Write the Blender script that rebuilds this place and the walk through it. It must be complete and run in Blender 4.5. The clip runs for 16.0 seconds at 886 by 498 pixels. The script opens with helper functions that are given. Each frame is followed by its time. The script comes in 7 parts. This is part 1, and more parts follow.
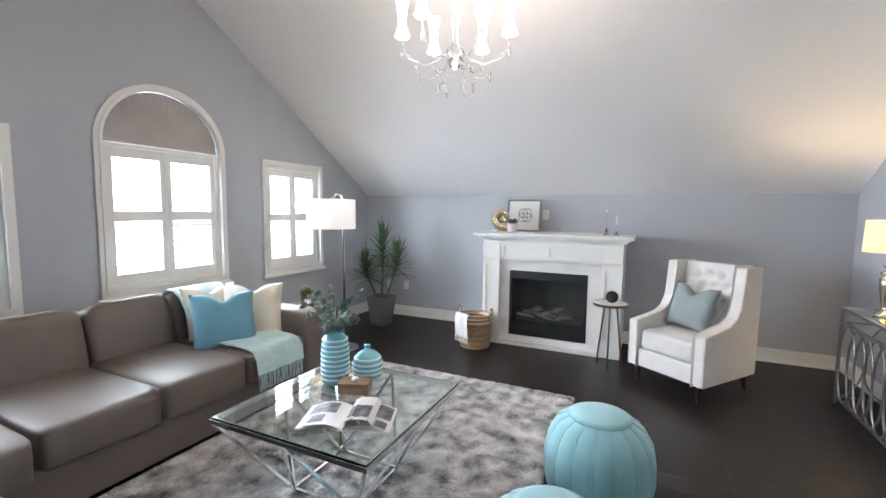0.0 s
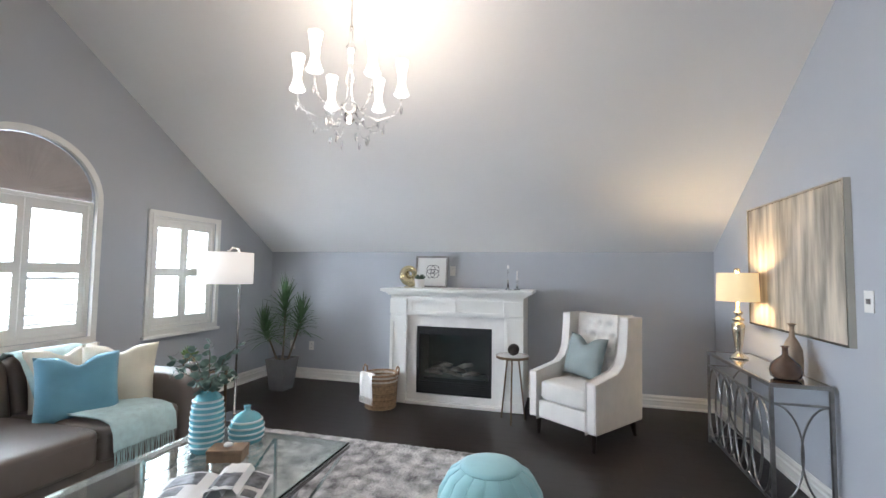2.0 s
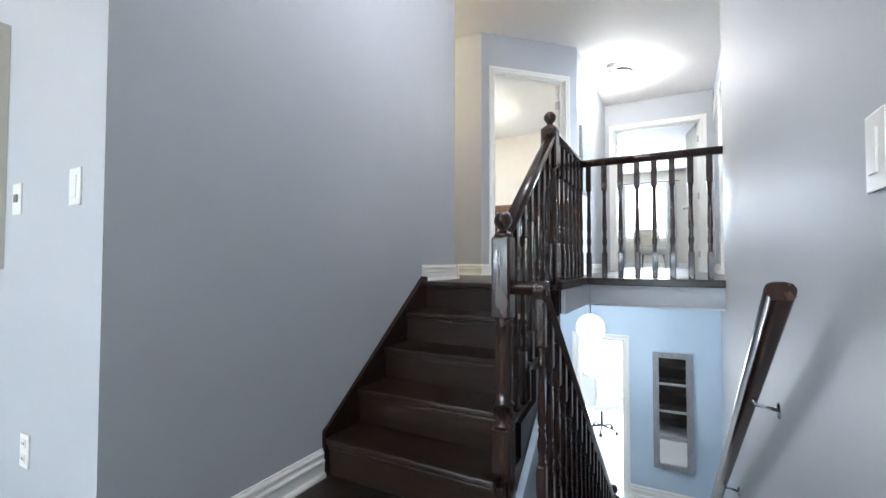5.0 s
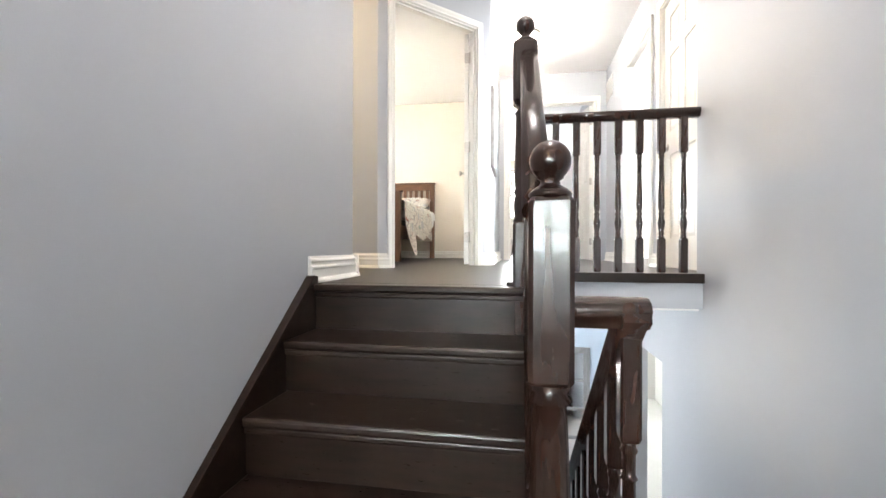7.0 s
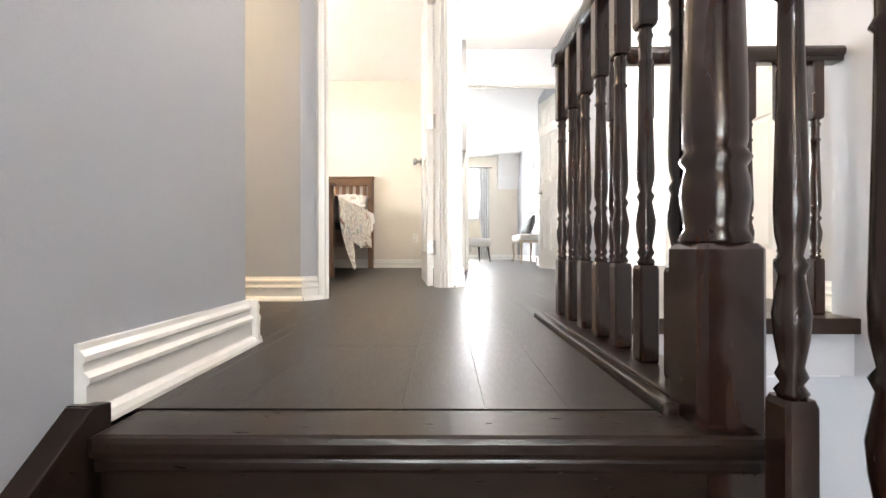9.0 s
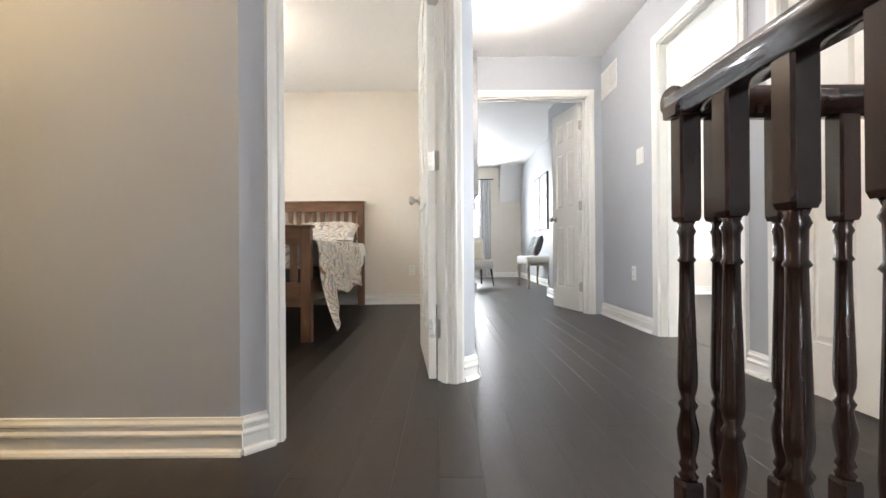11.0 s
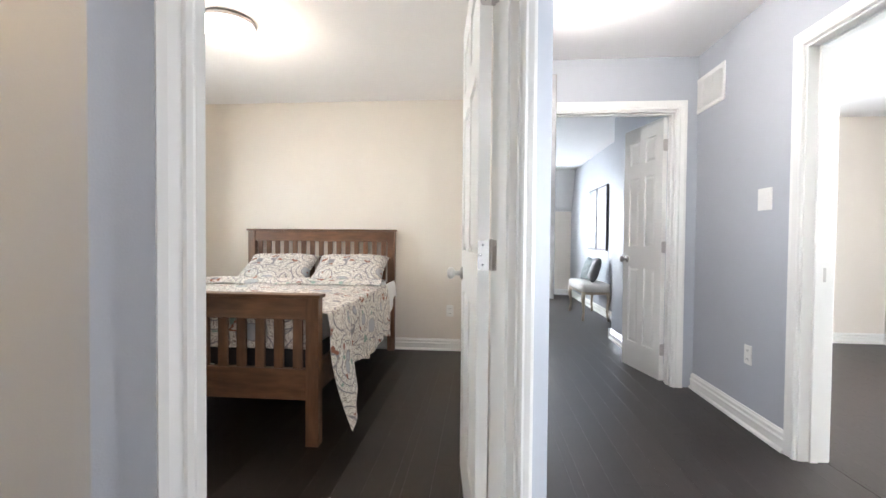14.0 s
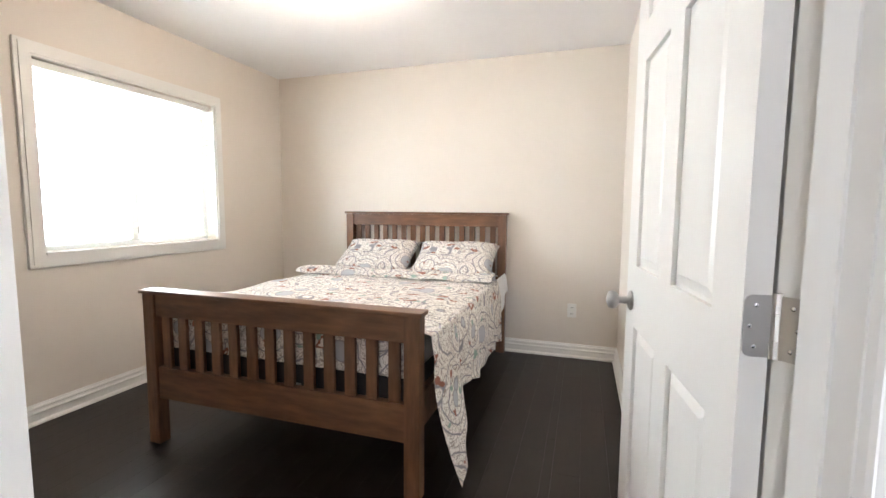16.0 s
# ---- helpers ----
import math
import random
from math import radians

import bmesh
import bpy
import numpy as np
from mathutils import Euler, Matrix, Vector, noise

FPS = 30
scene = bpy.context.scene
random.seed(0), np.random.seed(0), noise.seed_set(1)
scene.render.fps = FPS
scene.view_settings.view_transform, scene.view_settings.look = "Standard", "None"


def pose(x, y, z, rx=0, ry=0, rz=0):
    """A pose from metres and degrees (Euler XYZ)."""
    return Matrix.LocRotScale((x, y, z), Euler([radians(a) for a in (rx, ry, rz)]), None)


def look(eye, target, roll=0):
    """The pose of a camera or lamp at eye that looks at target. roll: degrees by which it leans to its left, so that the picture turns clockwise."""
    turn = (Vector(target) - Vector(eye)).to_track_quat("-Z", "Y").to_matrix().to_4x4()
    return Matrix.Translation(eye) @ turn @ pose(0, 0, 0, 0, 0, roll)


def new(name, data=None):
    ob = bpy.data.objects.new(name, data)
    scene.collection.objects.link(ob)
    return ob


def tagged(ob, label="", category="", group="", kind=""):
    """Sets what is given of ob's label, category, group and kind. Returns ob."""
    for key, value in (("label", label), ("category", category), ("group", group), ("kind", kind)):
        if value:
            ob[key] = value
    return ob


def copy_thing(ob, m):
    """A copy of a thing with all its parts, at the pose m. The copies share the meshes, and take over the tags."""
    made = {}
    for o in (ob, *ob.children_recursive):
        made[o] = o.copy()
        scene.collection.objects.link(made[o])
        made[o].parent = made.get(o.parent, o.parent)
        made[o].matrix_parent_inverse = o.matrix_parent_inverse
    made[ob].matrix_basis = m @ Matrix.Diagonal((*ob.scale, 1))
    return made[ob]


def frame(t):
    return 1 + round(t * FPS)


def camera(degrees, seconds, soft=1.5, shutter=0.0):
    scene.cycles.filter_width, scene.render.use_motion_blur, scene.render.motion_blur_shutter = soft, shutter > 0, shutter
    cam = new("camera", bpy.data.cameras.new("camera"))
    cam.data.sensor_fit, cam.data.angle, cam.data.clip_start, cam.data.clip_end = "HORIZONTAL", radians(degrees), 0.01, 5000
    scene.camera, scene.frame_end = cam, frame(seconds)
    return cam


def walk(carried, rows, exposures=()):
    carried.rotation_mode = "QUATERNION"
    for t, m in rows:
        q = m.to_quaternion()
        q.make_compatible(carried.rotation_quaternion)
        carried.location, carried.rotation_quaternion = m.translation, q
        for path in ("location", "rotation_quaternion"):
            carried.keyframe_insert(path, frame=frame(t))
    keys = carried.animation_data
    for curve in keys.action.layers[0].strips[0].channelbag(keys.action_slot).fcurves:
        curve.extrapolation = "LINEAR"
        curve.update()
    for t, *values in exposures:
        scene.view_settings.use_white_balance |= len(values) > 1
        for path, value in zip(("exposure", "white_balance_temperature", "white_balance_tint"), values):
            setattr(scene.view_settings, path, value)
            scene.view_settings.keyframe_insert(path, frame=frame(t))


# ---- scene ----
cam = camera(91.2, 16.0)
PATH = [
    (0, (1.387, 0.847, 1.449), (0.538, 2.65, 1.271), 0.6),
    (0.5, (1.402, 0.859, 1.448), (0.548, 2.661, 1.3), 0.5),
    (1, (1.438, 0.89, 1.432), (0.584, 2.696, 1.334), 0.5),
    (1.5, (1.482, 0.904, 1.41), (0.706, 2.747, 1.429), 0.6),
    (2, (1.54, 0.898, 1.373), (1.022, 2.826, 1.488), 0.8),
    (2.5, (1.64, 0.933, 1.336), (1.584, 2.924, 1.513), 0.7),
    (3, (1.81, 0.987, 1.249), (2.285, 2.919, 1.449), 0.4),
    (3.5, (1.961, 1.088, 1.212), (2.898, 2.846, 1.39), 0.1),
    (4, (2.104, 1.213, 1.119), (3.409, 2.721, 1.271), -0.2),
    (4.5, (2.231, 1.373, 1.066), (3.814, 2.59, 1.179), -0.2),
    (5, (2.44, 1.511, 1.032), (4.196, 2.467, 1.092), 0.1),
    (5.2, (2.51, 1.568, 1.026), (4.312, 2.428, 1.071), 0.1),
    (7.3, (3.49, 2.329, 1.053), (5.469, 2.616, 1.061), 0.0),
    (7.5, (3.602, 2.403, 1.064), (5.586, 2.652, 1.078), -0.1),
    (8, (3.847, 2.49, 1.103), (5.843, 2.619, 1.111), 0.2),
    (8.5, (4.135, 2.542, 1.127), (6.134, 2.599, 1.129), 0.1),
    (9, (4.405, 2.562, 1.137), (6.405, 2.578, 1.14), -0.1),
    (9.5, (4.635, 2.597, 1.234), (6.635, 2.59, 1.231), -0.3),
    (10, (4.818, 2.607, 1.311), (6.818, 2.602, 1.311), -0.4),
    (12.5, (5.426, 2.623, 1.804), (7.426, 2.641, 1.816), 0.0),
    (13, (5.572, 2.62, 1.839), (7.571, 2.677, 1.841), 0.2),
    (13.5, (5.715, 2.642, 1.944), (7.712, 2.748, 1.937), 0.4),
    (14, (5.84, 2.674, 1.994), (7.832, 2.847, 1.95), 0.5),
    (14.5, (6.046, 2.708, 2.007), (8.024, 2.992, 1.92), 0.5),
    (15, (6.19, 2.753, 2.021), (8.137, 3.193, 1.901), 0.5),
    (15.5, (6.372, 2.866, 2.069), (8.293, 3.403, 1.899), 0.3),
    (16, (6.441, 2.905, 2.11), (8.336, 3.516, 1.928), 0.4),
]
EXPOSURES = [
    (0.0, 0.1, 6180, 16), (1.5, -0.13, 6150, 15), (2.5, -0.15, 6100, 14), (3.5, 0.1, 5980, 12), (5.0, 0.52, 6150, 10), (7.5, 1.15, 7100, 14), (8.5, 1.28, 7120, 15),
    (9.0, 1.08, 7180, 16), (9.5, 1.0, 7180, 16), (10.0, 0.8, 7080, 15), (12.5, 0.12, 6600, 14), (13.0, 0.22, 6520, 15), (13.5, 0.25, 6450, 15), (14.5, 0.55, 6400, 15),
    (15.0, 0.6, 6380, 15), (16.0, 0.55, 6450, 17),
]
walk(cam, [(t, look(eye, target, roll)) for t, eye, target, roll in PATH], EXPOSURES)

# world, sun and large lights
world = bpy.data.worlds.new("sky")
scene.world = world
world.use_nodes = True
wn = world.node_tree.nodes
sky = wn.new("ShaderNodeTexSky")
sky.sky_type = "NISHITA"
sky.sun_disc = False
sky.sun_elevation, sky.sun_rotation = radians(38), radians(250)
wn["Background"].inputs["Strength"].default_value = 0.12
world.node_tree.links.new(sky.outputs[0], wn["Background"].inputs["Color"])


def lamp(name, kind, place, power, colour=(1, 1, 1), size=0.1, size_y=None, aim=None):
    data = bpy.data.lights.new(name, kind)
    data.energy, data.color = power, colour
    if kind == "AREA":
        data.size = size
        if size_y:
            data.shape, data.size_y = "RECTANGLE", size_y
    elif kind == "POINT":
        data.shadow_soft_size = size
    ob = new(name, data)
    ob.matrix_world = look(place, aim) if aim else Matrix.Translation(place)
    return ob


DAY = (0.82, 0.92, 1.0)
WARM = (1.0, 0.70, 0.42)
sun = bpy.data.lights.new("sun", "SUN")
sun.energy, sun.angle, sun.color = 0.8, radians(12), (1.0, 0.96, 0.9)
new("sun", sun).matrix_world = look((0, 0, 0), (0.75, 0.3, -0.6))
# daylight in the family room's three windows
for wy, wz, wh in ((1.72, 1.35, 0.9), (3.15, 1.35, 1.0), (4.57, 1.35, 0.9)):
    lamp("window_daylight", "AREA", (-2.62, wy, wz + 0.15), 185, DAY, 0.95, wh + 0.1, aim=(0, wy, wz - 0.02))

# materials
def mat(name, colour, rough=0.5, metal=0.0, vary=0.06, scale=6.0, bump=0.0, bump_scale=80.0, spec=0.5, coat=0.0, sheen=0.0, glow=None, object_vary=0.0, stretch=None):
    """A surface with two scales of variation: broad tone shifts and fine grain with relief."""
    m = bpy.data.materials.new(name)
    m.use_nodes = True
    t, n = m.node_tree, m.node_tree.nodes
    b = n["Principled BSDF"]
    b.inputs["Roughness"].default_value, b.inputs["Metallic"].default_value = rough, metal
    b.inputs["Specular IOR Level"].default_value = spec
    b.inputs["Coat Weight"].default_value = coat
    b.inputs["Sheen Weight"].default_value = sheen
    co = n.new("ShaderNodeTexCoord")
    src = co.outputs["Object"]
    if stretch:
        mp = n.new("ShaderNodeMapping")
        mp.inputs["Scale"].default_value = stretch
        t.links.new(src, mp.inputs["Vector"])
        src = mp.outputs["Vector"]
    broad = n.new("ShaderNodeTexNoise")
    broad.inputs["Scale"].default_value, broad.inputs["Detail"].default_value = scale, 6
    t.links.new(src, broad.inputs["Vector"])
    ramp = n.new("ShaderNodeMapRange")
    ramp.inputs["From Min"].default_value, ramp.inputs["From Max"].default_value = 0.3, 0.7
    ramp.inputs["To Min"].default_value, ramp.inputs["To Max"].default_value = 1 - vary, 1 + vary
    t.links.new(broad.outputs["Fac"], ramp.inputs["Value"])
    mul = n.new("ShaderNodeVectorMath")
    mul.operation = "SCALE"
    mul.inputs[0].default_value = colour[:3]
    last = ramp.outputs["Result"]
    if object_vary:
        info = n.new("ShaderNodeObjectInfo")
        r2 = n.new("ShaderNodeMapRange")
        r2.inputs["To Min"].default_value, r2.inputs["To Max"].default_value = 1 - object_vary, 1 + object_vary
        t.links.new(info.outputs["Random"], r2.inputs["Value"])
        mm = n.new("ShaderNodeMath")
        mm.operation = "MULTIPLY"
        t.links.new(last, mm.inputs[0])
        t.links.new(r2.outputs["Result"], mm.inputs[1])
        last = mm.outputs[0]
    t.links.new(last, mul.inputs["Scale"])
    t.links.new(mul.outputs[0], b.inputs["Base Color"])
    fine = n.new("ShaderNodeTexNoise")
    fine.inputs["Scale"].default_value, fine.inputs["Detail"].default_value = bump_scale, 4
    t.links.new(src, fine.inputs["Vector"])
    rr = n.new("ShaderNodeMapRange")
    rr.inputs["To Min"].default_value, rr.inputs["To Max"].default_value = max(0.02, rough - 0.07), min(1.0, rough + 0.07)
    t.links.new(fine.outputs["Fac"], rr.inputs["Value"])
    t.links.new(rr.outputs["Result"], b.inputs["Roughness"])
    if bump:
        bp = n.new("ShaderNodeBump")
        bp.inputs["Strength"].default_value, bp.inputs["Distance"].default_value = bump, 0.004
        t.links.new(fine.outputs["Fac"], bp.inputs["Height"])
        t.links.new(bp.outputs[0], b.inputs["Normal"])
    if glow:
        b.inputs["Emission Color"].default_value = (*glow[0], 1)
        b.inputs["Emission Strength"].default_value = glow[1]
    return m


def glass_mat(name, tint=(0.95, 1, 0.98), rough=0.0, ior=1.45):
    m = bpy.data.materials.new(name)
    m.use_nodes = True
    b = m.node_tree.nodes["Principled BSDF"]
    b.inputs["Base Color"].default_value = (*tint, 1)
    b.inputs["Transmission Weight"].default_value = 1
    b.inputs["Roughness"].default_value, b.inputs["IOR"].default_value = rough, ior
    return m


BLUE_GREY = mat("blue_grey_paint", (0.437, 0.457, 0.49), 0.55, vary=0.025, scale=1.5, bump=0.12, bump_scale=260)
CREAM = mat("cream_paint", (0.74, 0.68, 0.60), 0.55, vary=0.025, scale=1.5, bump=0.12, bump_scale=260)
LOWER_BLUE = mat("lower_blue_paint", (0.50, 0.60, 0.70), 0.55, vary=0.025, scale=1.5, bump=0.1, bump_scale=260)
CEIL = mat("ceiling_white", (0.84, 0.83, 0.82), 0.7, vary=0.02, scale=1.2, bump=0.15, bump_scale=180)
WHITE = mat("white_trim_paint", (0.80, 0.79, 0.75), 0.32, vary=0.015, scale=2, bump=0.02, bump_scale=90)
WOODFLOOR = mat("dark_engineered_wood", (0.0155, 0.0105, 0.0085), 0.37, vary=0.22, scale=4, bump=0.012, bump_scale=26, spec=0.37, object_vary=0.10, stretch=(1.0, 9.0, 9.0))
SUBFLOOR = mat("plank_joint", (0.008, 0.006, 0.005), 0.8)
STAIRWOOD = mat("espresso_stair_wood", (0.015, 0.0082, 0.0058), 0.30, vary=0.35, scale=5, bump=0.02, bump_scale=24, spec=0.26, coat=0.03, stretch=(7.0, 1.2, 7.0))
RAILWOOD = mat("espresso_turned_wood", (0.025, 0.011, 0.0072), 0.24, vary=0.35, scale=4, bump=0.02, bump_scale=30, spec=0.45, coat=0.2, stretch=(7.0, 7.0, 1.2))
TILE = mat("pale_floor_tile", (0.72, 0.71, 0.68), 0.25, vary=0.05, scale=2)
DAYGLOW = mat("bright_overcast_sky", (1, 1, 1), 1.0, glow=((0.95, 0.98, 1.0), 2.2))


# mesh helpers
def box(bm, x0, y0, z0, x1, y1, z1, m=None):
    vs = [bm.verts.new((x, y, z)) for x in (x0, x1) for y in (y0, y1) for z in (z0, z1)]
    if m is not None:
        for v in vs:
            v.co = m @ v.co
    for q in ((0, 1, 3, 2), (4, 6, 7, 5), (0, 4, 5, 1), (2, 3, 7, 6), (0, 2, 6, 4), (1, 5, 7, 3)):
        bm.faces.new([vs[i] for i in q])
    return vs


def fresh(f, *args, **kw):
    bm = bmesh.new()
    f(bm, *args, **kw)
    return bm


def mesh_of(name, bm, material, bevel=0.0, smooth=False, segments=2):
    if bevel:
        bmesh.ops.bevel(bm, geom=bm.edges[:], offset=bevel, segments=segments, affect="EDGES", profile=0.6, clamp_overlap=True)
    bmesh.ops.recalc_face_normals(bm, faces=bm.faces[:])
    me = bpy.data.meshes.new(name)
    bm.to_mesh(me)
    bm.free()
    if smooth:
        for p in me.polygons:
            p.use_smooth = True
    if material:
        me.materials.append(material)
    return me


def part(name, bm, material, parent=None, label="", bevel=0.0, smooth=False, at=None, segments=2):
    """One mesh object under a thing or under a part."""
    ob = new(name, mesh_of(name, bm, material, bevel, smooth, segments))
    if parent:
        ob.parent = parent
    if at is not None:
        ob.matrix_basis = at
    return tagged(ob, label)


def thing(name, label, category, at, group="", kind=""):
    ob = new(name)
    ob.empty_display_size = 0.1
    ob.matrix_world = at if isinstance(at, Matrix) else Matrix.Translation(at)
    return tagged(ob, label, category, group, kind)


def structure(name, bm, material, label, category, bevel=0.0, smooth=False):
    return tagged(new(name, mesh_of(name, bm, material, bevel, smooth)), label, category, "", "structure")


def slab(bm, outline, holes, put):
    """A flat panel with holes, given its thickness by put(u, v, side) for side 0 and 1."""
    loops = [list(outline)] + [list(h) for h in holes]
    sides = []
    for side in (0, 1):
        rings = [[bm.verts.new(put(u, v, side)) for u, v in lp] for lp in loops]
        edges = []
        for r in rings:
            edges += [bm.edges.new((r[i], r[(i + 1) % len(r)])) for i in range(len(r))]
        bmesh.ops.triangle_fill(bm, use_beauty=True, use_dissolve=False, edges=edges)
        sides.append(rings)
    for a, b in zip(*sides):
        for i in range(len(a)):
            j = (i + 1) % len(a)
            bm.faces.new((a[i], a[j], b[j], b[i]))


def wall_x(bm, x0, x1, outline, holes=()):
    slab(bm, outline, holes, lambda u, v, s: (x1 if s else x0, u, v))


def wall_y(bm, y0, y1, outline, holes=()):
    slab(bm, outline, holes, lambda u, v, s: (u, y1 if s else y0, v))


def wall_z(bm, z0, z1, outline, holes=()):
    slab(bm, outline, holes, lambda u, v, s: (u, v, z1 if s else z0))


def rect(u0, v0, u1, v1):
    return [(u0, v0), (u1, v0), (u1, v1), (u0, v1)]


def arch(u0, v0, u1, v1, rise, n=20):
    """A rectangle with an elliptical head that starts at v1."""
    c, r = (u0 + u1) / 2, (u1 - u0) / 2
    return [(u0, v0), (u1, v0)] + [(c + r * math.cos(math.pi * i / n), v1 + rise * math.sin(math.pi * i / n)) for i in range(n + 1)]


def profile_run(bm, a, b, prof, outward):
    """A moulding from a to b (x, y, z): prof holds (out, up) points, outward is a flat direction."""
    a, b, o = Vector(a), Vector(b), Vector((*outward, 0)).normalized()
    ring = [[bm.verts.new(p + o * u + Vector((0, 0, v))) for u, v in prof] for p in (a, b)]
    k = len(prof)
    for i in range(k):
        bm.faces.new((ring[0][i], ring[0][(i + 1) % k], ring[1][(i + 1) % k], ring[1][i]))
    bm.faces.new(ring[0])
    bm.faces.new(ring[1][::-1])


def lathe(bm, prof, n=20, at=(0, 0, 0), squash=None, cap=True):
    """A turned shape: prof holds (radius, height) from the bottom up."""
    rings = []
    for r, z in prof:
        ring = []
        for i in range(n):
            a = 2 * math.pi * i / n
            k = squash(a, z) if squash else 1.0
            ring.append(bm.verts.new((at[0] + r * k * math.cos(a), at[1] + r * k * math.sin(a), at[2] + z)))
        rings.append(ring)
    for a, b in zip(rings, rings[1:]):
        for i in range(n):
            bm.faces.new((a[i], a[(i + 1) % n], b[(i + 1) % n], b[i]))
    if cap:
        bm.faces.new(rings[0][::-1])
        bm.faces.new(rings[-1])


def tube(bm, points, radius, n=8, closed=False):
    """A round bar along points; radius is a number or one for each point."""
    pts = [Vector(p) for p in points]
    k = len(pts)
    rad = radius if isinstance(radius, (list, tuple)) else [radius] * k
    rings, up = [], None
    for i, p in enumerate(pts):
        if closed:
            d = pts[(i + 1) % k] - pts[i - 1]
        else:
            d = pts[min(i + 1, k - 1)] - pts[max(i - 1, 0)]
        d.normalize()
        if up is None:
            up = d.orthogonal().normalized()
        else:
            up = (up - d * up.dot(d))
            up = up.normalized() if up.length > 1e-6 else d.orthogonal().normalized()
        w = d.cross(up)
        rings.append([bm.verts.new(p + (up * math.cos(2 * math.pi * j / n) + w * math.sin(2 * math.pi * j / n)) * rad[i]) for j in range(n)])
    for i in range(k if closed else k - 1):
        a, b = rings[i], rings[(i + 1) % k]
        for j in range(n):
            bm.faces.new((a[j], a[(j + 1) % n], b[(j + 1) % n], b[j]))
    if not closed:
        bm.faces.new(rings[0][::-1])
        bm.faces.new(rings[-1])


# the plan, in metres
XW, XE, YS, YN = -2.22, 3.09, 0.33, 5.98      # family room
KNEE, APEX, YC = 1.64, 3.42, 3.155            # low wall, ridge
LAND, HCEIL = 0.90, 3.36                      # upper floor and its ceiling
YL, YO, YR, YRS = 3.05, 3.02, 1.083, 1.245    # stair left wall, opening edge, hall right wall, stair right wall
XC = 5.49                                     # corner of the side passage
XN, XR = 4.976, 5.89                           # landing nosing, stairwell's far edge
YB = 2.172                                    # balustrade line
XH, YH = 9.22, 2.46                           # hall end wall, hall left wall
LOW = -1.95                                   # ground floor
RUN, RISE = 0.23, 0.18
DH = 2.075                                    # door openings

# ---- large structure ----
W0, W1, W2 = (1.34, 0.80, 2.12, 1.90), (2.67, 0.82, 3.63, 1.93), (4.17, 0.80, 4.96, 1.90)
gable = [(YS, 0), (YN, 0), (YN, KNEE), (YC, APEX), (YS, KNEE)]
bm = bmesh.new()
wall_x(bm, XW - 0.16, XW, gable, [rect(*W0), arch(W1[0], W1[1], W1[2], W1[3], 0.44), rect(*W2)])
structure("wall_west", bm, BLUE_GREY, "pale blue-grey painted gable wall with three white-trimmed windows", "wall")
bm = bmesh.new()
box(bm, XW - 0.16, YN, -0.05, XE + 0.14, YN + 0.14, KNEE + 0.1)
structure("wall_north", bm, BLUE_GREY, "low blue-grey painted wall behind the white fireplace", "wall")
bm = bmesh.new()
box(bm, XW - 0.16, YS - 0.14, -0.05, XE + 0.14, YS, KNEE + 0.1)
structure("wall_south", bm, BLUE_GREY, "low blue-grey painted wall under the sloped ceiling", "wall")
bm = bmesh.new()
OPEN = 2.185
wall_x(bm, XE, XE + 0.14, [(YS, 0), (1.25, 0), (1.25, OPEN), (YO, OPEN), (YO, 0), (YN, 0), (YN, KNEE), (YC, APEX), (YS, KNEE)])
structure("wall_east", bm, BLUE_GREY, "blue-grey painted gable wall with an open way to the stairs", "wall")
bm = bmesh.new()
for ya, yb in ((YS - 0.1, YC), (YN + 0.1, YC)):
    s = (APEX - KNEE) / (YN - YC)
    za = KNEE - 0.1 * s
    vs = [bm.verts.new((x, y, z + d)) for d in (0, 0.12) for x, y, z in ((XW - 0.1, ya, za), (XE + 0.1, ya, za), (XE + 0.1, yb, APEX), (XW - 0.1, yb, APEX))]
    for q in ((0, 1, 2, 3), (4, 5, 6, 7), (0, 1, 5, 4), (1, 2, 6, 5), (2, 3, 7, 6), (3, 0, 4, 7)):
        bm.faces.new([vs[i] for i in q])
structure("ceiling", bm, CEIL, "smooth white vaulted ceiling with two slopes", "ceiling")
bm = bmesh.new()
wall_z(bm, -0.25, -0.012, [(XW - 0.16, YS - 0.14), (XE + 0.5, YS - 0.14), (XE + 0.5, 2.19), (4.3, 2.19), (4.3, YL), (XE + 0.14, YL), (XE + 0.14, YN + 0.14), (XW - 0.16, YN + 0.14)])
floor_family = structure("floor_family_room", bm, SUBFLOOR, "dark espresso engineered wood plank floor", "floor")

# stair walls and upper floor
bm = bmesh.new()
wall_z(bm, -0.2, HCEIL, [(XE + 0.14, YO), (XC, 3.067), (XC, 3.187), (XE + 0.14, YO + 0.12)])
structure("wall_stair_left", bm, BLUE_GREY, "tall blue-grey painted wall beside the stairs", "wall")
bm = bmesh.new()
wall_y(bm, YR - 0.14, YRS, rect(XE + 0.14, LOW, 5.90, HCEIL))
structure("wall_stair_right", bm, BLUE_GREY, "blue-grey painted wall along the stairwell", "wall")
bm = bmesh.new()
wall_y(bm, YR - 0.14, YR, rect(5.90, LOW, XH + 0.14, HCEIL), [rect(7.31, LAND - 0.02, 8.15, LAND + DH), rect(6.28, LAND - 0.02, 7.04, LAND + DH), rect(7.0, LOW, 7.9, LOW + 2.1)])
structure("wall_hall_right", bm, BLUE_GREY, "blue-grey painted wall along the hall with two doorways", "wall")
bm = bmesh.new()
wall_x(bm, XE + 0.14, XE + 0.2, rect(YRS, 2.3, YL, HCEIL))
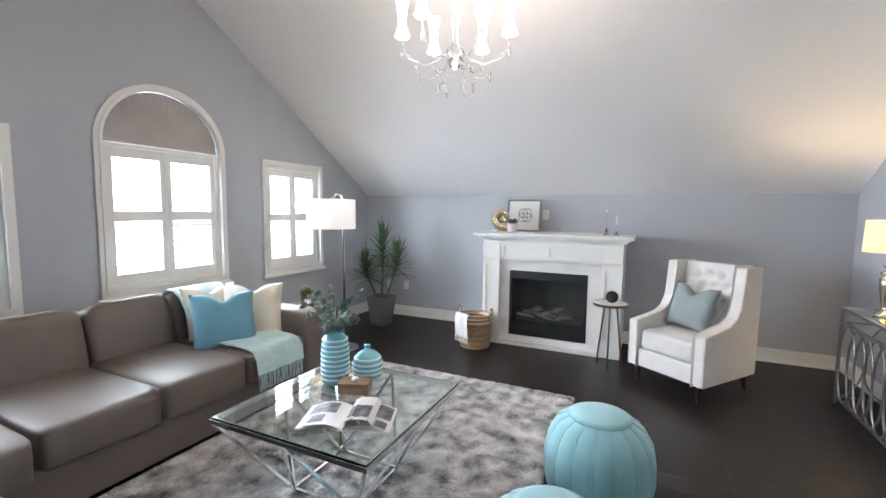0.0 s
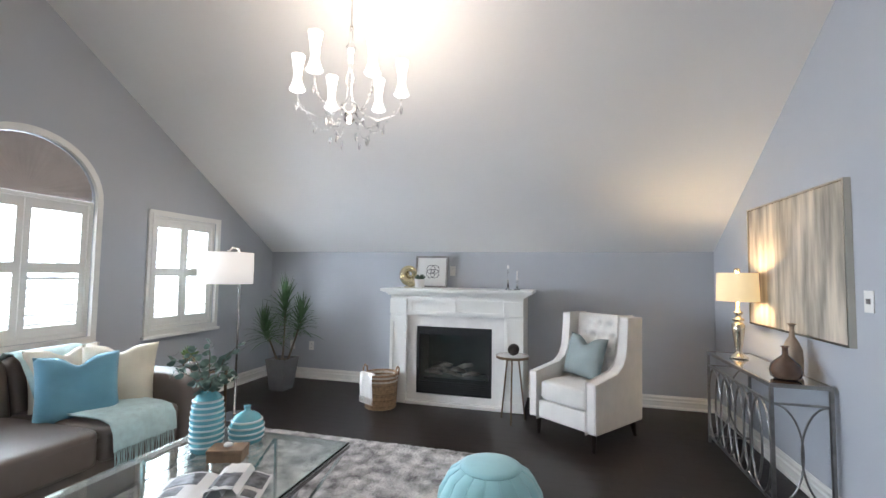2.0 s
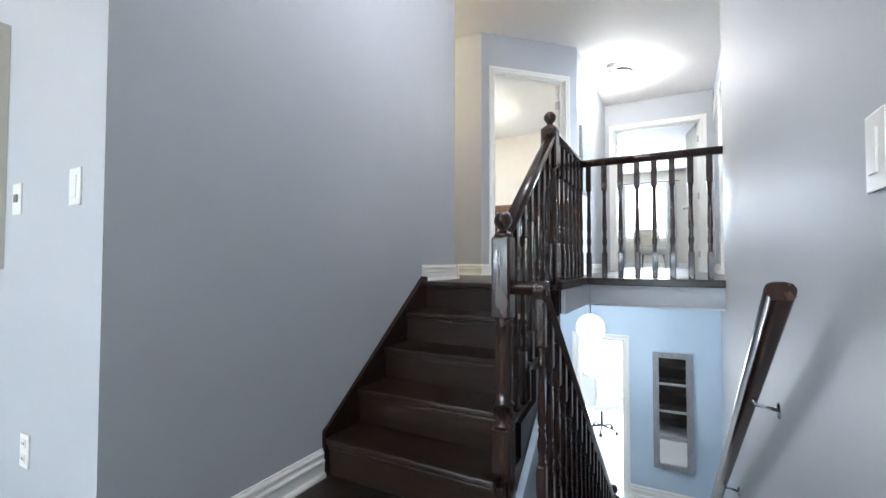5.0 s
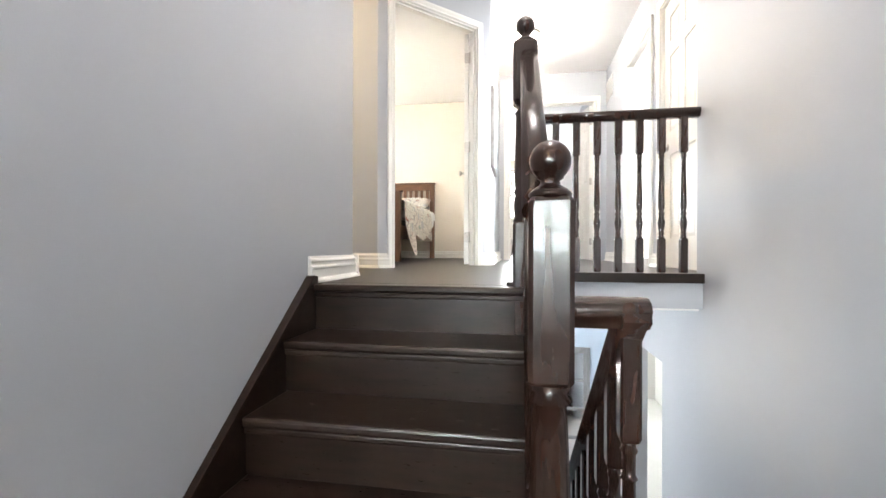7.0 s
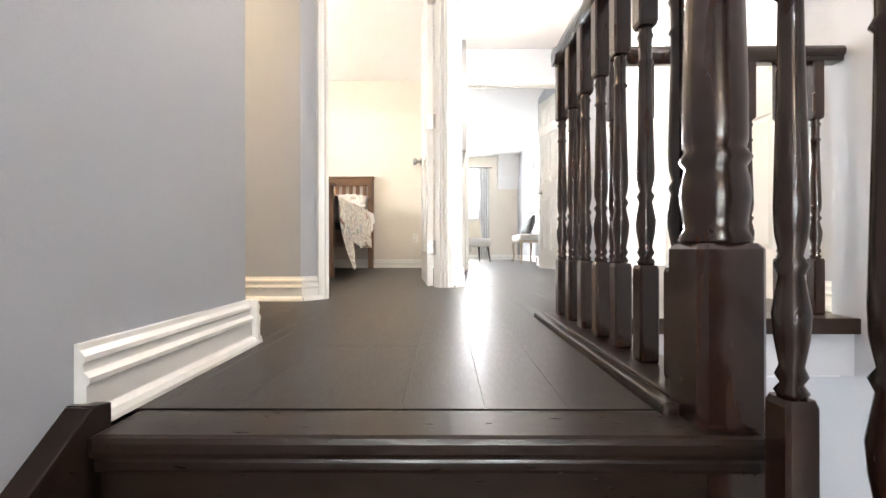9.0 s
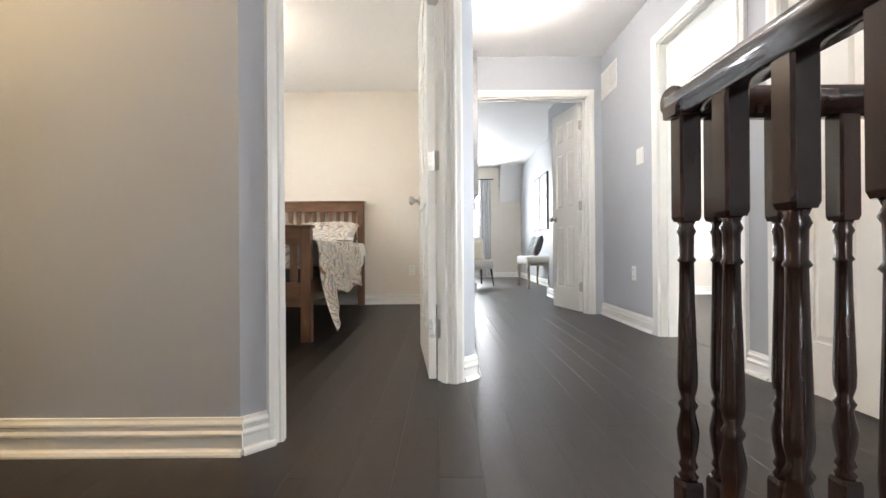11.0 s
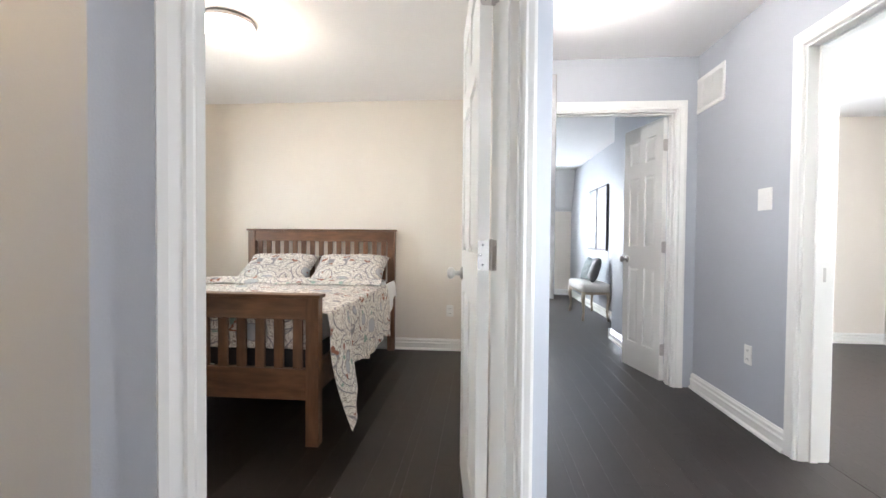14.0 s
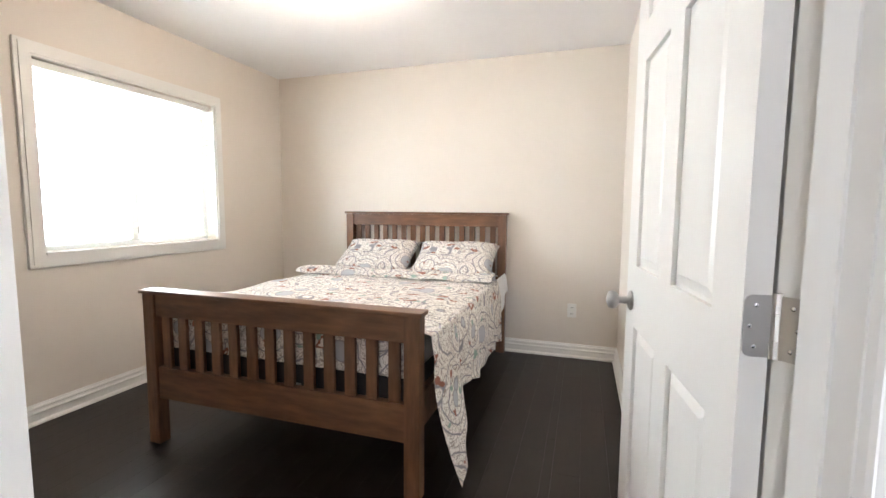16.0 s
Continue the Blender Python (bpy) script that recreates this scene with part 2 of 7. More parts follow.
structure("wall_over_opening", bm, BLUE_GREY, "blue-grey painted wall above the stair opening", "wall")
bm = bmesh.new()
box(bm, XE, -3.2, HCEIL, 16.2, 6.8, HCEIL + 0.15)
structure("ceiling_upper_floor", bm, CEIL, "flat white painted ceiling of the upper floor", "ceiling")
# landing slab with the stairwell cut out
bm = bmesh.new()
wall_z(bm, LAND - 0.17, LAND - 0.012, [(XN + 0.03, YB - 0.05), (XR - 0.03, YB - 0.05), (XR - 0.03, YR - 0.13), (15.1, YR - 0.13), (15.1, 6.8), (5.3, 6.8), (5.3, YL), (XN + 0.03, YL)])
floor_landing = structure("floor_landing", bm, SUBFLOOR, "dark grey-brown engineered wood plank floor", "floor")
bm = bmesh.new()
wall_z(bm, LAND - 0.23, LAND - 0.013, rect(5.8, -1.9, 11.1, YR - 0.135))
floor_side = structure("floor_side_room", bm, SUBFLOOR, "dark engineered wood plank floor of the side room", "floor")
bm = bmesh.new()
wall_x(bm, 6.425, 6.525, rect(3.243, LAND - 0.02, 6.2, HCEIL))
structure("wall_side_passage", bm, BLUE_GREY, "painted wall lit warm yellow beside the bedroom door", "wall")
bm = bmesh.new()
wall_x(bm, XC - 0.12, XC, rect(YL + 0.12, LAND - 0.02, 6.2, HCEIL))
box(bm, XC - 0.12, 6.2, LAND - 0.02, 6.525, 6.32, HCEIL)
structure("wall_passage_end", bm, BLUE_GREY, "painted walls that close the side passage", "wall")
# diagonal wall with the bedroom door
DA, DB = Vector((6.425, 3.243)), Vector((7.208, 2.46))
DU = (DB - DA).normalized()
DN = Vector((-DU.y, DU.x))
DLEN = (DB - DA).length
D0, D1, DTH = 0.128, 0.962, 0.092


def diag(u, v, s):
    p = DA + DU * u + DN * (DTH * s)
    return (p.x, p.y, v)


bm = bmesh.new()
slab(bm, [(0, LAND), (D0, LAND), (D0, LAND + DH), (D1, LAND + DH), (D1, LAND), (DLEN, LAND), (DLEN, HCEIL), (0, HCEIL)], [], diag)
structure("wall_bedroom_door", bm, BLUE_GREY, "blue-grey painted diagonal wall round the bedroom door", "wall")
bm = bmesh.new()
wall_z(bm, LAND - 0.02, HCEIL, [(7.210, YH), (XH + 0.12, YH), (XH + 0.12, YH + 0.14), (7.200, YH + 0.14)])
structure("wall_hall_left", bm, BLUE_GREY, "blue-grey painted hall wall", "wall")
HD0, HD1 = 1.225, 2.34
bm = bmesh.new()
wall_x(bm, XH, XH + 0.12, [(YR, LAND), (HD0, LAND), (HD0, LAND + DH), (HD1, LAND + DH), (HD1, LAND), (YH, LAND), (YH, HCEIL), (YR, HCEIL)])
structure("wall_hall_end", bm, BLUE_GREY, "blue-grey painted wall with the far bedroom's doorway", "wall")
# bedroom
XB, YBW = 10.10, 5.78
BW = (8.06, 1.853, 9.264, 2.92)
bm = bmesh.new()
wall_x(bm, XB, XB + 0.12, rect(YH, LAND - 0.02, YBW, HCEIL))
structure("wall_bedroom_head", bm, CREAM, "cream painted wall behind the bed's headboard", "wall")
bm = bmesh.new()
wall_y(bm, YBW, YBW + 0.14, rect(6.36, LAND - 0.02, XB + 0.12, HCEIL), [rect(*BW)])
structure("wall_bedroom_window", bm, CREAM, "cream painted wall with a bright window", "wall")
bm = bmesh.new()
wall_y(bm, YH + 0.14, YH + 0.155, rect(7.20, LAND, XB, HCEIL))
structure("wall_bedroom_right", bm, CREAM, "cream painted bedroom wall behind the open door", "wall")
bm = bmesh.new()
wall_x(bm, 6.525, 6.537, rect(3.3, LAND, YBW, HCEIL))
structure("wall_bedroom_near", bm, CREAM, "cream painted bedroom wall beside the door", "wall")
# side room
bm = bmesh.new()
wall_x(bm, 10.93, 11.05, rect(-1.82, LAND, YR - 0.14, HCEIL))
wall_y(bm, -1.82, -1.70, rect(5.8, LAND, 10.93, HCEIL), [rect(7.4, LAND + 0.85, 9.2, LAND + 2.05)])
wall_x(bm, 5.8, 5.92, rect(-1.70, LAND, YR - 0.14, HCEIL))
structure("wall_side_room", bm, CREAM, "off-white painted walls of the empty side room", "wall")
# far bedroom
XF = 14.8
bm = bmesh.new()
wall_x(bm, XF, XF + 0.14, rect(0.5, LAND, 6.0, HCEIL), [rect(1.78, LAND + 0.75, 2.75, LAND + 2.15)])
wall_y(bm, 5.88, 6.0, rect(XB + 0.12, LAND, XF, HCEIL))
structure("wall_far_bedroom", bm, CREAM, "pale cream walls of the far bedroom", "wall")
bm = bmesh.new()
wall_y(bm, 0.72, 0.86, rect(10.84, LAND, XF, HCEIL))
wall_y(bm, 1.08, 1.20, rect(XH + 0.12, LAND, 10.85, HCEIL))
wall_x(bm, 10.73, 10.85, rect(0.86, LAND, 1.08, HCEIL))
structure("wall_far_bedroom_side", bm, BLUE_GREY, "pale painted side wall with a low return", "wall")
# steep sloped piece of ceiling in the far bedroom's corner
bm = bmesh.new()
slab(bm, [(XF - 0.32, HCEIL), (XF, HCEIL), (XF, 2.58)], [], lambda u, v, s: (u, 1.34 if s else 0.86, v))
structure("ceiling_far_slope", bm, CEIL, "white sloped piece of ceiling in the far corner", "ceiling")
# ground floor
bm = bmesh.new()
box(bm, 3.0, -1.0, LOW - 0.15, 17.9, 6.0, LOW)
structure("floor_ground", bm, TILE, "pale glossy tile floor of the ground floor", "floor")
bm = bmesh.new()
wall_x(bm, 8.6, 8.72, [(YR, LOW), (2.16, LOW), (2.16, LOW + 1.965), (2.76, LOW + 1.965), (2.76, LOW), (4.2, LOW), (4.2, LAND - 0.17), (YR, LAND - 0.17)])
structure("wall_ground_hall", bm, LOWER_BLUE, "pale blue painted wall behind the tall mirror", "wall")
bm = bmesh.new()
wall_y(bm, 3.6, 3.72, rect(3.2, LOW, 8.6, LAND - 0.17))
wall_x(bm, 3.1, 3.2, rect(YRS, LOW, 3.72, -0.25))
structure("wall_ground_side", bm, LOWER_BLUE, "pale blue painted ground floor walls", "wall")
bm = bmesh.new()
wall_x(bm, 12.6, 12.72, rect(-0.5, LOW, 5.4, LAND - 0.17), [rect(1.6, LOW + 0.1, 3.4, LOW + 2.2)])
wall_y(bm, 5.4, 5.52, rect(8.72, LOW, 12.72, LAND - 0.17))
wall_y(bm, -0.62, -0.5, rect(6.4, LOW, 12.72, LAND - 0.17))
wall_x(bm, 6.3, 6.42, rect(-0.62, LOW, YR - 0.14, LAND - 0.17))
structure("wall_kitchen", bm, WHITE, "bright white kitchen walls beyond the doorway", "wall")
bm = bmesh.new()
box(bm, 8.72, -0.62, LAND - 0.19, 12.9, YR - 0.14, LAND - 0.172)
structure("ceiling_kitchen", bm, CEIL, "flat white kitchen ceiling", "ceiling")
bm = bmesh.new()
box(bm, XR - 0.02, YR, LAND - 0.19, 14.0, 5.5, LAND - 0.172)
structure("ceiling_ground_hall", bm, CEIL, "flat white ceiling of the ground floor", "ceiling")

# ---- stairs ----
SW = YL - 0.03 - (YB - 0.02)
for i in range(5):
    z = RISE * (i + 1)
    x = XN - RUN * (4 - i)
    st = thing("stair_step", "dark espresso wooden stair step with a rounded nosing", "stair step", (x, YB - 0.02, 0), "steps up to the landing")
    deep = RUN + 0.01 if i < 4 else 0.075
    part("tread", fresh(box, -0.025, 0, z - 0.03, deep, SW, z), STAIRWOOD, st, bevel=0.009)
    part("riser", fresh(box, 0, 0.004, z - RISE, 0.018, SW, z - 0.031), STAIRWOOD, st)
    part("cove", fresh(box, -0.014, 0.004, z - 0.052, 0.001, SW, z - 0.031), STAIRWOOD, st, bevel=0.006)
DRUN, DRISE = 0.222, 0.195
XD0 = 4.20
for i in range(9):
    z = -DRISE * (i + 1)
    x = XD0 + DRUN * i
    st = thing("stair_step", "dark espresso wooden step of the flight down", "stair step", (x, YRS, 0), "steps down to the ground floor")
    part("tread", fresh(box, 0.0, 0.02, z - 0.03, DRUN + 0.035, 0.74, z), STAIRWOOD, st, bevel=0.009)
    part("riser", fresh(box, 0.0, 0.02, z, 0.018, 0.736, z + DRISE - 0.031), STAIRWOOD, st)
# wall skirt of the upper flight and outer string with a panel under it
bm = bmesh.new()
wall_y(bm, YL - 0.03, YL + 0.02, [(XN - 4 * RUN - 0.03, 0), (XN - 4 * RUN - 0.03, 0.215), (XN - 4 * RUN, 0.235), (XN - 0.01, LAND + 0.035), (XN + 0.02, LAND + 0.03), (XN + 0.02, 0.5), (XN - 0.6, 0.0)])
structure("trim_stair_skirt", bm, STAIRWOOD, "dark espresso skirting board along the stairs", "trim", bevel=0.004)
bm = bmesh.new()
steps = [(XN - 4 * RUN, -0.2)]
for i in range(5):
    steps += [(XN - RUN * (4 - i), RISE * i + 0.0), (XN - RUN * (4 - i), RISE * (i + 1) - 0.032)]
steps += [(XN + 0.03, LAND - 0.032), (XN + 0.03, LAND - 0.26), (XN - 3 * RUN, -0.2)]
wall_y(bm, YB - 0.045, YB - 0.02, steps[:1] + steps[2:])
structure("trim_stair_string", bm, STAIRWOOD, "dark espresso cut string on the open side", "trim")
bm = bmesh.new()
wall_y(bm, YB - 0.08, YB - 0.05, [(XN - 4 * RUN, LOW), (XR + 0.9, LOW), (XR + 0.9, LOW + 0.35), (XN + 0.6, -0.22), (XN - 0.1, LAND - 0.3), (XN - 0.55, 0.24), (XN - 4 * RUN, -0.05)])
structure("wall_under_stairs", bm, LOWER_BLUE, "painted wall below the upper flight", "wall")
bm = bmesh.new()
wall_y(bm, 1.99, 2.015, [(XD0 - 0.03, 0.0), (XD0 + 8.8 * DRUN, -8.8 * DRISE), (XD0 + 8.8 * DRUN, -8.8 * DRISE - 0.32), (XD0 - 0.03, -0.34)])
structure("trim_lower_string", bm, STAIRWOOD, "dark espresso closed string of the flight down", "trim")
# stairwell edge: nosing strips and painted fascia
bm = bmesh.new()
box(bm, XN + 0.02, YB - 0.06, LAND - 0.03, XR - 0.04, YB + 0.055, LAND + 0.018)
structure("trim_landing_side", bm, STAIRWOOD, "dark wooden shoe strip under the landing rail", "trim", bevel=0.006)
bm = bmesh.new()
box(bm, XN + 0.05, YB + 0.055, LAND - 0.005, XR + 0.05, YB + 0.082, LAND + 0.016)
structure("trim_landing_round", bm, STAIRWOOD, "dark wooden quarter round on the landing floor", "trim", bevel=0.007)
bm = bmesh.new()
box(bm, XR - 0.10, YRS + 0.001, LAND - 0.035, XR + 0.05, YB + 0.054, LAND + 0.017)
structure("trim_landing_cross", bm, STAIRWOOD, "dark wooden nosing at the stairwell's far edge", "trim", bevel=0.006)
bm = bmesh.new()
box(bm, XR - 0.075, YRS + 0.001, LAND - 0.172, XR - 0.031, YB - 0.052, LAND - 0.036)
box(bm, XN + 0.03, YB - 0.075, LAND - 0.172, XR - 0.076, YB - 0.052, LAND - 0.032)
structure("trim_landing_fascia", bm, BLUE_GREY, "blue-grey painted fascia below the landing edge", "trim")


def square_turned(bm, blocks, turned, x=0.0, y=0.0):
    """Square blocks (half width, z0, z1) and turned lengths of (radius, z) rows on one axis."""
    for h, z0, z1 in blocks:
        c = h * 0.22
        ring = [(h, -h + c), (h, h - c), (h - c, h), (-h + c, h), (-h, h - c), (-h, -h + c), (-h + c, -h), (h - c, -h)]
        inner = [(u * 0.86, v * 0.86) for u, v in ring]
        rows = [(inner, z0), (ring, z0 + 0.008), (ring, z1 - 0.008), (inner, z1)]
        vs = [[bm.verts.new((x + u, y + v, z)) for u, v in r] for r, z in rows]
        for a, b in zip(vs, vs[1:]):
            for i in range(8):
                bm.faces.new((a[i], a[(i + 1) % 8], b[(i + 1) % 8], b[i]))
        bm.faces.new(vs[0][::-1])
        bm.faces.new(vs[-1])
    for rows in turned:
        k = len(bm.faces)
        lathe(bm, rows, 16, (x, y, 0))
        bm.faces.ensure_lookup_table()
        for f in bm.faces[k:]:
            f.smooth = len(f.verts) == 4


def baluster_mesh(height, low, up):
    """A turned baluster with square blocks: low and up are the blocks' heights."""
    bm = bmesh.new()
    h = 0.019
    t0, t1 = low, height - up
    n = t1 - t0
    rows = [(0.012, t0 - 0.002), (0.017, t0 + 0.006), (0.011, t0 + 0.015), (0.016, t0 + 0.024), (0.012, t0 + 0.035), (0.017, t0 + 0.05 + 0.03 * n), (0.019, t0 + 0.10 * n + 0.04), (0.012, t0 + 0.2 * n + 0.03), (0.017, t0 + 0.2 * n + 0.042), (0.011, t0 + 0.2 * n + 0.052), (0.016, t0 + 0.27 * n + 0.04), (0.017, t0 + 0.4 * n), (0.013, t0 + 0.72 * n), (0.012, t0 + 0.84 * n), (0.016, t0 + 0.85 * n), (0.012, t0 + 0.865 * n), (0.0125, t1 - 0.026), (0.016, t1 - 0.018), (0.012, t1 - 0.008), (0.016, t1 + 0.002)]
    square_turned(bm, [(h, 0, low), (h, t1, height)], [rows])
    return bm


def ball_cap(bm, z, r):
    rows = [(r * 1.0, z), (r * 1.05, z + 0.008), (r * 0.85, z + 0.016), (r * 0.5, z + 0.024), (r * 0.46, z + 0.032), (r * 0.62, z + 0.036)]
    c = z + 0.036 + r * 0.86
    rows += [(r * math.cos(a), c + r * math.sin(a)) for a in [radians(d) for d in range(-50, 90, 14)]] + [(0.002, c + r)]
    lathe(bm, rows, 20)


def rail_bar(bm, a, b, w=0.030, h=0.028):
    """A moulded handrail between two points (centre of its top)."""
    a, b = Vector(a), Vector(b)
    d = (b - a).normalized()
    side = Vector((-d.y, d.x, 0)).normalized()
    up = side.cross(d) * -1
    if up.z < 0:
        up = -up
    prof = [(-0.7, -1.9), (-0.75, -1.4), (-1, -1.15), (-1.05, -0.6), (-0.85, -0.2), (-0.4, 0), (0.4, 0), (0.85, -0.2), (1.05, -0.6), (1, -1.15), (0.75, -1.4), (0.7, -1.9)]
    rings = [[bm.verts.new(p + side * u * w + up * v * h) for u, v in prof] for p in (a, b)]
    k = len(prof)
    for i in range(k):
        bm.faces.new((rings[0][i], rings[0][(i + 1) % k], rings[1][(i + 1) % k], rings[1][i]))
    bm.faces.new(rings[0])
    bm.faces.new(rings[1][::-1])
    for f in bm.faces:
        f.smooth = len(f.verts) == 4


RTOP = LAND + 0.915
land_rail = thing("balustrade", "glossy espresso balustrade with turned balusters round the stairwell", "railing", (0, 0, 0))
bm = bmesh.new()
rail_bar(bm, (5.03, YB, RTOP), (XR - 0.005, YB, RTOP))
part("handrail", bm, RAILWOOD, land_rail, smooth=False)
bm = bmesh.new()
rail_bar(bm, (XR - 0.02, YB + 0.03, RTOP - 0.001), (XR - 0.02, YRS + 0.002, RTOP - 0.001))
part("handrail", bm, RAILWOOD, land_rail)
BAL = mesh_of("baluster", baluster_mesh(RTOP - 0.045 - LAND - 0.015, 0.19, 0.20), RAILWOOD)


def stand(parent, mesh, x, y, z):
    ob = new("baluster", mesh)
    ob.parent = parent
    ob.location = (x, y, z)
    return ob


for i in range(7):
    stand(land_rail, BAL, XR - 0.02 - 0.1225 * i, YB, LAND + 0.016)
for i in range(8):
    stand(land_rail, BAL, XR - 0.02, YB - 0.06 - 0.1125 * i, LAND + 0.016)
# newel at the landing
nb = bmesh.new()
square_turned(nb, [(0.046, LAND - 0.30, 1.145), (0.046, 1.60, 1.835)], [[(0.040, 1.14), (0.047, 1.15), (0.039, 1.165), (0.041, 1.18), (0.045, 1.21), (0.042, 1.235), (0.038, 1.25), (0.046, 1.262), (0.038, 1.275), (0.041, 1.29), (0.041, 1.35), (0.037, 1.50), (0.035, 1.555), (0.040, 1.565), (0.030, 1.578), (0.042, 1.602)]])
newel = thing("newel_post", "tall glossy espresso newel post with ball cap at the landing", "newel post", (5.02, YB + 0.012, 0), "newel posts")
part("post", nb, RAILWOOD, newel)
part("ball_cap", fresh(ball_cap, 1.834, 0.036), RAILWOOD, newel, smooth=True)
# newel at the foot of the upper flight
XF1 = 4.14
nb = bmesh.new()
square_turned(nb, [(0.040, -0.2, 0.36), (0.040, 0.80, 1.137)], [[(0.042, 0.355), (0.047, 0.37), (0.034, 0.385), (0.044, 0.41), (0.034, 0.44), (0.047, 0.452), (0.034, 0.465), (0.040, 0.52), (0.033, 0.71), (0.030, 0.76), (0.040, 0.77), (0.030, 0.782), (0.042, 0.802)]])
newel = thing("newel_post", "glossy espresso newel post with ball cap at the stair foot", "newel post", (XF1, YB - 0.02, 0), "newel posts")
part("post", nb, RAILWOOD, newel)
part("ball_cap", fresh(ball_cap, 1.136, 0.038), RAILWOOD, newel, smooth=True)
# sloped balustrade of the upper flight
flight_rail = thing("balustrade", "glossy espresso stair balustrade rising to the landing", "railing", (0, 0, 0))
A1, B1 = Vector((XF1 + 0.01, YB, 1.132)), Vector((4.985, YB, 1.80))
bm = bmesh.new()
rail_bar(bm, A1, B1)
part("handrail", bm, RAILWOOD, flight_rail)
for i in range(7):
    x = XF1 + 0.087 + 0.112 * i
    k = max(0, min(4, int((x - (XN - 4 * RUN)) / RUN + 1)))
    z0 = RISE * k
    z1 = A1.z + (B1.z - A1.z) * (x - A1.x) / (B1.x - A1.x) - 0.055
    part("baluster", baluster_mesh(z1 - z0, 0.15 + 0.1 * ((i + 1) % 2), 0.17), RAILWOOD, flight_rail, at=Matrix.Translation((x, YB, z0)))
# lower balustrade: level turn at the top, then down
low_rail = thing("balustrade", "glossy espresso balustrade of the flight down", "railing", (0, 0, 0))
YD = 2.005
bm = bmesh.new()
rail_bar(bm, (XF1 + 0.03, YB - 0.04, 0.955), (XF1 + 0.03, YD - 0.03, 0.955), 0.032, 0.03)
part("handrail", bm, RAILWOOD, low_rail, bevel=0.012, segments=3)
DA0, DB0 = Vector((XF1 + 0.02, YD, 0.955)), Vector((6.2, YD, 0.955 - (6.2 - XF1) * DRISE / DRUN))
bm = bmesh.new()
rail_bar(bm, DA0, DB0)
part("handrail", bm, RAILWOOD, low_rail)
for i in range(17):
    x = XF1 + 0.04 + 0.12 * i
    zs = 0.0 - max(0, x - XD0) * DRISE / DRUN + 0.02
    zt = DA0.z + (DB0.z - DA0.z) * (x - DA0.x) / (DB0.x - DA0.x) - 0.05
    part("baluster", baluster_mesh(zt - zs, 0.2, 0.2), RAILWOOD, low_rail, at=Matrix.Translation((x, YD, zs)))
nb = bmesh.new()
square_turned(nb, [(0.046, LOW, LOW + 0.4), (0.046, LOW + 0.75, LOW + 1.08)], [[(0.042, LOW + 0.395), (0.047, LOW + 0.42), (0.034, LOW + 0.44), (0.040, LOW + 0.5), (0.032, LOW + 0.7), (0.042, LOW + 0.752)]])
newel = thing("newel_post", "glossy espresso newel post at the bottom of the stairs", "newel post", (6.24, YD, 0), "newel posts")
part("post", nb, RAILWOOD, newel)
part("ball_cap", fresh(ball_cap, LOW + 1.079, 0.037), RAILWOOD, newel, smooth=True)
# wall handrail on brackets
CHROME = mat("polished_chrome", (0.72, 0.72, 0.72), 0.12, metal=1.0, vary=0.03)
NICKEL = mat("brushed_nickel", (0.52, 0.50, 0.47), 0.36, metal=1.0, vary=0.03)
wall_rail = thing("wall_handrail", "dark espresso handrail on metal wall brackets", "handrail", (0, 0, 0))
WA, WB = Vector((3.62, YRS + 0.075, 0.992)), Vector((5.88, YRS + 0.075, -0.53))
bm = bmesh.new()
rail_bar(bm, WA, WB, 0.028, 0.026)
part("rail", bm, RAILWOOD, wall_rail, bevel=0.005)
for f in (0.22, 0.72):
    p = WA.lerp(WB, f) + Vector((0, 0, -0.05))
    bm = bmesh.new()
    tube(bm, [p + Vector((0, 0, 0.01)), p + Vector((0, -0.01, -0.02)), p + Vector((0, -0.074, -0.03))], 0.006)
    br = part("bracket", bm, CHROME, wall_rail, "chrome wall bracket", smooth=True)
    bm = bmesh.new()
    lathe(bm, [(0.026, 0), (0.026, 0.003), (0.018, 0.008)], 16)
    bm.transform(Matrix.Translation(p + Vector((0, -0.0745, -0.03))) @ Matrix.Rotation(radians(-90), 4, "X"))
    part("wall_plate", bm, CHROME, br, smooth=False)

# ---- trims, doors and windows ----
BASE = [(0, 0), (0.031, 0), (0.031, 0.008), (0.026, 0.018), (0.019, 0.023), (0.017, 0.027), (0.017, 0.066), (0.021, 0.071), (0.021, 0.079), (0.013, 0.088), (0.012, 0.100), (0.016, 0.105), (0.015, 0.113), (0.008, 0.122), (0.006, 0.131), (0, 0.132)]


def baseboard(a, b, z, outward, label="white moulded baseboard"):
    bm = bmesh.new()
    tall = 0.85 if z == LAND else 1.0
    profile_run(bm, (*a, z), (*b, z), [(u, v * tall) for u, v in BASE], outward)
    structure("baseboard", bm, WHITE, label, "baseboard")


baseboard((XW, YN), (-0.23, YN), 0.001, (0, -1))
baseboard((1.19, YN), (XE, YN), 0.001, (0, -1))
baseboard((XW, YS), (XW, YN), 0.001, (1, 0))
baseboard((XW, YS), (XE, YS), 0.001, (0, 1))
baseboard((XE, YO), (XE, YN), 0.001, (-1, 0))
baseboard((XE, YS), (XE, 1.25), 0.001, (-1, 0))
baseboard((XE, YO), (XN - 4 * RUN - 0.03, 3.037), 0.001, (0, -1))
baseboard((XE + 0.14, YRS), (XD0 - 0.05, YRS), 0.001, (0, 1))
baseboard((XN + 0.0, 3.056), (XC + 0.03, 3.067), LAND, (0, -1))
baseboard((XC, 3.037), (XC, 6.2), LAND, (1, 0))
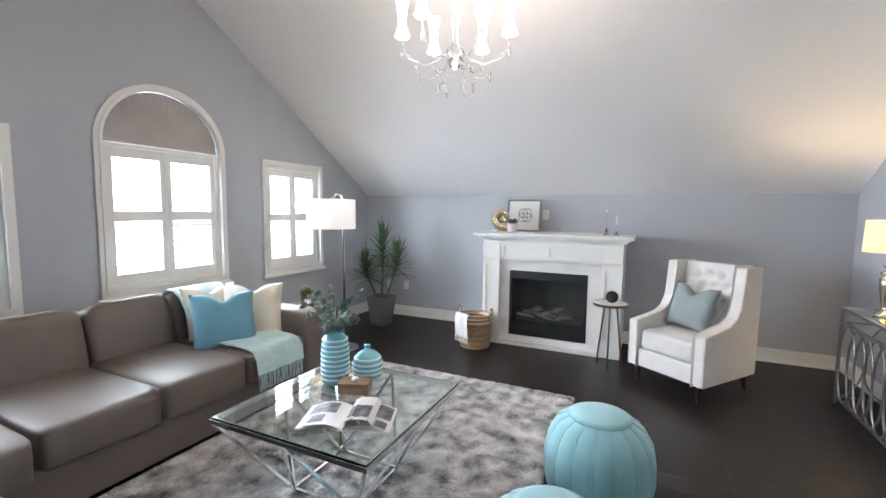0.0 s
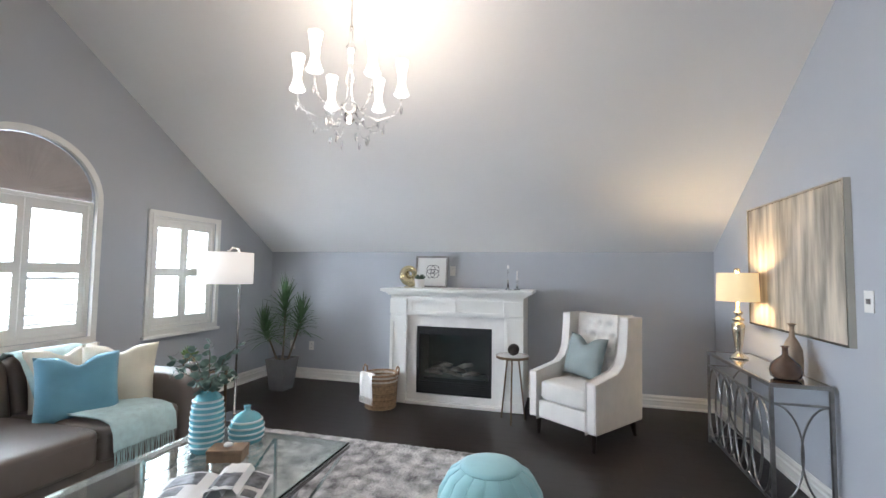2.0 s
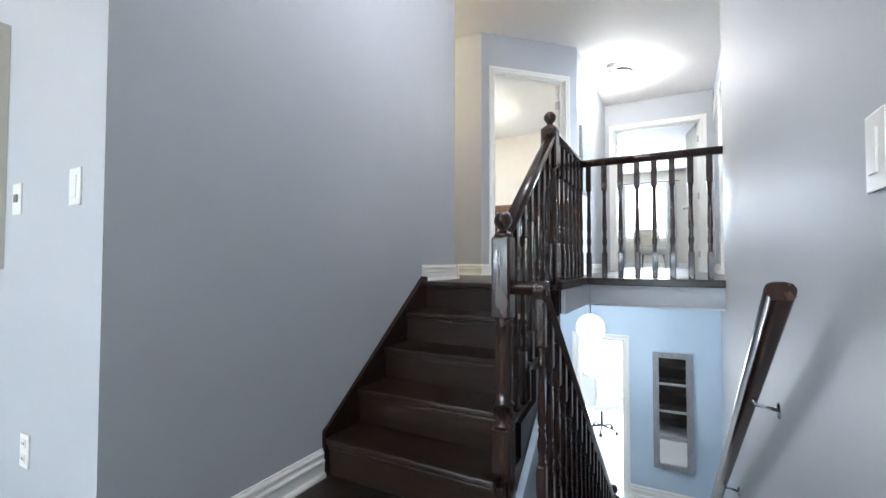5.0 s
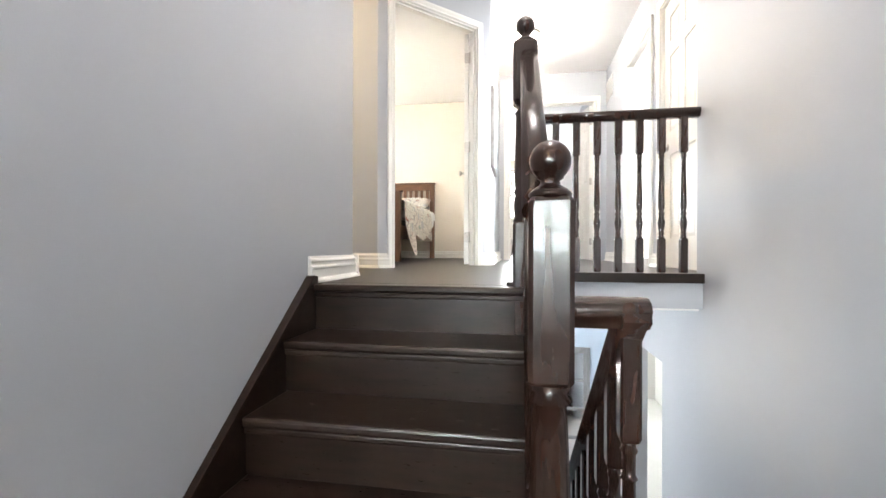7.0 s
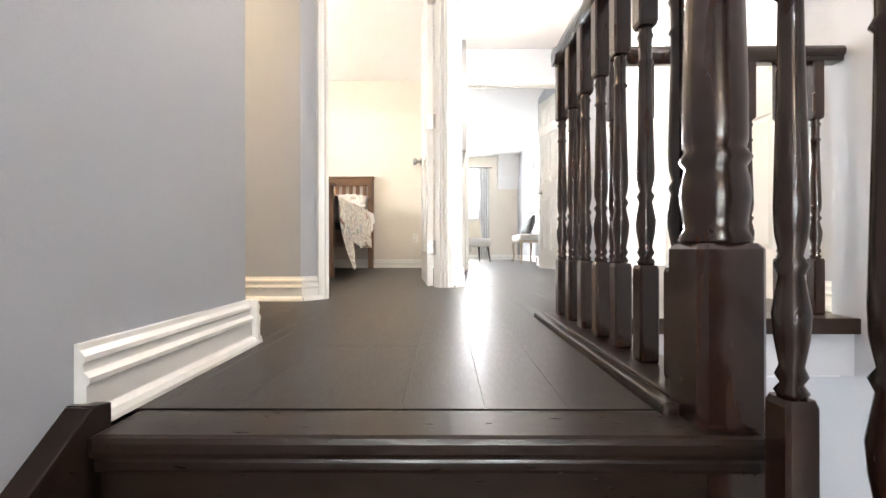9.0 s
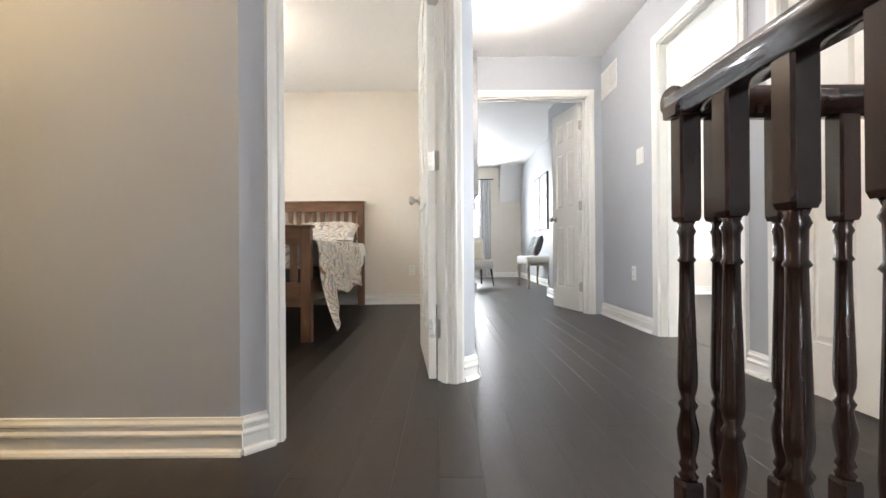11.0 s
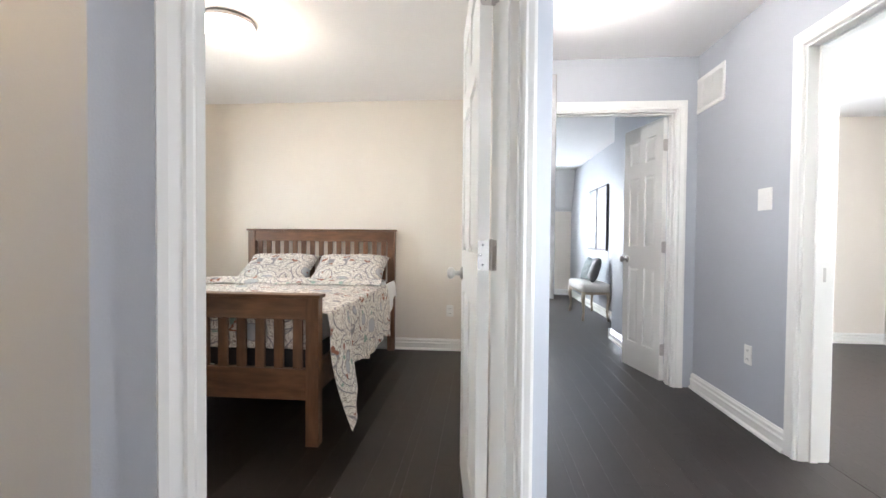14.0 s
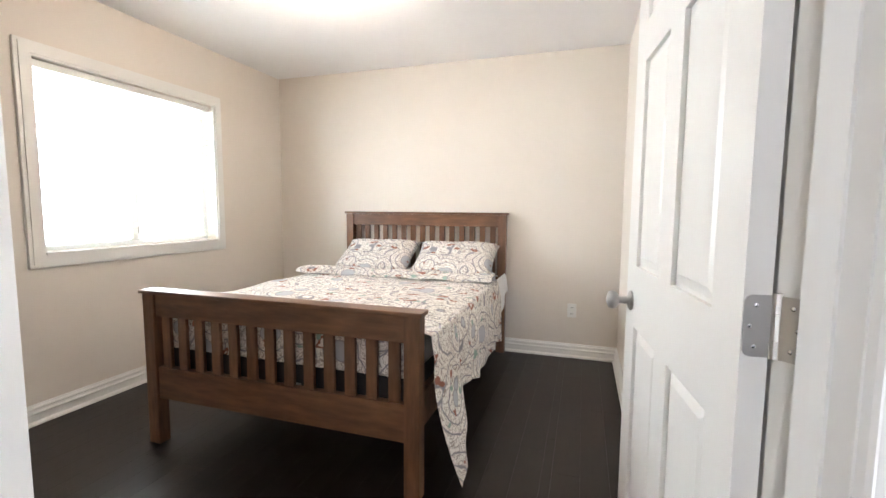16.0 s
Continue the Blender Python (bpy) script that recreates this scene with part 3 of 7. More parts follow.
baseboard((6.425, 3.23), (6.425, 6.2), LAND, (-1, 0))
baseboard((DA.x, DA.y), tuple(DA + DU * 0.10), LAND, (-DN.x, -DN.y))
baseboard(tuple(DA + DU * (D1 + 0.05)), (DB.x, DB.y), LAND, (-DN.x, -DN.y))
baseboard((7.208, YH), (XH, YH), LAND, (0, -1))
baseboard((5.90, YR), (6.21, YR), LAND, (0, 1))
baseboard((7.10, YR), (7.25, YR), LAND, (0, 1))
baseboard((8.21, YR), (XH, YR), LAND, (0, 1))
baseboard((XB, YH + 0.155), (XB, YBW), LAND, (-1, 0))
baseboard((6.5, YBW), (XB, YBW), LAND, (0, -1))
baseboard((7.35, YH + 0.155), (XB, YH + 0.155), LAND, (0, 1))
baseboard((10.93, -1.7), (10.93, 0.94), LAND, (-1, 0))
baseboard((5.92, -1.7), (10.93, -1.7), LAND, (0, 1))
baseboard((XH + 0.12, 1.20), (10.85, 1.20), LAND, (0, 1))
baseboard((10.85, 0.86), (10.85, 1.23), LAND, (1, 0))
baseboard((10.85, 0.86), (XF, 0.86), LAND, (0, 1))
baseboard((XF, 0.86), (XF, 6.0), LAND, (-1, 0))
baseboard((8.6, YR), (8.6, 2.10), LOW, (-1, 0))

CASE = [(0, 0), (0.012, 0), (0.018, 0.006), (0.018, 0.018), (0.013, 0.024), (0.016, 0.034), (0.020, 0.05), (0.020, 0.068), (0, 0.068)]


def door_set(name, m, w, h, depth, label, back=True, narrow=1.0):
    """Jamb and moulded casing of an opening: local x along it, y into the wall (0 at its face), z up."""
    ob = tagged(thing(name, label, "door", m), kind="structure")
    bm = bmesh.new()
    box(bm, 0, -0.002, 0, 0.018, depth + 0.002, h)
    box(bm, w - 0.018, -0.002, 0, w, depth + 0.002, h)
    box(bm, 0.018, -0.002, h - 0.018, w - 0.018, depth + 0.002, h)
    box(bm, 0.018, depth * 0.5 - 0.02, 0, 0.03, depth * 0.5 + 0.015, h - 0.018)
    box(bm, w - 0.03, depth * 0.5 - 0.02, 0, w - 0.018, depth * 0.5 + 0.015, h - 0.018)
    box(bm, 0.03, depth * 0.5 - 0.02, h - 0.03, w - 0.03, depth * 0.5 + 0.015, h - 0.018)
    part("jamb", bm, WHITE, ob)
    for y0, s in ((0, -1),) + (((depth, 1),) if back else ()):
        bm = bmesh.new()
        e = 0.008
        for side in (-1, 1):
            xs = e if side < 0 else w - e
            lo = [bm.verts.new((xs + side * v * narrow, y0 + s * u, 0)) for u, v in CASE]
            hi = [bm.verts.new((xs + side * v * narrow, y0 + s * u, h - e + v * narrow)) for u, v in CASE]
            k = len(CASE)
            for i in range(k):
                bm.faces.new((lo[i], lo[(i + 1) % k], hi[(i + 1) % k], hi[i]))
            bm.faces.new(lo)
            if side < 0:
                left = hi
            else:
                for i in range(k):
                    bm.faces.new((left[i], left[(i + 1) % k], hi[(i + 1) % k], hi[i]))
        part("casing", bm, WHITE, ob)
    return ob


def knob(parent, at, s=1):
    bm = bmesh.new()
    lathe(bm, [(0.030, 0), (0.030, 0.004), (0.024, 0.009), (0.012, 0.012), (0.010, 0.034), (0.016, 0.038), (0.026, 0.046), (0.028, 0.056), (0.024, 0.066), (0.010, 0.071)], 20)
    bm.transform(at @ Matrix.Rotation(radians(90 * s), 4, "X"))
    part("door_knob", bm, NICKEL, parent, "brushed nickel door knob", smooth=True)


def leaf(parent, m, w, h, swing=-90, hinges=True):
    """A six-panel leaf hinged at local x = 0, its face at y = 0, 35 mm thick."""
    t = 0.036
    bm = bmesh.new()
    rows = [(0.22, 0.86), (1.04, 1.62), (1.73, h - 0.12)]
    st = min(0.11, w * 0.16)
    mid = st * 0.9
    cols = [(st, (w - mid) / 2), ((w + mid) / 2, w - st)]
    slab(bm, rect(0, 0, w, h), [rect(c[0], r[0], c[1], r[1]) for r in rows for c in cols], lambda u, v, s: (u, t * s, v))
    ob = part("leaf", bm, WHITE, parent, at=m)
    for r in rows:
        for c in cols:
            bm = bmesh.new()
            box(bm, c[0], 0.011, r[0], c[1], t - 0.011, r[1])
            for y0, y1 in ((0.011, 0.003), (t - 0.011, t - 0.003)):
                lo = [bm.verts.new(p) for p in ((c[0] + 0.008, y0, r[0] + 0.008), (c[1] - 0.008, y0, r[0] + 0.008), (c[1] - 0.008, y0, r[1] - 0.008), (c[0] + 0.008, y0, r[1] - 0.008))]
                hi = [bm.verts.new(p) for p in ((c[0] + 0.03, y1, r[0] + 0.03), (c[1] - 0.03, y1, r[0] + 0.03), (c[1] - 0.03, y1, r[1] - 0.03), (c[0] + 0.03, y1, r[1] - 0.03))]
                for i in range(4):
                    bm.faces.new((lo[i], lo[(i + 1) % 4], hi[(i + 1) % 4], hi[i]))
                bm.faces.new(hi)
            part("panel", bm, WHITE, ob)
    kx = w - 0.065
    knob(ob, Matrix.Translation((kx, 0, 0.93)))
    knob(ob, Matrix.Translation((kx, t, 0.93)), -1)
    if hinges:
        for z in (0.24, 1.04, 1.83):
            bm = bmesh.new()
            # a plate on the leaf's edge, a plate on the jamb, and the knuckle between them
            pin = Vector((-0.005, -0.005, z))
            for d, nrm, first in ((Vector((0, 1, 0)), Vector((1, 0, 0)), Vector((-0.003, 0, z))), (Vector((math.cos(radians(swing)), math.sin(radians(swing)), 0)), Vector((math.sin(radians(swing)), -math.cos(radians(swing)), 0)), pin)):
                pts = [(0.001, -0.045), (0.026, -0.045), (0.032, -0.042), (0.035, -0.036), (0.035, 0.036), (0.032, 0.042), (0.026, 0.045), (0.001, 0.045)]
                a = [bm.verts.new(first + d * u + Vector((0, 0, v))) for u, v in pts]
                b = [bm.verts.new(first + d * u + nrm * 0.002 + Vector((0, 0, v))) for u, v in pts]
                for i in range(8):
                    bm.faces.new((a[i], a[(i + 1) % 8], b[(i + 1) % 8], b[i]))
                bm.faces.new(a)
                bm.faces.new(b[::-1])
                out = first + (nrm * 0.002 if d.x else Vector((0, 0, 0)))
                for u, v in ((0.020, -0.030), (0.027, 0.0), (0.020, 0.030)):
                    sb_ = bmesh.new()
                    bmesh.ops.create_icosphere(sb_, subdivisions=2, radius=0.0036)
                    ax = Vector((1, 0, 0)) if not d.x else nrm
                    sb_.transform(Matrix.Translation(out + d * u + Vector((0, 0, v))) @ Matrix.Scale(0.35, 4, ax))
                    part("screw", sb_, CHROME, ob, smooth=True)
            lathe(bm, [(0.006, z - 0.046), (0.0065, z - 0.044), (0.0065, z - 0.02), (0.0055, z - 0.019), (0.0065, z - 0.018), (0.0065, z + 0.018), (0.0055, z + 0.019), (0.0065, z + 0.02), (0.0065, z + 0.044), (0.006, z + 0.048)], 10, (pin.x, pin.y, 0))
            part("hinge", bm, NICKEL, ob, "brushed nickel hinge")
    return ob


# bedroom door on the diagonal
dm = Matrix.Translation((DA.x + DU.x * D0, DA.y + DU.y * D0, LAND)) @ Matrix.Rotation(math.atan2(DU.y, DU.x), 4, "Z")
bed_door = door_set("door_1", dm, D1 - D0, DH, DTH, "open white six-panel door with white moulded casing", narrow=0.80)
hinge_world = Vector((7.150, 2.647, LAND + 0.008))
lm = Matrix.Translation(hinge_world) @ Matrix.Rotation(radians(6.0), 4, "Z") @ Matrix.Translation((0.008, 0.0, 0))
leaf(bed_door, dm.inverted() @ lm, 0.772, 2.045, swing=219)
# closed linen door, side room opening, far bedroom double door
d2 = door_set("door_2", Matrix.Translation((7.04, YR, LAND)) @ Matrix.Rotation(radians(180), 4, "Z"), 0.76, DH, 0.14, "closed white six-panel closet door in the hall")
leaf(d2, Matrix.Translation((0.738, 0.056, 0.008)) @ Matrix.Rotation(radians(180), 4, "Z"), 0.716, 2.045, hinges=False)
d3 = door_set("door_3", Matrix.Translation((8.15, YR, LAND)) @ Matrix.Rotation(radians(180), 4, "Z"), 0.84, DH, 0.14, "white moulded casing of the side room's open doorway")
bm = bmesh.new()
box(bm, 0.0185, 0.075, 0.90, 0.021, 0.105, 0.97)
part("strike_plate", bm, NICKEL, d3, "small nickel strike plate")
d4 = door_set("door_4", Matrix.Translation((XH, HD1, LAND)) @ Matrix.Rotation(radians(-90), 4, "Z"), HD1 - HD0, DH, 0.12, "open white double door of the far bedroom")
leaf(d4, Matrix.Translation((HD1 - HD0 - 0.02, 0.125, 0.008)) @ Matrix.Rotation(radians(103), 4, "Z"), 0.53, 2.045)
leaf(d4, Matrix.Translation((0.02, 0.125, 0.008)) @ Matrix.Rotation(radians(95), 4, "Z"), 0.53, 2.045)
door_set("door_5", Matrix.Translation((8.6, 2.76, LOW)) @ Matrix.Rotation(radians(-90), 4, "Z"), 0.60, 1.965, 0.12, "white casing of the bright kitchen doorway")

# ---- shaped helpers for soft things ----
def soft_box(bm, sx, sy, sz, e=0.28, nu=28, nv=14, m=None):
    """A puffy rounded box (superellipsoid) centred on the origin."""
    def f(c, k):
        return math.copysign(abs(c) ** k, c)
    rows = []
    for j in range(1, nv):
        p = -math.pi / 2 + math.pi * j / nv
        rows.append([bm.verts.new((sx / 2 * f(math.cos(p), e) * f(math.cos(a), e), sy / 2 * f(math.cos(p), e) * f(math.sin(a), e), sz / 2 * f(math.sin(p), e * 1.2)))
                     for a in [2 * math.pi * (i + 0.5) / nu for i in range(nu)]])
    lo, hi = bm.verts.new((0, 0, -sz / 2)), bm.verts.new((0, 0, sz / 2))
    for a, b in zip(rows, rows[1:]):
        for i in range(nu):
            bm.faces.new((a[i], a[(i + 1) % nu], b[(i + 1) % nu], b[i]))
    for i in range(nu):
        bm.faces.new((lo, rows[0][(i + 1) % nu], rows[0][i]))
        bm.faces.new((hi, rows[-1][i], rows[-1][(i + 1) % nu]))
    if m is not None:
        bm.transform(m)


def pillow(bm, s, thick, dent=0.0, n=18, m=None, sy=None):
    """A throw pillow in the local xz plane, corners drawn out, with a dent pressed into its top edge."""
    sy = sy or s
    grid = {}
    for side in (-1, 1):
        for i in range(n + 1):
            for j in range(n + 1):
                u, v = 2 * i / n - 1, 2 * j / n - 1
                edge = i in (0, n) or j in (0, n)
                if edge and side == 1:
                    grid[side, i, j] = grid[-1, i, j]
                    continue
                bow = 0.07
                x = s / 2 * u * (1 - bow * (1 - v * v))
                z = sy / 2 * v * (1 - bow * (1 - u * u))
                z -= dent * math.exp(-(u / 0.28) ** 2) * max(0, v) ** 2
                h = thick / 2 * ((1 - u ** 4) * (1 - v ** 4)) ** 0.55
                h *= 1 + 0.05 * math.sin(5 * u + 3 * v) + 0.04 * math.sin(9 * v - 4 * u)
                grid[side, i, j] = bm.verts.new((x, side * h, z))
        for i in range(n):
            for j in range(n):
                bm.faces.new([grid[side, a, b] for a, b in ((i, j), (i + 1, j), (i + 1, j + 1), (i, j + 1))])
    if m is not None:
        bm.transform(m)


def seam(bm, points, r=0.004, closed=True):
    tube(bm, points, r, 6, closed)


def drape(bm, cols, path, wave=0.008, thick=0.006, m=None):
    """A cloth strip: path of (y, z) points swept across x from cols[0] to cols[1], with soft folds."""
    n = 14
    top, bot = [], []
    for k, (y, z) in enumerate(path):
        row, low = [], []
        for i in range(n + 1):
            f = i / n
            x = cols[0] + (cols[1] - cols[0]) * f + 0.006 * math.sin(k * 0.9 + i)
            d = wave * (math.sin(i * 1.3 + k * 0.15) + 0.5 * math.sin(i * 2.9 + 1)) * min(1, k / 3)
            row.append(bm.verts.new((x, y + d, z + abs(d) * 0.4 + thick)))
            low.append(bm.verts.new((x, y + d * 0.9, z + abs(d) * 0.3)))
        top.append(row)
        bot.append(low)
    for a in range(len(path) - 1):
        for i in range(n):
            bm.faces.new((top[a][i], top[a][i + 1], top[a + 1][i + 1], top[a + 1][i]))
            bm.faces.new((bot[a][i], bot[a + 1][i], bot[a + 1][i + 1], bot[a][i + 1]))
    if m is not None:
        bm.transform(m)


LEATHER = mat("taupe_leather", (0.140, 0.109, 0.090), 0.38, vary=0.10, scale=4, bump=0.25, bump_scale=220)
LINEN = mat("ivory_linen", (0.70, 0.67, 0.63), 0.85, vary=0.05, scale=9, bump=0.35, bump_scale=420, sheen=0.2)
TEAL = mat("aqua_velvet", (0.25, 0.47, 0.50), 0.8, vary=0.07, scale=8, bump=0.2, bump_scale=350, sheen=0.35)
AQUA = mat("aqua_cotton", (0.14, 0.33, 0.43), 0.85, vary=0.07, scale=8, bump=0.3, bump_scale=400, sheen=0.15)
SAGE = mat("pale_sage_cotton", (0.26, 0.305, 0.30), 0.85, vary=0.06, scale=8, bump=0.3, bump_scale=400)
CREAMCLOTH = mat("cream_cotton", (0.72, 0.66, 0.54), 0.88, vary=0.06, scale=8, bump=0.35, bump_scale=300)
THROW = mat("pale_aqua_wool", (0.50, 0.66, 0.66), 0.92, vary=0.10, scale=25, bump=0.5, bump_scale=260, sheen=0.2)
DARKLEG = mat("dark_stained_leg", (0.022, 0.013, 0.010), 0.3, vary=0.3, scale=12, coat=0.3)
GLASS = glass_mat("clear_table_glass", (0.93, 1.0, 0.97))
CRYSTAL = glass_mat("cut_crystal", (1, 1, 1), 0.0, 1.55)
BLACK = mat("matt_black_metal", (0.012, 0.012, 0.013), 0.45, vary=0.15, scale=15)
MARBLE = mat("white_marble_slab", (0.74, 0.72, 0.69), 0.2, vary=0.08, scale=4.5, bump=0.02)
GOLD = mat("antique_gold", (0.58, 0.49, 0.31), 0.25, metal=1.0, vary=0.2, scale=12)
WICKER = mat("natural_wicker", (0.34, 0.22, 0.13), 0.75, vary=0.3, scale=40, bump=0.5, bump_scale=160, object_vary=0.2)
WICKERW = mat("bleached_wicker", (0.66, 0.60, 0.52), 0.75, vary=0.2, scale=40, bump=0.5, bump_scale=160)
SILVER = mat("antique_silver_frame", (0.26, 0.25, 0.24), 0.32, metal=0.9, vary=0.2, scale=20)
MIRRORTOP = mat("mirrored_table_top", (0.85, 0.85, 0.83), 0.06, metal=1.0, vary=0.02)
BRONZE = mat("bronze_metal", (0.20, 0.14, 0.09), 0.3, metal=1.0, vary=0.15, scale=20)

# ---- family room windows ----

def shutter_panel(win, name_y, y0, y1, z0, z1):
    """One louvred shutter leaf between y0..y1: stiles, a middle rail and slats."""
    st = 0.045
    x0, x1 = XW - 0.05, XW - 0.022
    zm = (z0 + z1) / 2
    bm = bmesh.new()
    box(bm, x0, y0, z0, x1, y0 + st, z1)
    box(bm, x0, y1 - st, z0, x1, y1, z1)
    box(bm, x0, y0 + st, z0, x1, y1 - st, z0 + 0.075)
    box(bm, x0, y0 + st, z1 - 0.075, x1, y1 - st, z1)
    box(bm, x0, y0 + st, zm - 0.04, x1, y1 - st, zm + 0.04)
    sh = part("shutter", bm, WHITE, win)
    w = y1 - y0 - 2 * st
    for a, b in ((z0 + 0.075, zm - 0.04), (zm + 0.04, z1 - 0.075)):
        n = int((b - a) / 0.058)
        for i in range(n):
            bm = bmesh.new()
            pts = [(-0.030, 0), (-0.015, 0.004), (0.015, 0.004), (0.030, 0), (0.015, -0.004), (-0.015, -0.004)]
            t = radians(-12 if name_y != "w1b" or a > z0 + 0.2 else -38)
            ring = [[bm.verts.new(((x0 + x1) / 2 + u * math.cos(t) - v * math.sin(t), yy, a + (i + 0.5) * (b - a) / n + u * math.sin(t) + v * math.cos(t))) for u, v in pts] for yy in (y0 + st, y1 - st)]
            for q in range(6):
                bm.faces.new((ring[0][q], ring[0][(q + 1) % 6], ring[1][(q + 1) % 6], ring[1][q]))
            part("slat", bm, WHITE, sh)


def house_window(name, w, arched, label):
    y0, z0, y1, z1 = w
    win = tagged(thing(name, label, "window", (0, 0, 0)), kind="structure")
    c = 0.052
    bm = bmesh.new()
    if arched:
        outer, inner = arch(y0 - c, z0 - c, y1 + c, z1, 0.44 + c), arch(y0, z0, y1, z1, 0.44)
    else:
        outer, inner = rect(y0 - c, z0 - c, y1 + c, z1 + c), rect(y0, z0, y1, z1)
    wall_x(bm, XW + 0.001, XW + 0.024, outer, [inner])
    part("window_frame", bm, WHITE, win)
    bm = bmesh.new()
    e = 0.022
    if arched:
        outer, inner = arch(y0 - e, z0 - e, y1 + e, z1, 0.44 + e), arch(y0 + 0.002, z0 + 0.002, y1 - 0.002, z1, 0.438)
    else:
        outer, inner = rect(y0 - e, z0 - e, y1 + e, z1 + e), rect(y0 + 0.002, z0 + 0.002, y1 - 0.002, z1 - 0.002)
    wall_x(bm, XW + 0.024, XW + 0.034, outer, [inner])
    part("window_bead", bm, WHITE, win)
    bm = bmesh.new()
    box(bm, XW + 0.001, y0 - c - 0.02, z0 - c - 0.03, XW + 0.045, y1 + c + 0.02, z0 - c)
    part("window_sill", bm, WHITE, win, bevel=0.006)
    bm = bmesh.new()
    wall_x(bm, XW - 0.06, XW - 0.012, rect(y0 + 0.001, z0 + 0.001, y1 - 0.001, z1 - 0.001), [rect(y0 + 0.035, z0 + 0.035, y1 - 0.035, z1 - 0.03)])
    part("shutter_frame", bm, WHITE, win)
    ym = (y0 + y1) / 2
    shutter_panel(win, name, y0 + 0.037, ym - 0.002, z0 + 0.037, z1 - 0.032)
    shutter_panel(win, "w1b" if arched else name, ym + 0.002, y1 - 0.037, z0 + 0.037, z1 - 0.032)
    bm = bmesh.new()
    wall_x(bm, XW - 0.125, XW - 0.119, rect(y0 + 0.005, z0 + 0.005, y1 - 0.005, z1 - 0.005))
    pane = part("pane", bm, GLASS, win)
    pane.visible_shadow = False
    if arched:
        # pleated arch shade
        bm = bmesh.new()
        cen, r, n = ym, (y1 - y0) / 2 - 0.004, 48
        hub = [bm.verts.new((XW - 0.03, cen, z1 + 0.004)), bm.verts.new((XW - 0.036, cen, z1 + 0.004))]
        rim = [[bm.verts.new((XW - 0.03 + dx + 0.003 * (i % 2), cen + r * math.cos(math.pi * i / n), z1 + 0.004 + 0.432 * math.sin(math.pi * i / n))) for i in range(n + 1)] for dx in (0, -0.006)]
        for s in (0, 1):
            for i in range(n):
                bm.faces.new((hub[s], rim[s][i], rim[s][i + 1]))
        for i in range(n):
            bm.faces.new((rim[0][i], rim[0][i + 1], rim[1][i + 1], rim[1][i]))
        part("arch_shade", bm, mat("taupe_arch_shade", (0.42, 0.38, 0.36), 0.8, vary=0.12, scale=3), win, "taupe pleated arch shade")
    return win


house_window("window_1", W0, False, "white-trimmed window with plantation shutters beside the sofa")
house_window("window_2", W1, True, "arched white-trimmed window with shutters and a taupe shade")
house_window("window_3", W2, False, "white-trimmed shuttered window near the corner")
bm = bmesh.new()
box(bm, -6.0, -4, -2, -5.9, 11, 6)
tagged(new("backdrop_west", mesh_of("backdrop_west", bm, DAYGLOW)), "bright white overcast daylight outside", "backdrop", "", "structure")

# ---- fireplace ----
fp = thing("fireplace", "white painted mantel fireplace with marble surround and black gas insert", "fireplace", (0, 0, 0))
FX0, FX1, FY = -0.235, 1.19, 5.35
bm = bmesh.new()
box(bm, FX0, FY, 0, FX0 + 0.185, YN - 0.003, 0.93)
part("leg", bm, WHITE, fp)
bm = bmesh.new()
box(bm, FX1 - 0.19, FY, 0, FX1, YN - 0.003, 0.93)
part("leg", bm, WHITE, fp)
bm = bmesh.new()
box(bm, FX0, FY, 0.93, FX1, YN - 0.003, 1.14)
part("frieze", bm, WHITE, fp)
for xa in (FX0, FX1 - 0.19):
    bm = bmesh.new()
    wall_y(bm, FY - 0.014, FY - 0.001, rect(xa, 0.10, xa + 0.187, 0.92), [rect(xa + 0.035, 0.18, xa + 0.152, 0.86)])
    part("leg_panel", bm, WHITE, fp)
    bm = bmesh.new()
    box(bm, xa - 0.008, FY - 0.026, 0.001, xa + 0.195, FY - 0.001, 0.10)
    part("plinth", bm, WHITE, fp, bevel=0.005)
    bm = bmesh.new()
    box(bm, xa - 0.004, FY - 0.02, 0.945, xa + 0.191, FY - 0.001, 1.10)
    part("corner_block", bm, WHITE, fp, bevel=0.006)
bm = bmesh.new()
wall_y(bm, FY - 0.013, FY - 0.001, rect(FX0 + 0.193, 0.945, FX1 - 0.196, 1.10), [rect(FX0 + 0.235, 0.975, 0.465, 1.072), rect(0.49, 0.975, FX1 - 0.235, 1.072)])
part("frieze_panel", bm, WHITE, fp)
bm = bmesh.new()
for i, (o, z0, z1) in enumerate(((0.03, 1.14, 1.155), (0.045, 1.155, 1.172), (0.075, 1.172, 1.182), (0.095, 1.182, 1.212))):
    box(bm, FX0 - o, FY - o + 0.002 * i, z0, FX1 + o, YN - 0.004, z1 - 0.0005)
part("mantel_shelf", bm, WHITE, fp, bevel=0.003)
bm = bmesh.new()
wall_y(bm, FY + 0.035, FY + 0.055, rect(FX0 + 0.186, 0.001, FX1 - 0.191, 0.929), [rect(0.055, 0.105, 0.868, 0.812)])
part("marble_surround", bm, MARBLE, fp, "white marble slab surround")
bm = bmesh.new()
box(bm, FX0 + 0.19, FY - 0.03, 0.001, FX1 - 0.195, FY + 0.034, 0.035)
part("hearth", bm, MARBLE, fp, bevel=0.004)
bm = bmesh.new()
box(bm, 0.03, FY + 0.50, 0.08, 0.9, FY + 0.52, 0.84)
box(bm, 0.03, FY + 0.056, 0.08, 0.05, FY + 0.5, 0.84)
box(bm, 0.88, FY + 0.056, 0.08, 0.9, FY + 0.5, 0.84)
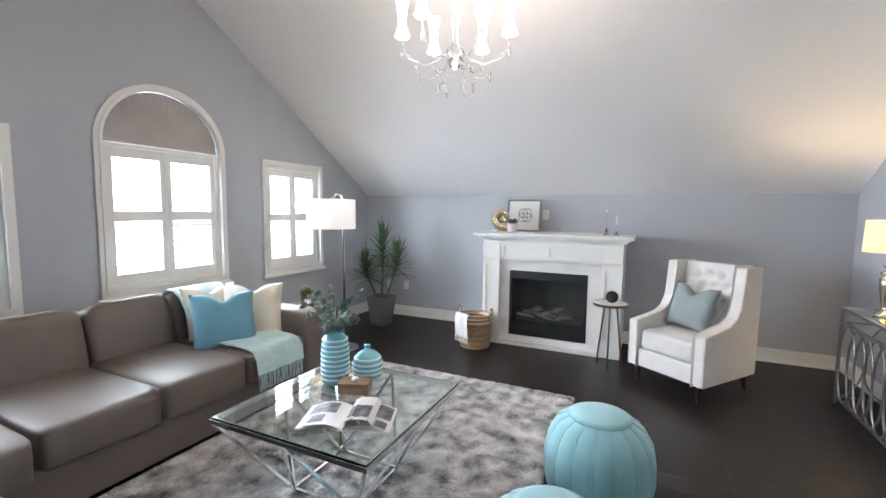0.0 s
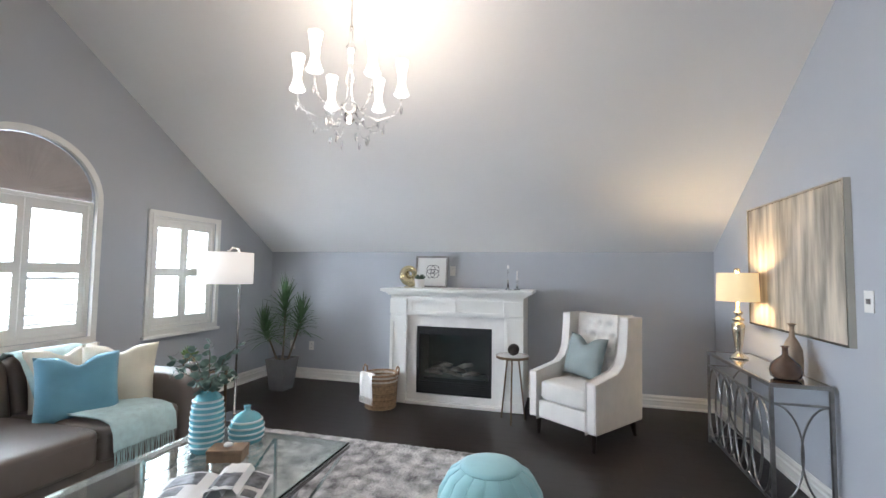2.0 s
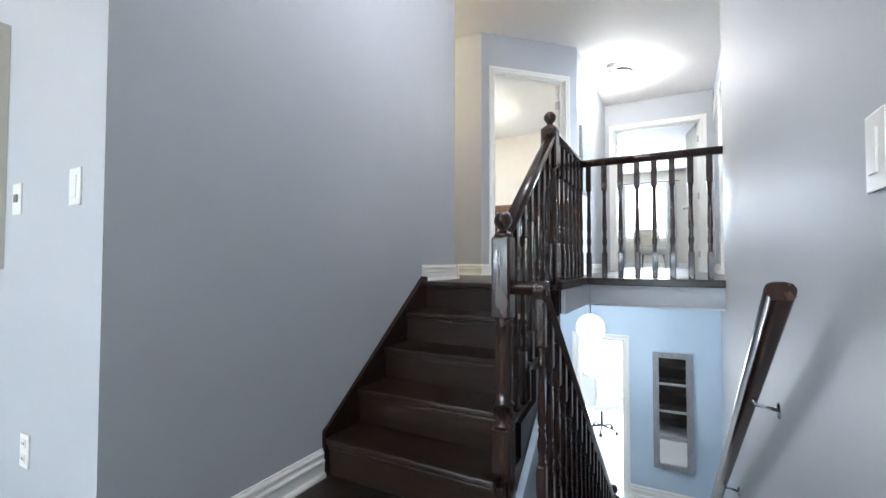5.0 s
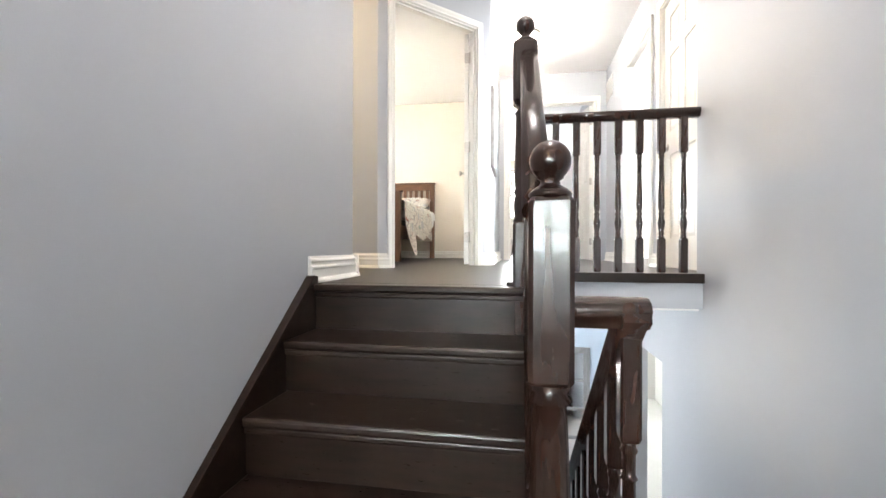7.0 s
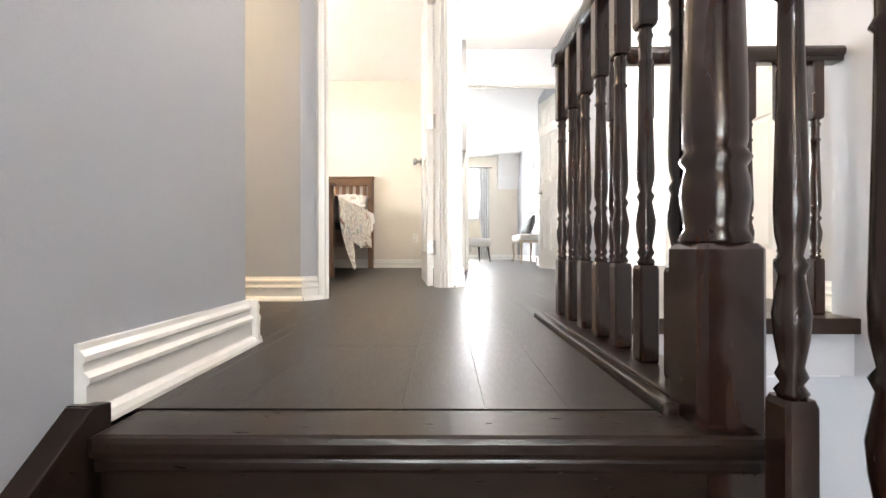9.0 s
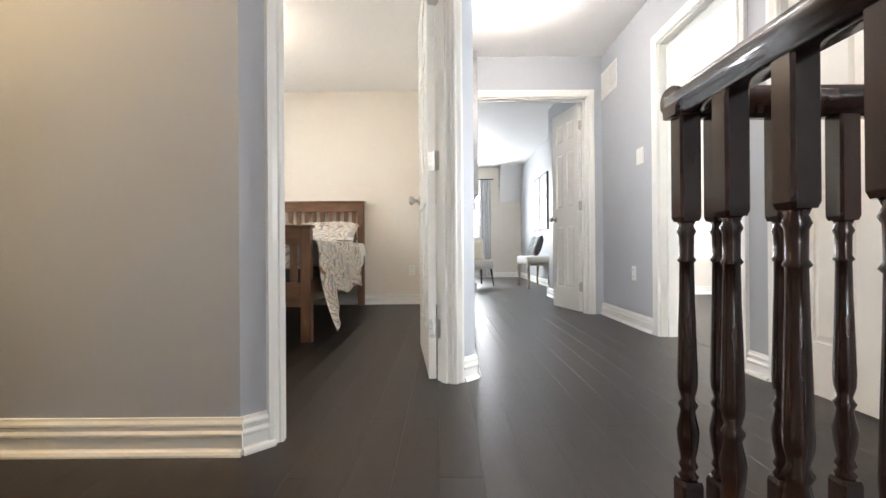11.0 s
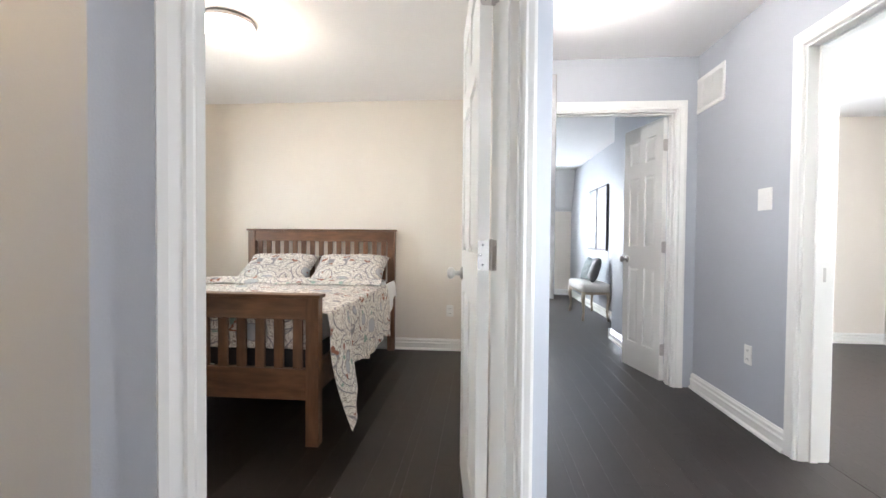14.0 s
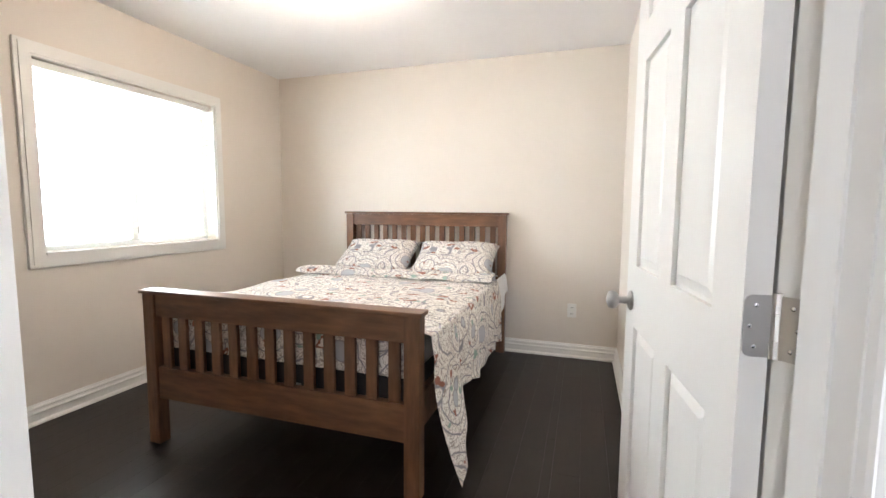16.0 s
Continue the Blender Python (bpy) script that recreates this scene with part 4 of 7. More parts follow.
box(bm, 0.05, FY + 0.056, 0.08, 0.88, FY + 0.5, 0.10)
box(bm, 0.05, FY + 0.056, 0.82, 0.88, FY + 0.5, 0.84)
part("firebox", bm, BLACK, fp)
bm = bmesh.new()
wall_y(bm, FY + 0.04, FY + 0.052, rect(0.057, 0.107, 0.866, 0.81), [rect(0.085, 0.235, 0.838, 0.725)])
for k in range(5):
    box(bm, 0.075, FY + 0.032, 0.735 + 0.013 * k, 0.848, FY + 0.042, 0.742 + 0.013 * k)
    box(bm, 0.075, FY + 0.032, 0.125 + 0.02 * k, 0.848, FY + 0.042, 0.135 + 0.02 * k)
part("insert_frame", bm, BLACK, fp)
bm = bmesh.new()
box(bm, 0.083, FY + 0.055, 0.233, 0.84, FY + 0.059, 0.727)
gp = part("glass_front", bm, GLASS, fp)
gp.visible_shadow = False
LOG = mat("ceramic_log", (0.12, 0.10, 0.085), 0.9, vary=0.4, scale=18, bump=0.9, bump_scale=40)
rng = random.Random(3)
for i in range(7):
    xa = 0.2 + 0.07 * i
    a = rng.uniform(-0.5, 0.5)
    ln = rng.uniform(0.06, 0.13)
    z = 0.29 + 0.04 * (i % 3)
    bm = bmesh.new()
    tube(bm, [(xa - ln * math.cos(a), FY + 0.2 + 0.03 * (i % 2), z - 0.4 * ln * math.sin(a)), (xa, FY + 0.19, z + 0.02), (xa + ln * math.cos(a), FY + 0.22, z + 0.6 * ln * math.sin(a))], [0.018, 0.026, 0.016], 9)
    part("log", bm, LOG, fp, "charred ceramic gas log", smooth=True)
bm = bmesh.new()
box(bm, 0.12, FY + 0.10, 0.235, 0.8, FY + 0.35, 0.265)
part("log_bed", bm, BLACK, fp)

# things on the mantel
PAPER = mat("white_print_paper", (0.78, 0.77, 0.74), 0.7, vary=0.02)
INK = mat("charcoal_ink", (0.05, 0.05, 0.055), 0.6)
MZ = 1.2125
fr = thing("picture_frame", "dark framed white print with a knot drawing leaning on the wall", "picture", Matrix.Translation((0.085, 5.83, MZ)) @ Matrix.Rotation(radians(-9), 4, "X"))
bm = bmesh.new()
wall_y(bm, -0.012, 0.012, rect(-0.215, 0.0, 0.185, 0.375), [rect(-0.195, 0.02, 0.165, 0.355)])
part("frame", bm, SILVER, fr, "dark pewter frame", bevel=0.002)
part("print", fresh(box, -0.198, 0.002, 0.018, 0.168, 0.006, 0.357), PAPER, fr)
for k in range(4):
    a = radians(90 * k + 45)
    bm = bmesh.new()
    tube(bm, [(0.035 * math.cos(a) + 0.052 * math.cos(b), 0.0, 0.19 + 0.035 * math.sin(a) + 0.052 * math.sin(b)) for b in [2 * math.pi * i / 20 for i in range(20)]], 0.003, 6, True)
    part("drawn_loop", bm, INK, fr)
sh = thing("nautilus_sculpture", "gold metal nautilus shell sculpture on a small stand", "sculpture", (-0.125, 5.64, MZ))
part("base", fresh(box, -0.055, -0.03, 0, 0.055, 0.03, 0.012), GOLD, sh, bevel=0.002)
part("stem", fresh(lathe, [(0.006, 0.012), (0.006, 0.06)], 10), GOLD, sh)
bm = bmesh.new()
pts, rad = [], []
for i in range(46):
    a = i * 0.21
    r = 0.014 + 0.0088 * a
    pts.append((r * math.cos(a + 2.2) , 0.010 * math.sin(a * 0.5), 0.155 + r * math.sin(a + 2.2)))
    rad.append(0.010 + 0.0047 * a)
tube(bm, pts, rad, 12)
part("shell", bm, GOLD, sh, smooth=True)
su = thing("succulent_pot", "small white pot with a dark green succulent", "plant", Matrix.Translation((0.02, 5.57, MZ)) @ Matrix.Scale(1.4, 4))
part("pot", fresh(lathe, [(0.030, 0), (0.038, 0.01), (0.042, 0.07), (0.036, 0.07), (0.034, 0.06)], 18), LINEN, su, smooth=False)
SUCC = mat("succulent_leaf", (0.05, 0.085, 0.05), 0.55, vary=0.25, scale=30)
bm = bmesh.new()
for i in range(22):
    a, t = i * 2.4, 0.25 + 0.045 * i
    d = Vector((math.cos(a) * math.cos(t * 0.9), math.sin(a) * math.cos(t * 0.9), 0.35 + 0.7 * math.sin(t * 0.9)))
    tube(bm, [Vector((0, 0, 0.06)), Vector((0, 0, 0.062)) + d * 0.028, Vector((0, 0, 0.064)) + d * 0.05], [0.003, 0.008, 0.001], 6)
part("leaves", bm, SUCC, su)
cd = thing("candlestick", "clear glass candlestick with slender white taper", "candle holder", (1.10, 5.62, MZ), "glass candlesticks")
part("stick", fresh(lathe, [(0.032, 0), (0.032, 0.006), (0.010, 0.014), (0.008, 0.10), (0.014, 0.108), (0.014, 0.125)], 16), CRYSTAL, cd, smooth=True)
part("taper", fresh(lathe, [(0.009, 0.11), (0.009, 0.20), (0.002, 0.206)], 12), PAPER, cd)
cd2 = thing("candlestick", "tall clear glass candlestick with a white tip", "candle holder", (1.0, 5.66, MZ), "glass candlesticks")
part("stick", fresh(lathe, [(0.034, 0), (0.034, 0.006), (0.010, 0.014), (0.007, 0.22), (0.014, 0.228), (0.014, 0.245)], 16), CRYSTAL, cd2, smooth=True)
part("taper", fresh(lathe, [(0.010, 0.232), (0.010, 0.262), (0.003, 0.266)], 12), PAPER, cd2)


def wall_plate(kind, label, m, w=0.07, h=0.115, rocker=True):
    p = thing(kind, label, kind.replace("_", " "), m)
    part("plate", fresh(box, -w / 2, -0.006, -h / 2, w / 2, 0, h / 2), WHITE, p, bevel=0.003)
    if kind == "light_switch":
        part("rocker", fresh(box, -w * 0.22, -0.010, -h * 0.29, w * 0.22, -0.006, h * 0.29), WHITE, p, bevel=0.0015)
    elif kind == "wall_outlet":
        for s in (-1, 1):
            o = part("socket", fresh(box, -0.016, -0.009, s * 0.026 - 0.014, 0.016, -0.006, s * 0.026 + 0.014), WHITE, p, bevel=0.003)
            bm = bmesh.new()
            box(bm, -0.008, -0.0096, s * 0.026 - 0.005, -0.005, -0.0088, s * 0.026 + 0.006)
            box(bm, 0.005, -0.0096, s * 0.026 - 0.005, 0.008, -0.0088, s * 0.026 + 0.006)
            part("slots", bm, INK, o)
    return p


NORTHM = lambda x, z: Matrix.Translation((x, YN, z))
EASTM = lambda y, z: Matrix.Translation((XE, y, z)) @ Matrix.Rotation(radians(-90), 4, "Z")
RIGHTM = lambda x, z: Matrix.Translation((x, YR, z)) @ Matrix.Rotation(radians(180), 4, "Z")
wall_plate("wall_outlet", "white wall outlet on the blue-grey wall", NORTHM(-1.58, 0.42))
wall_plate("wall_outlet", "white wall outlet behind the potted plant", NORTHM(-1.86, 0.42))
wall_plate("wall_outlet", "white wall plate above the mantel", NORTHM(0.30, 1.41))
wall_plate("light_switch", "white rocker light switch by the opening", EASTM(3.195, 1.27), 0.075, 0.12)
th = wall_plate("thermostat", "small white wall thermostat beside the painting", EASTM(3.645, 1.26), 0.075, 0.115)
part("dial", fresh(box, -0.014, -0.011, -0.012, 0.014, -0.006, 0.016), SILVER, th)
wall_plate("wall_outlet", "white wall outlet low on the east wall", EASTM(3.515, 0.375))
wall_plate("light_switch", "white rocker light switch on the stairwell wall", Matrix.Translation((3.32, YRS, 1.20)) @ Matrix.Rotation(radians(180), 4, "Z"), 0.075, 0.12)
wall_plate("light_switch", "white double light switch in the hall", RIGHTM(8.43, 2.236), 0.12, 0.125)
wall_plate("wall_outlet", "white wall outlet in the hall", RIGHTM(8.55, 1.325))
wall_plate("wall_outlet", "white wall outlet beside the bed", Matrix.Translation((XB, 2.97, 1.29)) @ Matrix.Rotation(radians(-90), 4, "Z"))

# ---- sofa ----
sofa = thing("sectional_sofa", "taupe leather sectional sofa with loose seat and back cushions", "sofa", (0, 0, 0))
SX0, SX1 = -2.12, -0.98
bm = bmesh.new()
box(bm, SX0, 0.95, 0.05, SX1, 3.36, 0.30)
box(bm, SX0, 0.95, 0.30, SX0 + 0.22, 3.36, 0.61)
part("base", bm, LEATHER, sofa, bevel=0.02, segments=3)
for a, b in ((1.72, 2.27), (2.27, 2.82), (2.82, 3.35)):
    bm = bmesh.new()
    soft_box(bm, 0.80, b - a - 0.006, 0.21, 0.16, 36, 18, Matrix.Translation((SX1 - 0.36, (a + b) / 2, 0.375)))
    cu = part("seat_cushion", bm, LEATHER, sofa, smooth=True)
    bm = bmesh.new()
    yy = (a + 0.02, b - 0.02)
    seam(bm, [(SX1 + 0.035, yy[0], 0.435), (SX1 + 0.037, yy[1], 0.435)], 0.004, False)
    part("piping", bm, LEATHER, cu)
    bm = bmesh.new()
    soft_box(bm, 0.27, b - a - 0.004, 0.46, 0.30, 36, 18, Matrix.Translation((SX0 + 0.27, (a + b) / 2 + 0.03, 0.585)) @ Matrix.Rotation(radians(-14), 4, "Y"))
    part("back_cushion", bm, LEATHER, sofa, smooth=True)
bm = bmesh.new()
soft_box(bm, 1.22, 0.72, 0.21, 0.16, 36, 18, Matrix.Translation((SX1 - 0.50, 1.345, 0.375)))
part("seat_cushion", bm, LEATHER, sofa, smooth=True)
bm = bmesh.new()
soft_box(bm, 0.27, 0.74, 0.44, 0.30, 36, 18, Matrix.Translation((SX0 + 0.27, 1.36, 0.56)) @ Matrix.Rotation(radians(-14), 4, "Y"))
part("back_cushion", bm, LEATHER, sofa, smooth=True)
bm = bmesh.new()
soft_box(bm, 1.16, 0.25, 0.60, 0.22, 36, 18, Matrix.Translation((SX0 + 0.58, 3.475, 0.35)))
part("arm", bm, LEATHER, sofa, smooth=True)
for x in (SX0 + 0.06, SX1 - 0.10):
    for y in (1.0, 2.2, 3.40):
        part("foot", fresh(lathe, [(0.02, 0), (0.026, 0.055)], 10, (x, y, 0)), DARKLEG, sofa)
pl = thing("throw_pillow", "bright aqua square throw pillow on the sofa", "pillow", Matrix.Translation((-1.36, 2.97, 0.63)) @ Matrix.Rotation(radians(62), 4, "Z") @ Matrix.Rotation(radians(-18), 4, "X"), "sofa pillows")
part("cover", fresh(pillow, 0.43, 0.15, 0.06), AQUA, pl, smooth=True)
pl = thing("throw_pillow", "cream square throw pillow by the sofa arm", "pillow", Matrix.Translation((-1.37, 3.23, 0.65)) @ Matrix.Rotation(radians(40), 4, "Z") @ Matrix.Rotation(radians(-16), 4, "X"), "sofa pillows")
part("cover", fresh(pillow, 0.44, 0.14, 0.05), CREAMCLOTH, pl, smooth=True)
pl = thing("throw_pillow", "pale patterned throw pillow against the sofa back", "pillow", Matrix.Translation((-1.62, 3.07, 0.655)) @ Matrix.Rotation(radians(80), 4, "Z") @ Matrix.Rotation(radians(-18), 4, "X"), "sofa pillows")
part("cover", fresh(pillow, 0.42, 0.13, 0.05), CREAMCLOTH, pl, smooth=True)
tw = thing("throw_blanket", "pale aqua woven throw with a fringe over the sofa", "blanket", (0, 0, 0))
TWM = Matrix(((0, 1, 0, 0), (1, 0, 0, 0), (0, 0, 1, 0), (0, 0, 0, 1)))
bm = bmesh.new()
drape(bm, (2.86, 3.28), [(-1.98, 0.58), (-1.93, 0.76), (-1.87, 0.825), (-1.78, 0.828), (-1.70, 0.79), (-1.62, 0.68), (-1.55, 0.56), (-1.48, 0.505), (-1.3, 0.500), (-1.15, 0.500), (-1.03, 0.497), (-0.955, 0.482), (-0.922, 0.43), (-0.912, 0.33)], 0.006, 0.008, TWM)
part("cloth", bm, THROW, tw, smooth=True)
bm = bmesh.new()
for i in range(40):
    y = 2.87 + 0.01 * i
    tube(bm, [(-0.912, y, 0.335), (-0.908 + 0.006 * math.sin(i * 1.7), y + 0.004 * math.sin(i), 0.28), (-0.910, y + 0.005 * math.cos(i * 2.1), 0.225)], 0.0025, 4)
part("fringe", bm, THROW, tw)

# ---- rug ----
RUGM = mat("grey_shag_pile", (0.39, 0.37, 0.355), 0.95, vary=0.8, scale=9, bump=1.0, bump_scale=150, sheen=0.3)
bm = bmesh.new()
nx, ny = 190, 250
rx0, rx1, ry0, ry1 = -1.02, 0.94, 1.62, 4.23
rng = random.Random(5)
rows = []
for i in range(nx + 1):
    row = []
    for j in range(ny + 1):
        x, y = rx0 + (rx1 - rx0) * i / nx, ry0 + (ry1 - ry0) * j / ny
        edge = min(i, nx - i, j, ny - j)
        h = 0.026 + 0.008 * noise.noise((x * 9, y * 9, 0)) + rng.uniform(-0.006, 0.006)
        if edge == 0:
            h = 0.002
            x += rng.uniform(-0.012, 0.012)
            y += rng.uniform(-0.012, 0.012)
        elif edge < 3:
            h *= 0.75
        row.append(bm.verts.new((x + rng.uniform(-0.003, 0.003), y + rng.uniform(-0.003, 0.003), h)))
    rows.append(row)
for i in range(nx):
    for j in range(ny):
        bm.faces.new((rows[i][j], rows[i + 1][j], rows[i + 1][j + 1], rows[i][j + 1]))
rug_me = mesh_of("rug", bm, RUGM)
rug = tagged(new("rug", rug_me), "mottled grey shag rug on the dark wood floor", "rug")

# ---- coffee table ----
CT = (-0.43, 2.15, 0.46, 3.06)
ct = thing("coffee_table", "square glass-topped coffee table with angular chrome legs", "table", ((CT[0] + CT[2]) / 2, (CT[1] + CT[3]) / 2, 0))
hw, hd = (CT[2] - CT[0]) / 2, (CT[3] - CT[1]) / 2
part("glass_top", fresh(box, -hw + 0.004, -hd + 0.004, 0.462, hw - 0.004, hd - 0.004, 0.472), GLASS, ct, bevel=0.002)
bm = bmesh.new()
wall_z(bm, 0.440, 0.461, rect(-hw, -hd, hw, hd), [rect(-hw + 0.02, -hd + 0.02, hw - 0.02, hd - 0.02)])
part("top_frame", bm, CHROME, ct, bevel=0.002)
for k, (sx, sy) in enumerate(((-1, -1), (1, -1), (1, 1), (-1, 1))):
    f = Vector((sx * hw * 0.42, sy * hd * 0.42, 0.036))
    for c in (Vector((sx * (hw - 0.01), sy * (hd - 0.01), 0.445)), Vector((sx * (hw - 0.01), 0.0, 0.445)), Vector((0.0, sy * (hd - 0.01), 0.445))):
        d = (c - f)
        bm = bmesh.new()
        tube(bm, [f, c], 0.0095, 4)
        part("leg", bm, CHROME, ct)
    bm = bmesh.new()
    g = Vector(((-sx if k % 2 == 0 else sx) * hw * 0.42, (sy if k % 2 == 0 else -sy) * hd * 0.42, 0.036))
    tube(bm, [f, g], 0.0095, 4)
    part("stretcher", bm, CHROME, ct)
# striped vases, branches, box, magazine
CERA = mat("aqua_glazed_ceramic", (0.16, 0.46, 0.52), 0.18, vary=0.12, scale=10, coat=0.4)
STRIPE = mat("pale_ceramic_band", (0.62, 0.74, 0.74), 0.3, vary=0.05)
TZ = 0.4725


def ringed(vase, prof, zs):
    bm = bmesh.new()
    lathe(bm, prof, 28)
    body = part("body", bm, CERA, vase, smooth=True)
    for z in zs:
        for (r0, z0), (r1, z1) in zip(prof, prof[1:]):
            if z0 <= z <= z1:
                r = r0 + (r1 - r0) * (z - z0) / max(1e-6, z1 - z0)
        bm = bmesh.new()
        lathe(bm, [(r - 0.002, z - 0.006), (r + 0.0025, z - 0.004), (r + 0.003, z), (r + 0.0025, z + 0.004), (r - 0.002, z + 0.006)], 28)
        part("band", bm, STRIPE, vase, smooth=True)


va = thing("vase", "tall aqua ceramic vase with pale ribbed bands", "vase", (-0.175, 2.75, TZ), "striped vases")
ringed(va, [(0.060, 0), (0.072, 0.012), (0.078, 0.06), (0.077, 0.18), (0.070, 0.25), (0.048, 0.282), (0.036, 0.29), (0.038, 0.30), (0.030, 0.30), (0.028, 0.27)], [0.035 + 0.027 * i for i in range(9)])
vb = thing("vase", "squat aqua ceramic vase with pale ribbed bands", "vase", (-0.06, 2.90, TZ), "striped vases")
ringed(vb, [(0.060, 0), (0.080, 0.012), (0.088, 0.05), (0.084, 0.10), (0.062, 0.14), (0.034, 0.158), (0.016, 0.163), (0.016, 0.185), (0.020, 0.19), (0.013, 0.19)], [0.035 + 0.027 * i for i in range(4)])
EUCA = mat("eucalyptus_leaf", (0.12, 0.19, 0.16), 0.6, vary=0.25, scale=25, object_vary=0.15)
STEM = mat("brown_stem", (0.12, 0.09, 0.06), 0.7, vary=0.2)
eu = thing("eucalyptus_branches", "soft green eucalyptus branches standing in the tall vase", "plant", (-0.175, 2.75, TZ + 0.27))
rng = random.Random(8)
for b in range(8):
    a = b * 0.785 + rng.uniform(-0.3, 0.3)
    out, up = rng.uniform(0.08, 0.19), rng.uniform(0.10, 0.27)
    pts = [Vector((0.012 * math.cos(a), 0.012 * math.sin(a), -0.1)), Vector((0.02 * math.cos(a), 0.02 * math.sin(a), 0.03)), Vector((out * 0.5 * math.cos(a), out * 0.5 * math.sin(a), up * 0.7)), Vector((out * math.cos(a), out * math.sin(a), up))]
    bm = bmesh.new()
    tube(bm, pts, [0.003, 0.003, 0.002, 0.001], 5)
    st = part("stem", bm, STEM, eu)
    bm = bmesh.new()
    for i in range(16):
        f = 0.35 + 0.65 * i / 15
        k = min(2, int(f * 3))
        p = pts[k].lerp(pts[k + 1], f * 3 - k)
        r = rng.uniform(0.014, 0.024)
        n = Vector((rng.uniform(-1, 1), rng.uniform(-1, 1), rng.uniform(0.2, 1))).normalized()
        u = n.orthogonal().normalized()
        w = n.cross(u)
        c = p + u * r * 1.1
        ring = [bm.verts.new(c + u * r * math.cos(q) + w * r * 0.85 * math.sin(q) + n * 0.004 * math.cos(2 * q)) for q in [2 * math.pi * s / 8 for s in range(8)]]
        mid = bm.verts.new(c + n * -0.003)
        for s in range(8):
            bm.faces.new((mid, ring[s], ring[(s + 1) % 8]))
    part("leaves", bm, EUCA, st)
BOXWOOD = mat("carved_box_wood", (0.27, 0.17, 0.10), 0.55, vary=0.25, scale=14, bump=0.3, bump_scale=60)
bx = thing("wooden_box", "small carved wooden box with a pale knob", "box", Matrix.Translation((0.0, 2.70, TZ)) @ Matrix.Rotation(radians(20), 4, "Z"))
part("body", fresh(box, -0.08, -0.05, 0, 0.08, 0.05, 0.038), BOXWOOD, bx, bevel=0.003)
part("lid", fresh(box, -0.083, -0.053, 0.039, 0.083, 0.053, 0.058), BOXWOOD, bx, bevel=0.004)
part("knob", fresh(lathe, [(0.012, 0.058), (0.02, 0.062), (0.021, 0.07), (0.012, 0.076)], 14), PAPER, bx, smooth=True)
mg = thing("open_magazine", "open glossy magazine with curled pages on the glass", "magazine", Matrix.Translation((0.17, 2.42, TZ)) @ Matrix.Rotation(radians(22), 4, "Z"))
GLOSSP = mat("magazine_page", (0.74, 0.73, 0.71), 0.35, vary=0.03)
PHOTO = mat("grey_photo_print", (0.16, 0.16, 0.17), 0.4, vary=0.8, scale=22)


def page(bm, x0, prof, y0=-0.115, y1=0.115):
    a = [[bm.verts.new((x0 + u, y, v + dz)) for u, v in prof] for dz in (0, 0.0015) for y in (y0, y1)]
    for lo, hi in ((a[0], a[1]), (a[2], a[3])):
        for i in range(len(prof) - 1):
            bm.faces.new((lo[i], lo[i + 1], hi[i + 1], hi[i]))
    for i in range(len(prof) - 1):
        bm.faces.new((a[0][i], a[0][i + 1], a[2][i + 1], a[2][i]))
        bm.faces.new((a[1][i], a[1][i + 1], a[3][i + 1], a[3][i]))


for k, (sgn, n, lift) in enumerate(((-1, 3, 0.012), (1, 3, 0.010))):
    for q in range(n):
        bm = bmesh.new()
        page(bm, 0, [(sgn * 0.21 * i / 10, 0.003 + 0.0025 * q + (lift + 0.006 * q) * math.sin(math.pi * min(1, i / 10 * 1.1)) ** 0.8) for i in range(11)])
        part("page", bm, GLOSSP, mg)
for q in range(2):
    bm = bmesh.new()
    page(bm, 0, [(0.0, 0.012), (0.012, 0.04 + 0.01 * q), (0.035 + 0.04 * q, 0.062), (0.065 + 0.05 * q, 0.058), (0.078 + 0.055 * q, 0.036), (0.07 + 0.05 * q, 0.016)])
    part("curled_page", bm, GLOSSP, mg)
    bm = bmesh.new()
    page(bm, 0.002, [(0.013, 0.043 + 0.01 * q), (0.035 + 0.04 * q, 0.0645), (0.060 + 0.05 * q, 0.0615)], -0.09, 0.02)
    part("photo", bm, PHOTO, mg)
for x0, x1, y0, y1 in ((-0.19, -0.06, 0.0, 0.1), (-0.17, -0.10, -0.09, -0.02), (0.13, 0.20, -0.02, 0.10), (0.14, 0.19, -0.10, -0.05)):
    bm = bmesh.new()
    page(bm, 0, [(x0 + (x1 - x0) * i / 6, 0.0105 + 0.0238 * math.sin(math.pi * min(1, abs(x0 + (x1 - x0) * i / 6) / 0.21 * 1.1)) ** 0.8) for i in range(7)], y0, y1)
    part("photo", bm, PHOTO, mg)


